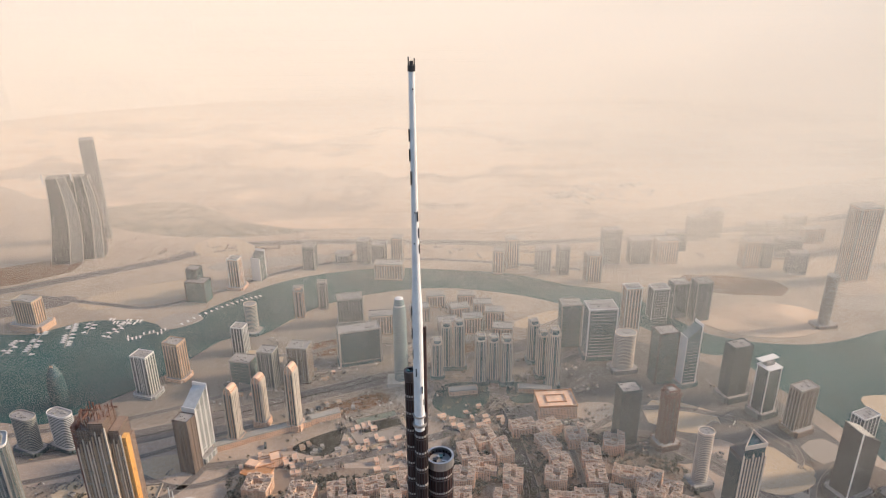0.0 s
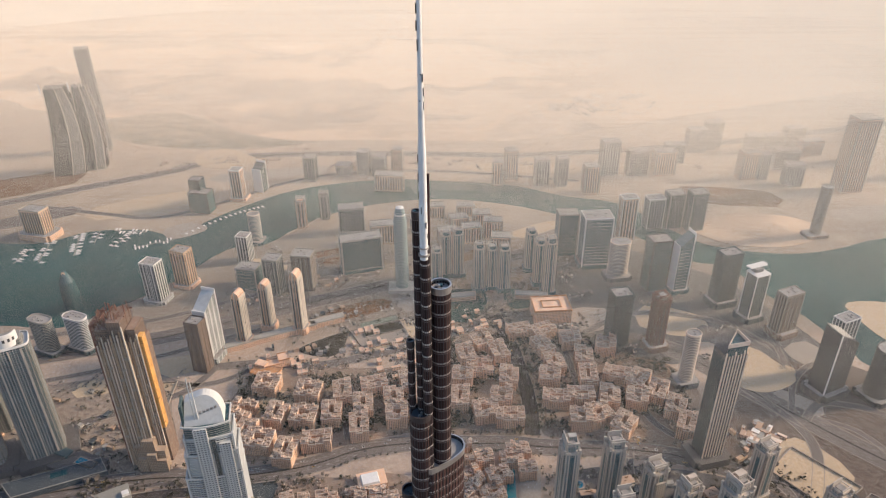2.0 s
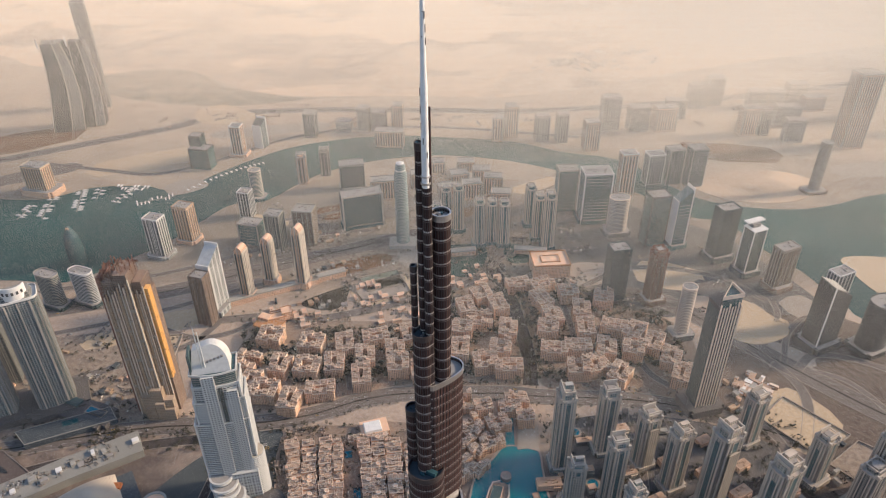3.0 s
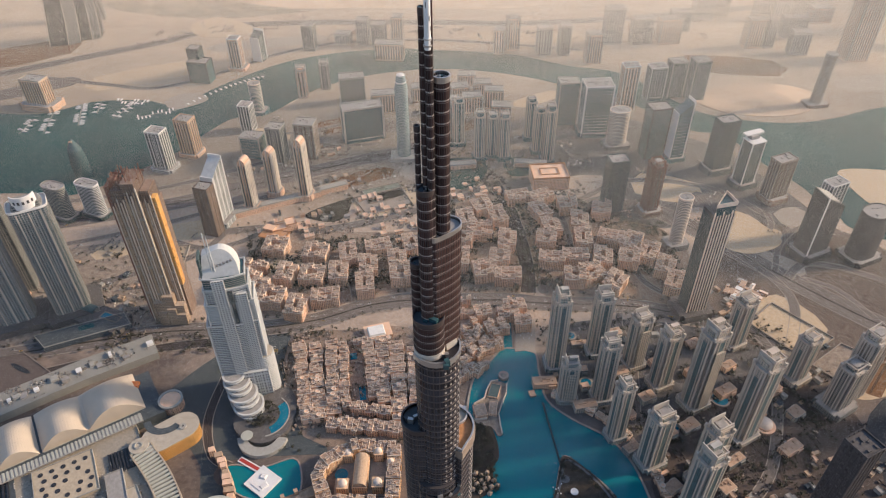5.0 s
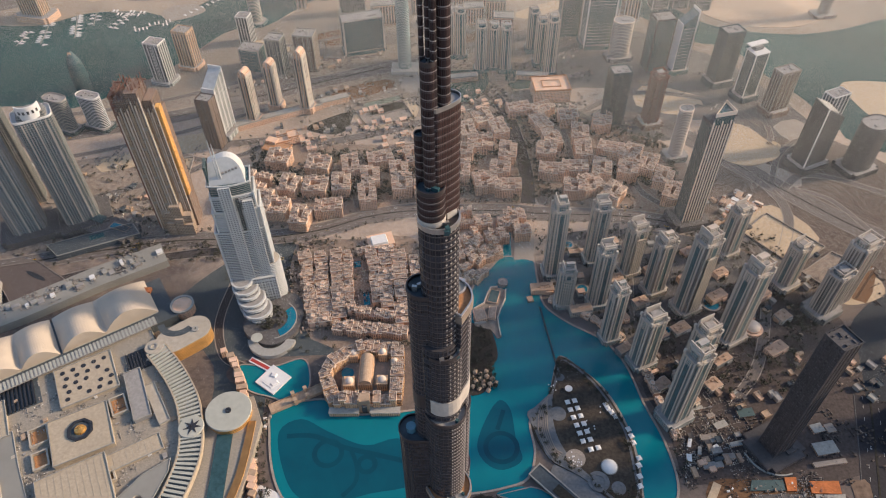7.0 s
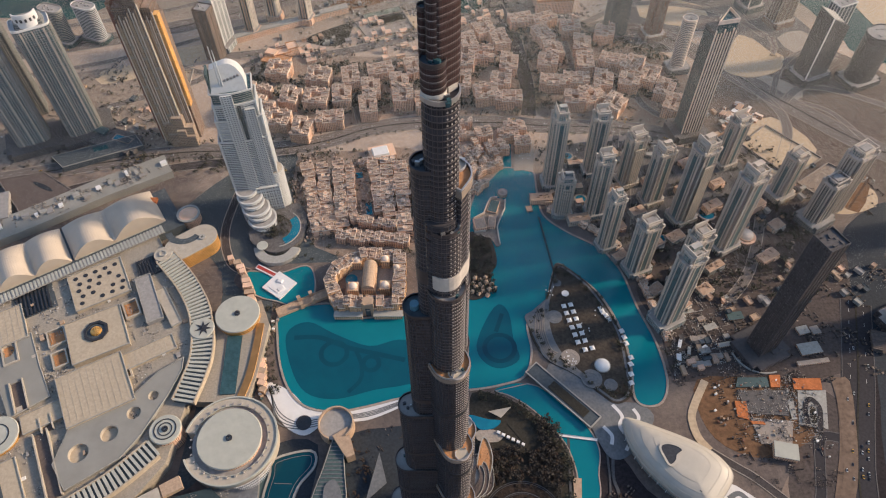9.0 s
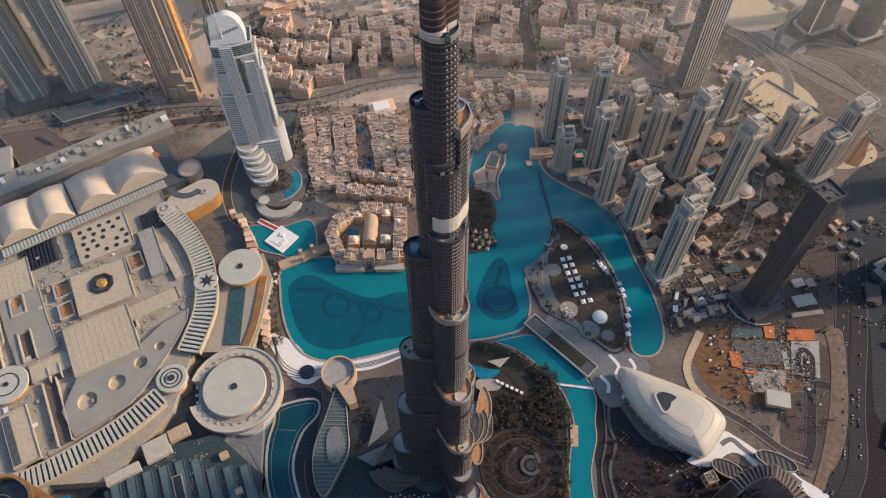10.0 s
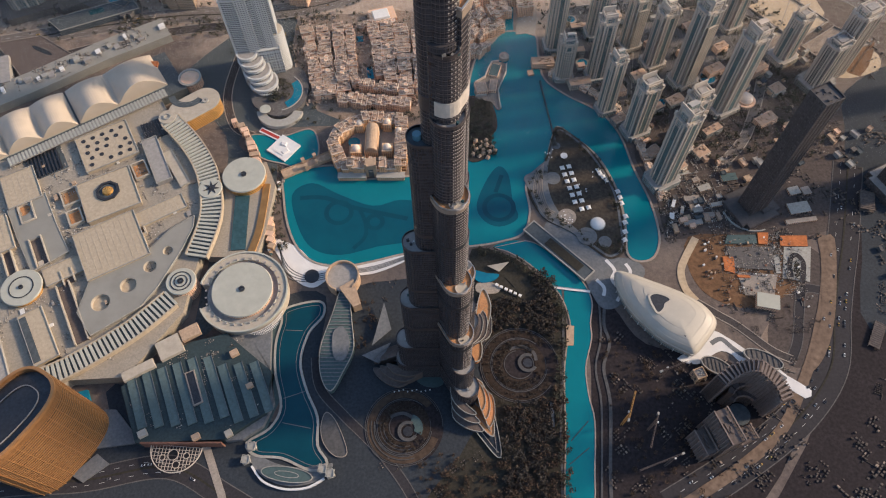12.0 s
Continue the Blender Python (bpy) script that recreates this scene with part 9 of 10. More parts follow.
# ---- marina ----
boat = thing("boat", "white motor yacht moored at a jetty", "boat", pose(-955, 1404, 0.3, 0, 0, 20), "moored boats")
part("hull", Geo().prism([(-5.4, -1.5), (3, -1.7), (6.5, 0), (3, 1.7), (-5.4, 1.5)], -0.3, 1.6, [(-5.6, -1.7), (3.2, -1.9), (7.4, 0), (3.2, 1.9), (-5.6, 1.7)]), "white", boat)
part("cabin", Geo().box(-1, 0, 5.4, 2.6, 1.6, 3.0, 0, 0.85).box(-1.5, 0, 3, 2, 3.0, 3.9, 0, 0.85), "white", boat)
rng = random.Random(9)
for (ax, ay), (bx, by) in (((-1018, 1470), (-1022, 1400)), ((-984, 1512), (-966, 1407)), ((-929, 1550), (-894, 1435)), ((-885, 1564), (-871, 1498)), ((-818, 1480), (-792, 1566)), ((-765, 1475), (-721, 1496)), ((-721, 1496), (-676, 1515)), ((-850, 1566), (-760, 1556))):
    o = thing("jetty", "long pale floating jetty in the marina", "jetty", pose(0, 0, 0), "jetties")
    part("deck", Geo().strip([(ax, ay), (bx, by)], 2.0, 0, 1.2), "concrete", o)
    m = math.hypot(bx - ax, by - ay)
    a = math.degrees(math.atan2(by - ay, bx - ax))
    for k in range(int(m // 9)):
        for s in (-1, 1):
            if rng.random() < 0.5:
                t = (k + 0.5) * 9 / m
                copy_thing(boat, pose(ax + (bx - ax) * t - s * 8 * math.sin(radians(a)), ay + (by - ay) * t + s * 8 * math.cos(radians(a)), 0.3, 0, 0, a + 90 * s))
for i in range(16):
    t = i / 16
    copy_thing(boat, pose(-655 + 170 * t, 1545 + 250 * t - 90 * t * t, 0.3, 0, 0, 140))
land("marina_park", [(-720, 1560), (-690, 1600), (-640, 1600), (-610, 1570), (-650, 1530), (-690, 1520)], 0.0, 1.5, "paving", "paved marina quay with low pavilions", "quay")


# ---- low sheds, kiosks and yards of small clutter ----
rng = random.Random(31)
def sheds(x, y, sx, sy, n, rot):
    """A loose group of low service buildings."""
    for i in range(n):
        w, d, hh = rng.uniform(5, 14), rng.uniform(4, 9), rng.uniform(3, 7)
        solid("shed", Geo().box(0, 0, w, d, -0.3, hh).band(rect(w - .3, d - .3), 0.4, hh - 0.3, hh + 0.7), ("concrete", "sandstone", "grey_roof", "house_roof", "dark_roof", "tan_fac", "dark_paving")[i % 7],
              "low flat-roofed service building", "shed", "low sheds", at=pose(x + rng.gauss(0, 0.5) * sx, y + rng.gauss(0, 0.5) * sy, 0, 0, 0, rot + rng.choice((0, 90)) + rng.uniform(-6, 6)))


sheds(-560, 800, 90, 60, 10, -18)
sheds(-640, 880, 120, 60, 10, -20)
sheds(-240, 1180, 90, 30, 10, 24)
sheds(-430, 1260, 70, 60, 8, -12)
sheds(340, 500, 60, 60, 12, 26)
sheds(470, 590, 60, 50, 12, 30)
sheds(420, 420, 60, 60, 12, 20)
sheds(350, 340, 60, 36, 16, 10)
sheds(480, 780, 40, 50, 14, 26)
sheds(300, 720, 110, 30, 12, 8)
sheds(200, 640, 36, 60, 8, 8)
sheds(560, 640, 60, 50, 10, 28)
sheds(500, 480, 60, 70, 12, 20)
sheds(600, 460, 50, 60, 10, 30)
sheds(640, 260, 60, 80, 12, 20)
sheds(-290, 1310, 60, 30, 10, 10)
sheds(-230, 1060, 90, 14, 12, 16)


def yard(name, label, n, x0, x1, y0, y1, seed, big=5.0, tall=3.0, z=0.1, test=None, rot=20, mat="clutter"):
    """Uncountable low clutter: stacks, tanks, walls, kerbs and roof units."""
    rng = random.Random(seed)
    g = Geo()
    k = 0
    while k < n:
        cx, cy = rng.uniform(x0, x1), rng.uniform(y0, y1)
        if test and not test(cx, cy):
            continue
        a = rot + rng.choice((0, 90)) + rng.gauss(0, 7)
        c, s = math.cos(radians(a)), math.sin(radians(a))
        nx, ny = rng.randint(2, 7), rng.randint(1, 4)
        w, d = rng.uniform(0.35, 1.0) * big, rng.uniform(0.3, 0.7) * big
        k += nx * ny
        for i in range(nx):
            for j in range(ny):
                if rng.random() < 0.65:
                    p, q = i * (w + 1.2), j * (d + 1.6)
                    g.box(cx + p * c - q * s, cy + p * s + q * c, w * rng.uniform(0.5, 1), d * rng.uniform(0.5, 1), z - 0.2, z + rng.uniform(0.3, tall), a)
        if rng.random() < 0.12:
            g.box(cx, cy - 2, rng.uniform(6, 16), 0.4, z - 0.2, z + 0.9, a)
    me = bpy.data.meshes.new(name)
    me.from_pydata(g.v, [], g.f)
    me.materials.append(M[mat])
    return tagged(new(name, me), label, "clutter", kind="stuff")


rng = random.Random(88)
for x, y, r in ((205, 640, 8), (205, 575, 10), (265, 640, 16), (262, 560, 22), (215, 700, 6), (300, 590, 24), (330, 660, 24), (350, 540, 28), (312, 520, 28), (380, 640, 26), (395, 480, 30), (330, 410, 30), (372, 440, 30), (270, 720, 14),
                (420, 600, 28), (455, 560, 30), (440, 650, 28), (490, 600, 30), (150, 620, 4), (258, 500, 30), (300, 440, 34), (318, 720, 20), (400, 700, 24), (510, 560, 30), (480, 500, 30), (360, 700, 22)):
    w, d, h = rng.uniform(22, 36), rng.uniform(10, 18), rng.uniform(7, 15)
    o = solid("podium_house", Geo().box(0, 0, w, d, -0.3, h).box(w * 0.3, 0, w * 0.3, d + 4, -0.3, h * 0.7), ("resi_fac", "tan_fac", "grey_fac")[rng.randint(0, 2)], "low cream terrace house between the lakeside towers", "house", "terrace houses", at=pose(x, y, 0, 0, 0, r))
    part("roof", clutter(Geo().box(0, 0, w - 1, d - 1, h, h + 0.3), w, d, h, rng, 7), "house_roof", o)
yard("yard_clutter", "jumble of small yards, walls and stacks below the towers", 2000, 290, 600, 290, 640, 41, 5, 3, 0.2, lambda x, y: x > 300 + max(0, (360 - y)) * 0.1 and y < 300 + (x - 230) * 1.9, 20, "dim_clutter")
yard("site_clutter", "scattered building material in a dark yard", 800, 185, 430, -60, 150, 42, 4, 3, 0.2, lambda x, y: y < 170 - (x - 190) * 0.35, 40, "dim_clutter")
yard("street_clutter", "kiosks, walls and steps between the towers", 420, 165, 320, 520, 770, 43, 4, 2.5, 0.2, lambda x, y: y > 600 - (x - 165) * 1.0, 10)
yard("west_clutter", "parked plant and low walls between western towers", 1500, -860, -470, 700, 980, 44, 5, 3, 0.15, None, -18)
yard("villa_clutter", "garden walls and pergolas between the houses", 600, -350, 420, 830, 1100, 45, 4, 2.5, 0.1, None, 4)
yard("highway_clutter", "low sheds and fences beside the highway", 2600, -480, 320, 1110, 1450, 46, 7, 4, 0.1, lambda x, y: abs(y - 1330 - 0.42 * x) > 40, 22)
yard("bay_clutter", "low works along the bay road", 260, 330, 720, 860, 1260, 47, 6, 4, 0.1, None, -34)
yard("canal_clutter", "hazy low sheds across the canal", 420, -900, 300, 1450, 2060, 48, 10, 6, 0.1, lambda x, y: y > 1910 or (-230 < x < 230 and y < 1670), 20)
yard("far_suburb", "rows of tiny pale houses far out in the desert", 420, 330, 800, 2440, 2680, 64, 17, 7, 0.4, lambda x, y: abs(y - 2440 - 0.3 * (x - 330)) < 130, 24, "roof_clutter")
yard("plain_clutter", "sheds and tracks on the brown plain across the water", 500, -1100, 1300, 1930, 2180, 65, 12, 5, 0.4, None, 8, "town_clutter")
yard("road_clutter", "barriers and stalls along the wide road", 500, 480, 640, 60, 420, 49, 3, 2.0, 0.2, lambda x, y: x > 500 + (y - 100) * 0.3 + 32, 70, "dim_clutter")
yard("verge_clutter", "kiosks and planting on the dusty verge", 300, 420, 520, 90, 300, 53, 2.5, 2.0, 0.2, lambda x, y: x < 425 + (y - 90) * 0.42, 60)
yard("forecourt_clutter", "planters and steps on the dark forecourt", 240, -150, 40, -60, 230, 50, 3, 1.4, 0.3, lambda x, y: math.hypot(x + 4, y - 110) > 66 and math.hypot(x + 57, y - 35) > 50 and (y > 150 or y < 20), 30, "dim_clutter")
yard("mall_clutter", "vents and ducts on the mall roof", 5200, -690, -345, 110, 470, 51, 2.6, 1.8, 19, lambda x, y: x < -352 - abs(y - 320) * 0.3 and (x + 640) * -0.546 + (y - 430) * 0.838 < -8, 29, "roof_clutter")
yard("back_clutter", "vents and low boxes on the mall back roofs", 500, -760, -470, 520, 700, 55, 4, 2.5, 14, lambda x, y: abs((y - 520) - (x + 760) * 0.62) < 20, 33)
for i in range(40):
    # terraces of small kiosks down the lakeside steps
    t = i / 40
    x, y = -246 - 8 * math.sin(t * 3.1) + rng.uniform(-3, 3), 395 - 125 * t
    solid("kiosk", Geo().box(0, 0, rng.uniform(2.5, 5), rng.uniform(2.5, 4), 0.2, rng.uniform(2.5, 4.2)), ("step_stone", "white", "sandstone", "slate")[i % 4], "small kiosk or parasol on the lakeside terrace", "kiosk", "lakeside kiosks", at=pose(x, y, 0, 0, 0, 10 * (i % 5)))
yard("site_debris", "small building material strewn over the site", 1500, 345, 470, 195, 298, 61, 1.9, 2.6, 0.4, lambda x, y: x > 374 + max(0, 240 - y) * 0.25, 8, "roof_clutter")
yard("site_rubble", "dark formwork, skips and rebar strewn over the site", 1300, 325, 475, 150, 300, 71, 2.2, 2.2, 0.4, lambda x, y: x > 345 + max(0, 240 - y) * 0.3, 10, "dim_clutter")
yard("lot_clutter", "parked plant, vans and containers on the lot", 1300, 302, 400, 306, 430, 62, 2.6, 2.4, 0.3, lambda x, y: math.hypot(x - 425, y - 345) > 34, 14, "roof_clutter")
yard("lane_clutter", "vans and stalls along the lake road", 300, 296, 330, 300, 420, 63, 2.6, 2.0, 0.3, None, 80, "roof_clutter")
yard("parking_clutter", "parked cars and vents on the deck", 420, -380, -235, 25, 135, 56, 2.2, 1.2, 17, lambda x, y: x < -230 - abs(y - 75) * 0.5 and x > -400 + abs(y - 75) * 0.5, 24)
yard("town_clutter", "small huts, stairs and walls in the old-town lanes", 1500, -250, -50, 535, 720, 57, 5, 6, 0.2, None, 99, "town_clutter")
yard("village_clutter", "small huts and garden walls between the houses", 1100, -340, 420, 830, 1060, 58, 5, 4, 0.2, lambda x, y: abs(x - 148) > 26, 4, "town_clutter")
yard("east_clutter", "low works and cabins beyond the road", 2400, 545, 900, 60, 640, 52, 5, 3, 0.1, lambda x, y: x > 545 + (y - 100) * 0.22, 30, "dim_clutter")
yard("south_clutter", "dark low works below the wide road", 1100, 380, 700, -160, 120, 54, 5, 3, 0.1, lambda x, y: y < (x - 470) * 0.9, 45, "dim_clutter")


# ---- walled plots, small roofs and courts beyond the boulevard ----
def walled_plot(pts, ground, label, wall="step_stone"):
    o = solid("walled_plot", Geo().prism(pts, -0.2, 0.68), ground, label, "plot", "walled plots")
    for (ax, ay), (bx, by) in zip(pts, pts[1:] + pts[:1]):
        part("wall", Geo().strip([(ax, ay), (bx, by)], 1.4, 0.2, 3.2), wall, o)


walled_plot([(563, 796), (507, 748), (569, 666), (634, 712)], "sand", "walled rectangular sandy plot beside the highway")
walled_plot([(640, 700), (575, 655), (600, 625), (690, 660)], "dusty_yard", "walled dusty plot below the towers")
walled_plot([(-560, 958), (-490, 968), (-486, 905), (-556, 898)], "sand", "fenced sandy plot beside the highway")
walled_plot([(-190, 1122), (-90, 1158), (-68, 1100), (-156, 1058)], "step_stone", "walled court of a low pale complex")
o = thing("stepped_complex", "orange earth-coloured stepped complex with terraces", "building", pose(-322, 1006, 0, 0, 0, 22))
for i, (a, b, w, d, hh) in enumerate(((0, 0, 34, 18, 14), (-24, -6, 24, 16, 9), (22, 6, 20, 22, 18), (6, 14, 26, 12, 11), (-6, -14, 18, 8, 6))):
    p = part("wing", Geo().box(a, b, w, d, -0.4, hh), "sandstone_fac", o)
    part("roof", Geo().band([(a + x, b + y) for x, y in rect(w - 0.4, d - 0.4)], 0.7, hh - 0.4, hh + 1.4), "terracotta", p)
walled_plot([(-176, 1148), (-100, 1178), (-80, 1128), (-156, 1100)], "pool_green", "green court inside a walled complex")
rng = random.Random(81)
for i in range(34):
    t, q = rng.random(), rng.random()
    x, y = 486 + 30 * t + 42 * q, 826 - 40 * t + 30 * q + rng.uniform(-8, 8)
    w, d, hh = rng.uniform(6, 20), rng.uniform(5, 10), rng.uniform(3.5, 7)
    o = solid("low_house", Geo().box(0, 0, w, d, -0.3, hh), "tan_fac", "low house with a pale flat roof by the tall tower", "house", "low houses", at=pose(x, y, 0, 0, 0, -38 + rng.choice((0, 90))))
    part("roof", Geo().box(0, 0, w - 0.6, d - 0.6, hh - 0.1, hh + 0.3), ("white", "pale_trim", "house_roof", "concrete")[i % 4], o)
for i in range(60):
    a, r = rng.uniform(0, 6.28), math.sqrt(rng.random())
    x, y = ((-130, 1090), (-60, 1010), (-300, 1010), (60, 1150))[i % 4]
    x, y = x + 66 * r * math.cos(a), y + 40 * r * math.sin(a)
    w, d, hh = rng.uniform(6, 18), rng.uniform(5, 12), rng.uniform(4, 9)
    o = solid("low_house", Geo().box(0, 0, w, d, -0.3, hh), ("tan_fac", "sandstone_fac")[i % 2], "low tan house with a flat parapet roof", "house", "low houses", at=pose(x, y, 0, 0, 0, 18 + rng.choice((0, 90))))
    part("roof", Geo().band(rect(w - 0.4, d - 0.4), 0.5, hh - 0.4, hh + 0.9), "pale_trim", o)
o = thing("pool_podium", "dark podium with a teal pool below the glass towers", "podium", pose(-590, 770, 0, 0, 0, -22))
part("deck", Geo().prism(rect(120, 46, 8), -0.5, 9), "dark_paving", o)
part("water", Geo().box(24, 4, 34, 12, 9, 9.6), "pool", o)
part("pool_edge", Geo().band([(24 + a, 4 + b) for a, b in rect(34, 12)], 1.6, 8.8, 10), "step_stone", o)
part("pavilion", Geo().box(-26, 6, 30, 14, 9, 14).box(-26, 6, 32, 16, 14, 14.8), "slate", o)

# ---- trees ----
def grove(name, places, leaf, label, size=(5.0, 9.0), seed=1):
    """Many trees of one kind: leaning trunk, limbs and a ragged crown of leaf tufts."""
    rng = random.Random(seed)
    v, f, tv, tf = [], [], [], []
    for x, y, z in places:
        h = rng.uniform(*size)
        trunk = Geo()
        trunk.cyl(x, y, 0.28, z - 0.3, z + h * 0.55, 5, 0.16)
        s = len(tv)
        tv += trunk.v
        tf += [tuple(s + i for i in q) for q in trunk.f]
        for _ in range(26 if len(places) < 500 else 16):
            a, r, q = rng.uniform(0, 6.28), h * 0.48 * rng.random() ** 0.6, rng.uniform(0.4, 1.0)
            cx, cy, cz = x + r * math.cos(a), y + r * math.sin(a), z + h * q - 0.25 * r
            k = h * (rng.uniform(0.12, 0.24) if len(places) < 500 else rng.uniform(0.17, 0.32))
            s = len(v)
            for _k in range(4):
                v.append((cx + rng.uniform(-k, k), cy + rng.uniform(-k, k), cz + rng.uniform(-k, k) * 0.8))
            f += [(s, s + 1, s + 2), (s, s + 2, s + 3), (s, s + 3, s + 1), (s + 1, s + 3, s + 2)]
    me = bpy.data.meshes.new("crowns")
    me.from_pydata(v, [], f)
    me.materials.append(M[leaf])
    ob = tagged(new(name, me), label, "trees", kind="stuff")
    me2 = bpy.data.meshes.new("trunks")
    me2.from_pydata(tv, [], tf)
    me2.materials.append(M["bark"])
    t = new("trunks", me2)
    t.parent = ob
    tagged(t, kind="stuff")
    return ob


def scatter(rng, n, x0, x1, y0, y1, z=0.3, test=None):
    res = []
    while len(res) < n:
        x, y = rng.uniform(x0, x1), rng.uniform(y0, y1)
        if not test or test(x, y):
            res.append((x, y, z))
    return res


def along(line, gap, shifts, rng, z=0.4):
    res = []
    for (ax, ay), (bx, by) in zip(line, line[1:]):
        m = math.hypot(bx - ax, by - ay)
        for k in range(max(1, int(m / gap))):
            t = (k + rng.random() * 0.6) / max(1, int(m / gap))
            for s in shifts:
                if rng.random() < 0.8:
                    res.append((ax + (bx - ax) * t - s * (by - ay) / m + rng.uniform(-1.5, 1.5), ay + (by - ay) * t + s * (bx - ax) / m + rng.uniform(-1.5, 1.5), z))
    return res


def within(poly, x, y):
    hit = False
    for (ax, ay), (bx, by) in zip(poly, poly[1:] + poly[:1]):
        if (ay > y) != (by > y) and x < ax + (bx - ax) * (y - ay) / (by - ay):
            hit = not hit
    return hit


rng = random.Random(4)
def in_garden(x, y):
    return math.hypot(x - 86, y - 113) < 51 or math.hypot(x + 57, y - 35) < 49


def ring_places(rng, n, cx, cy, r0, r1):
    res = []
    for _ in range(n):
        a, r = rng.uniform(0.7, 5.9), rng.uniform(r0, r1)
        res.append((cx + r * math.cos(a), cy + r * math.sin(a), 0.8))
    return res


grove("park_trees", scatter(rng, 330, 40, 140, -60, 245, 0.4, lambda x, y: not in_garden(x, y) and x < 118 + 0.1 * y and not (20 < x < 112 and 205 < y) and not (x < 62 and y < 96)), "park_leaf", "dense dark trees of the park", (6, 10), 2)
grove("brown_trees", scatter(rng, 260, 30, 140, -60, 205, 0.4, lambda x, y: not in_garden(x, y) and x > 40 and not (x < 62 and -6 < y < 96)), "rust_leaf", "brownish dry trees of the park", (5, 9), 3)
grove("garden_hedges", ring_places(rng, 190, 86, 113, 22, 32) + ring_places(rng, 90, 86, 113, 38, 45) + ring_places(rng, 110, -57, 35, 20, 31), "park_leaf", "low dark shrubs in the ring beds", (1.8, 3.4), 17)
grove("canal_trees", along(smooth([(40, 278), (80, 268), (118, 236), (140, 205), (148, 170), (142, 120), (136, 60), (134, -40)], 6, False), 6, (0, -6), rng), "leaf", "row of trees along the canal park", (6, 10), 4)
grove("island_trees", scatter(rng, 110, 110, 245, 262, 490, 1.8, lambda x, y: within(ISLAND, x, y) and not within([(a * 0.82 + 32, b * 0.82 + 67) for a, b in ISLAND], x, y)), "leaf", "small trees round the island lawn", (4, 7), 5)
grove("street_trees", along(boulevard, 11, (-21, 21), rng) + along(spur, 9, (-18, 18), rng) + along(cross_road, 14, (-14, 14), rng), "leaf", "dusty street trees along the boulevard", (5, 9), 6)
grove("villa_trees", scatter(rng, 1250, -380, 430, 790, 1100, 0.2, lambda x, y: y > 835 and (x > 0 or y < 985) and math.sin(x * 0.045 + 1.3 * math.sin(y * 0.03)) + math.sin(y * 0.05 + x * 0.02) > -0.5), "leaf", "trees between the tan houses", (7, 12), 7)
grove("lakeside_trees", scatter(rng, 800, 150, 560, 430, 760, 0.3, lambda x, y: x > 300 - 0.9 * (y - 430) * 0.6 and y > 500 - (x - 250)), "leaf", "garden trees between the lakeside towers", (4, 8), 8)
grove("old_town_trees", scatter(rng, 300, -262, -45, 500, 745, 0.2), "leaf", "trees in the old-town lanes", (4, 7), 9)
grove("hotel_trees", scatter(rng, 70, -300, -235, 535, 600, 8.0, lambda x, y: math.hypot(x + 268, y - 560) < 23) + scatter(rng, 90, -360, -200, 640, 740, 0.2), "leaf", "trees on the hotel terrace", (4, 7), 10)
grove("forecourt_trees", scatter(rng, 90, -40, 50, -70, 4, 0.3, lambda x, y: not in_garden(x, y)) + scatter(rng, 40, -150, -100, 120, 235, 0.3), "rust_leaf", "dry trees round the tower forecourt", (4, 8), 11)
grove("islet_trees", scatter(rng, 150, 24, 68, 436, 546, 1.6), "leaf", "trees on the planted islet", (5, 8), 12)
grove("far_trees", scatter(rng, 260, -300, 330, 1020, 1300, 0.2, lambda x, y: y > 1130 or x < -60), "leaf", "scrub and trees beyond the houses", (4, 8), 13)
grove("site_trees", scatter(rng, 160, 190, 330, -60, 150, 0.2, lambda x, y: y < 150 - (x - 190) * 0.3), "rust_leaf", "dark scrub among site clutter", (3, 7), 14)
grove("shore_palms", along(smooth([(-252, 420), (-246, 370), (-238, 315), (-225, 280)], 6, False), 8, (0, -8), rng) + along([(300, 400), (296, 350), (300, 310)], 8, (0, 8), rng), "leaf", "palms along the lake promenade", (5, 8), 15)
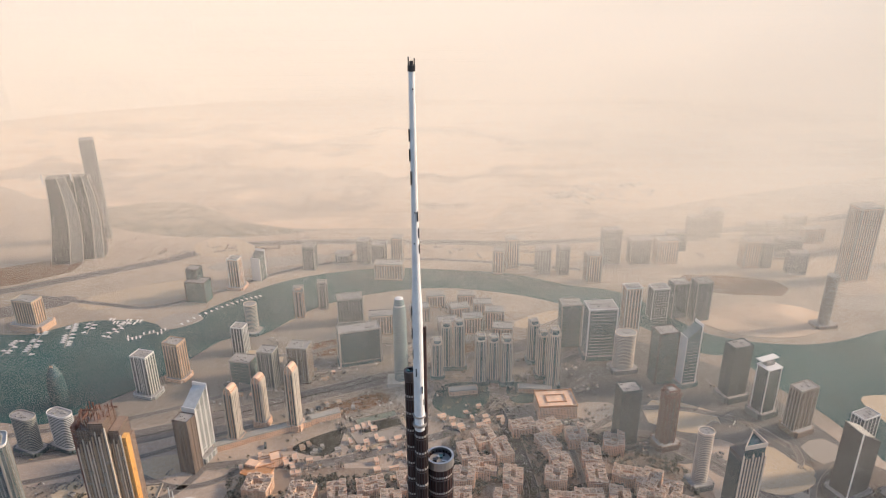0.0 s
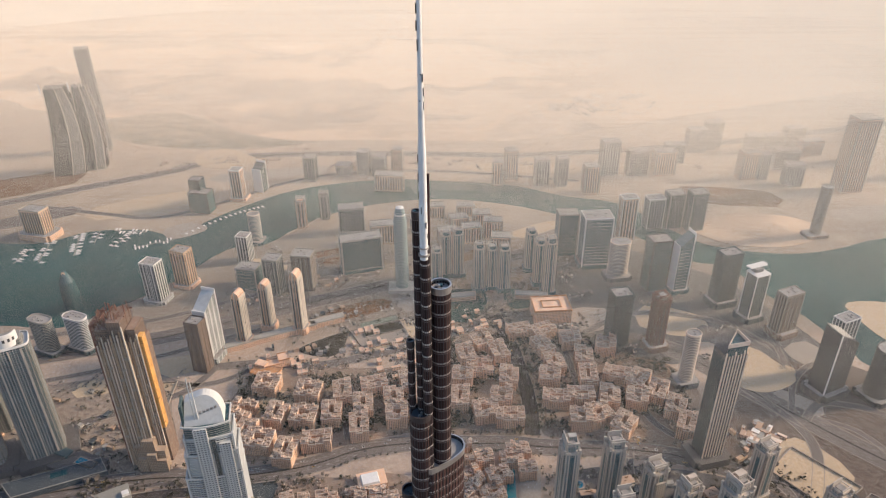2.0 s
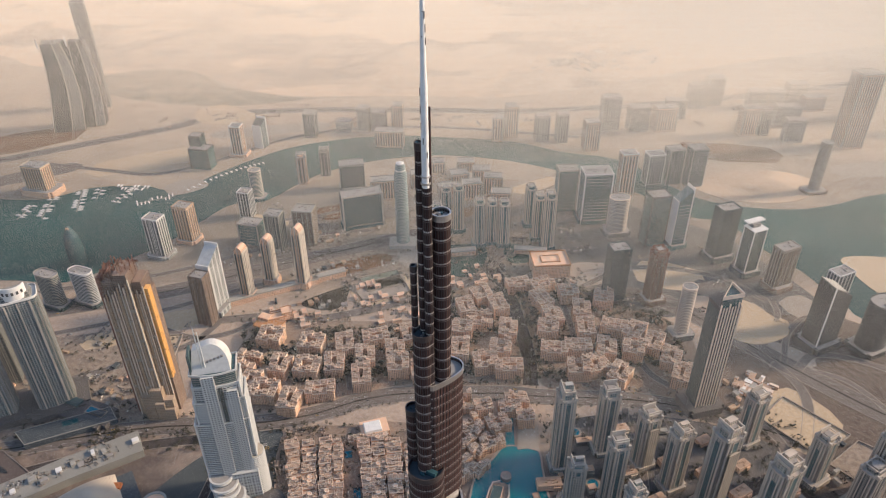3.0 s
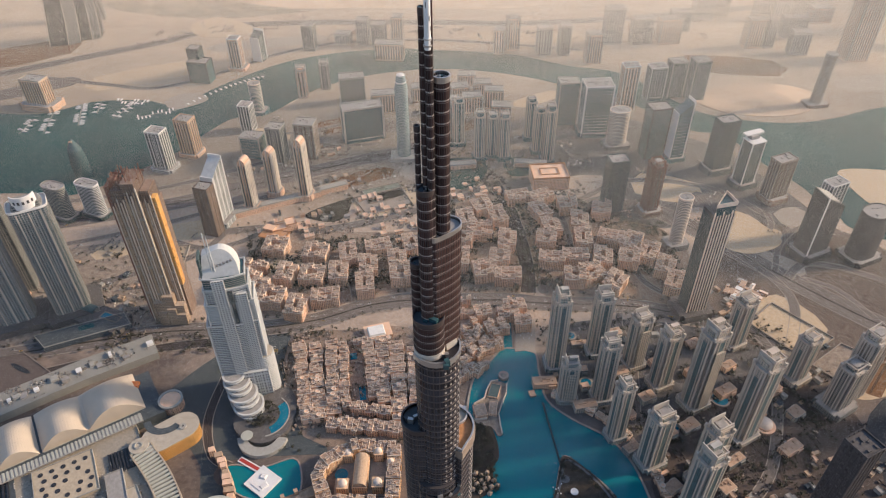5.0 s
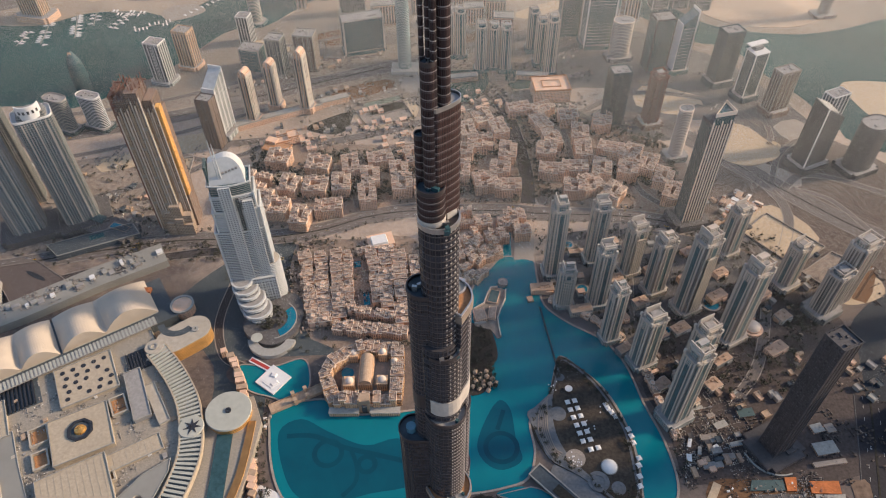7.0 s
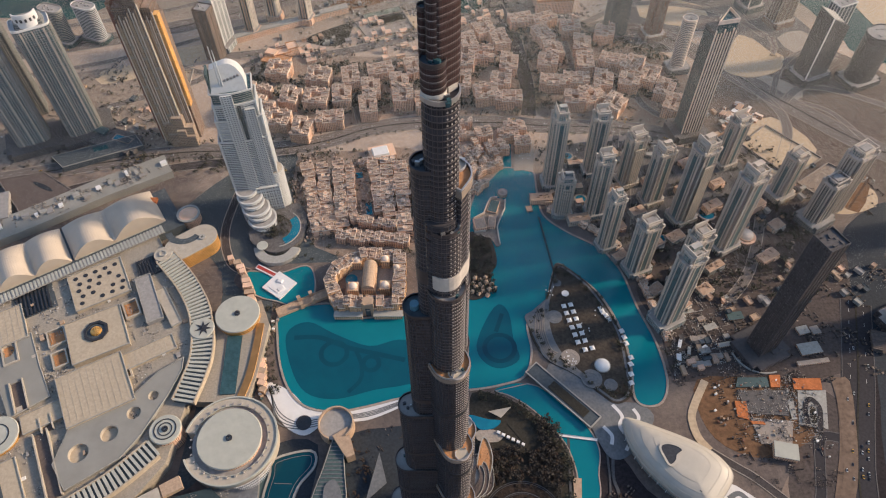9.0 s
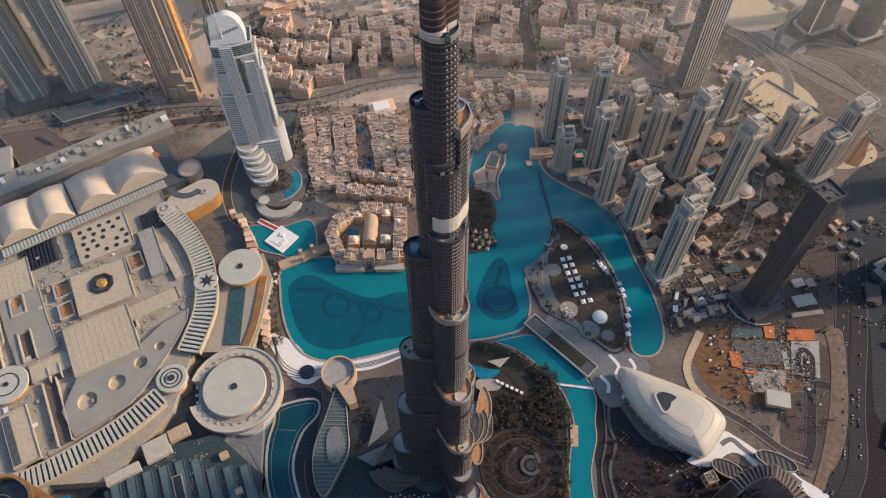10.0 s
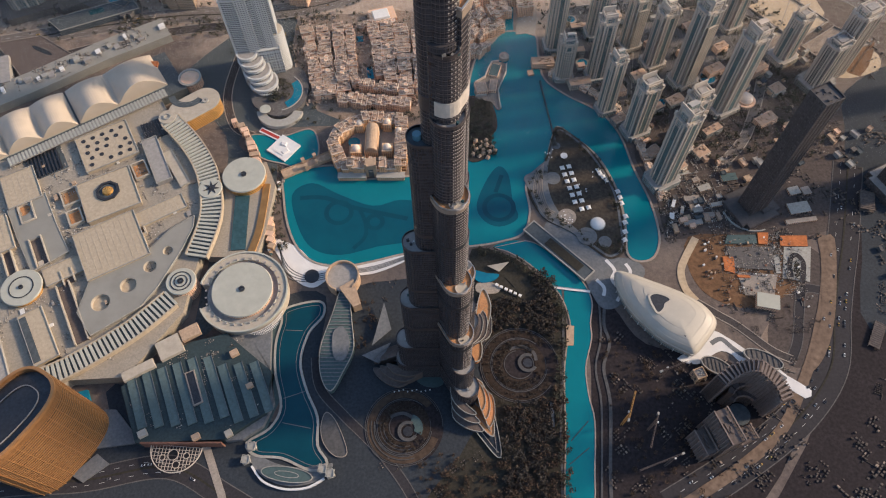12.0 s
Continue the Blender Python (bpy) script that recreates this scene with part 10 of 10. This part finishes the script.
grove("west_trees", scatter(rng, 160, -700, -460, 730, 960, 0.2) + scatter(rng, 120, -560, -330, 690, 735, 0.2), "leaf", "trees among the western yards", (4, 8), 16)


# ---- traffic ----
def car_kind(m, label):
    o = thing("car", label, "car", pose(0, 811, 0.35), "cars on the roads")
    g = Geo().box(0, 0, 4.6, 1.9, 0.35, 0.95, 0, 0.97)
    for a in (-1.4, 1.4):
        g.box(a, 0, 0.7, 1.96, 0.0, 0.7)
    part("body", g, m, o)
    part("cabin", Geo().box(-0.2, 0, 2.6, 1.7, 0.95, 1.55, 0, 0.8), "glass", o)
    return o


CARS = [car_kind("car_white", "white car on the road"), car_kind("car_dark", "dark car on the road"), car_kind("car_silver", "silver car on the road"), car_kind("yellow", "yellow taxi on the road")]
rng = random.Random(12)
spots = []
for line, width, n in ((boulevard, 34, 62), (highway, 46, 18), (spur, 26, 14), (east_road, 40, 50), (cross_road, 20, 8), (south_road, 26, 16)):
    for _ in range(n):
        i = rng.randrange(len(line) - 1)
        (ax, ay), (bx, by) = line[i], line[i + 1]
        t, m = rng.random(), math.hypot(bx - ax, by - ay)
        s = rng.choice((-1, 1)) * rng.choice((0.14, 0.32)) * width
        spots.append((ax + (bx - ax) * t - s * (by - ay) / m, ay + (by - ay) * t + s * (bx - ax) / m, 0.35, math.degrees(math.atan2(by - ay, bx - ax)) + (180 if s > 0 else 0)))
for x0, y0, nx, ny, rot in ((300, 806, 8, 3, 5), (404, 52, 7, 4, 40), (-300, 690, 10, 2, 10), (340, 330, 6, 3, 6), (-620, 850, 6, 3, -20)):
    for i in range(nx):
        for j in range(ny):
            if rng.random() < 0.5:
                c, s = math.cos(radians(rot)), math.sin(radians(rot))
                a, b = i * 3.4, j * 7.0
                spots.append((x0 + a * c - b * s, y0 + a * s + b * c, 0.3, rot + 90))
for k, (x, y, z, a) in enumerate(spots):
    base = CARS[(0, 1, 2, 0, 1, 0, 3, 2)[rng.randrange(8)]] if k >= 4 else CARS[k]
    if k < 4:
        base.matrix_basis = pose(x, y, z, 0, 0, a)
    else:
        copy_thing(base, pose(x, y, z, 0, 0, a))
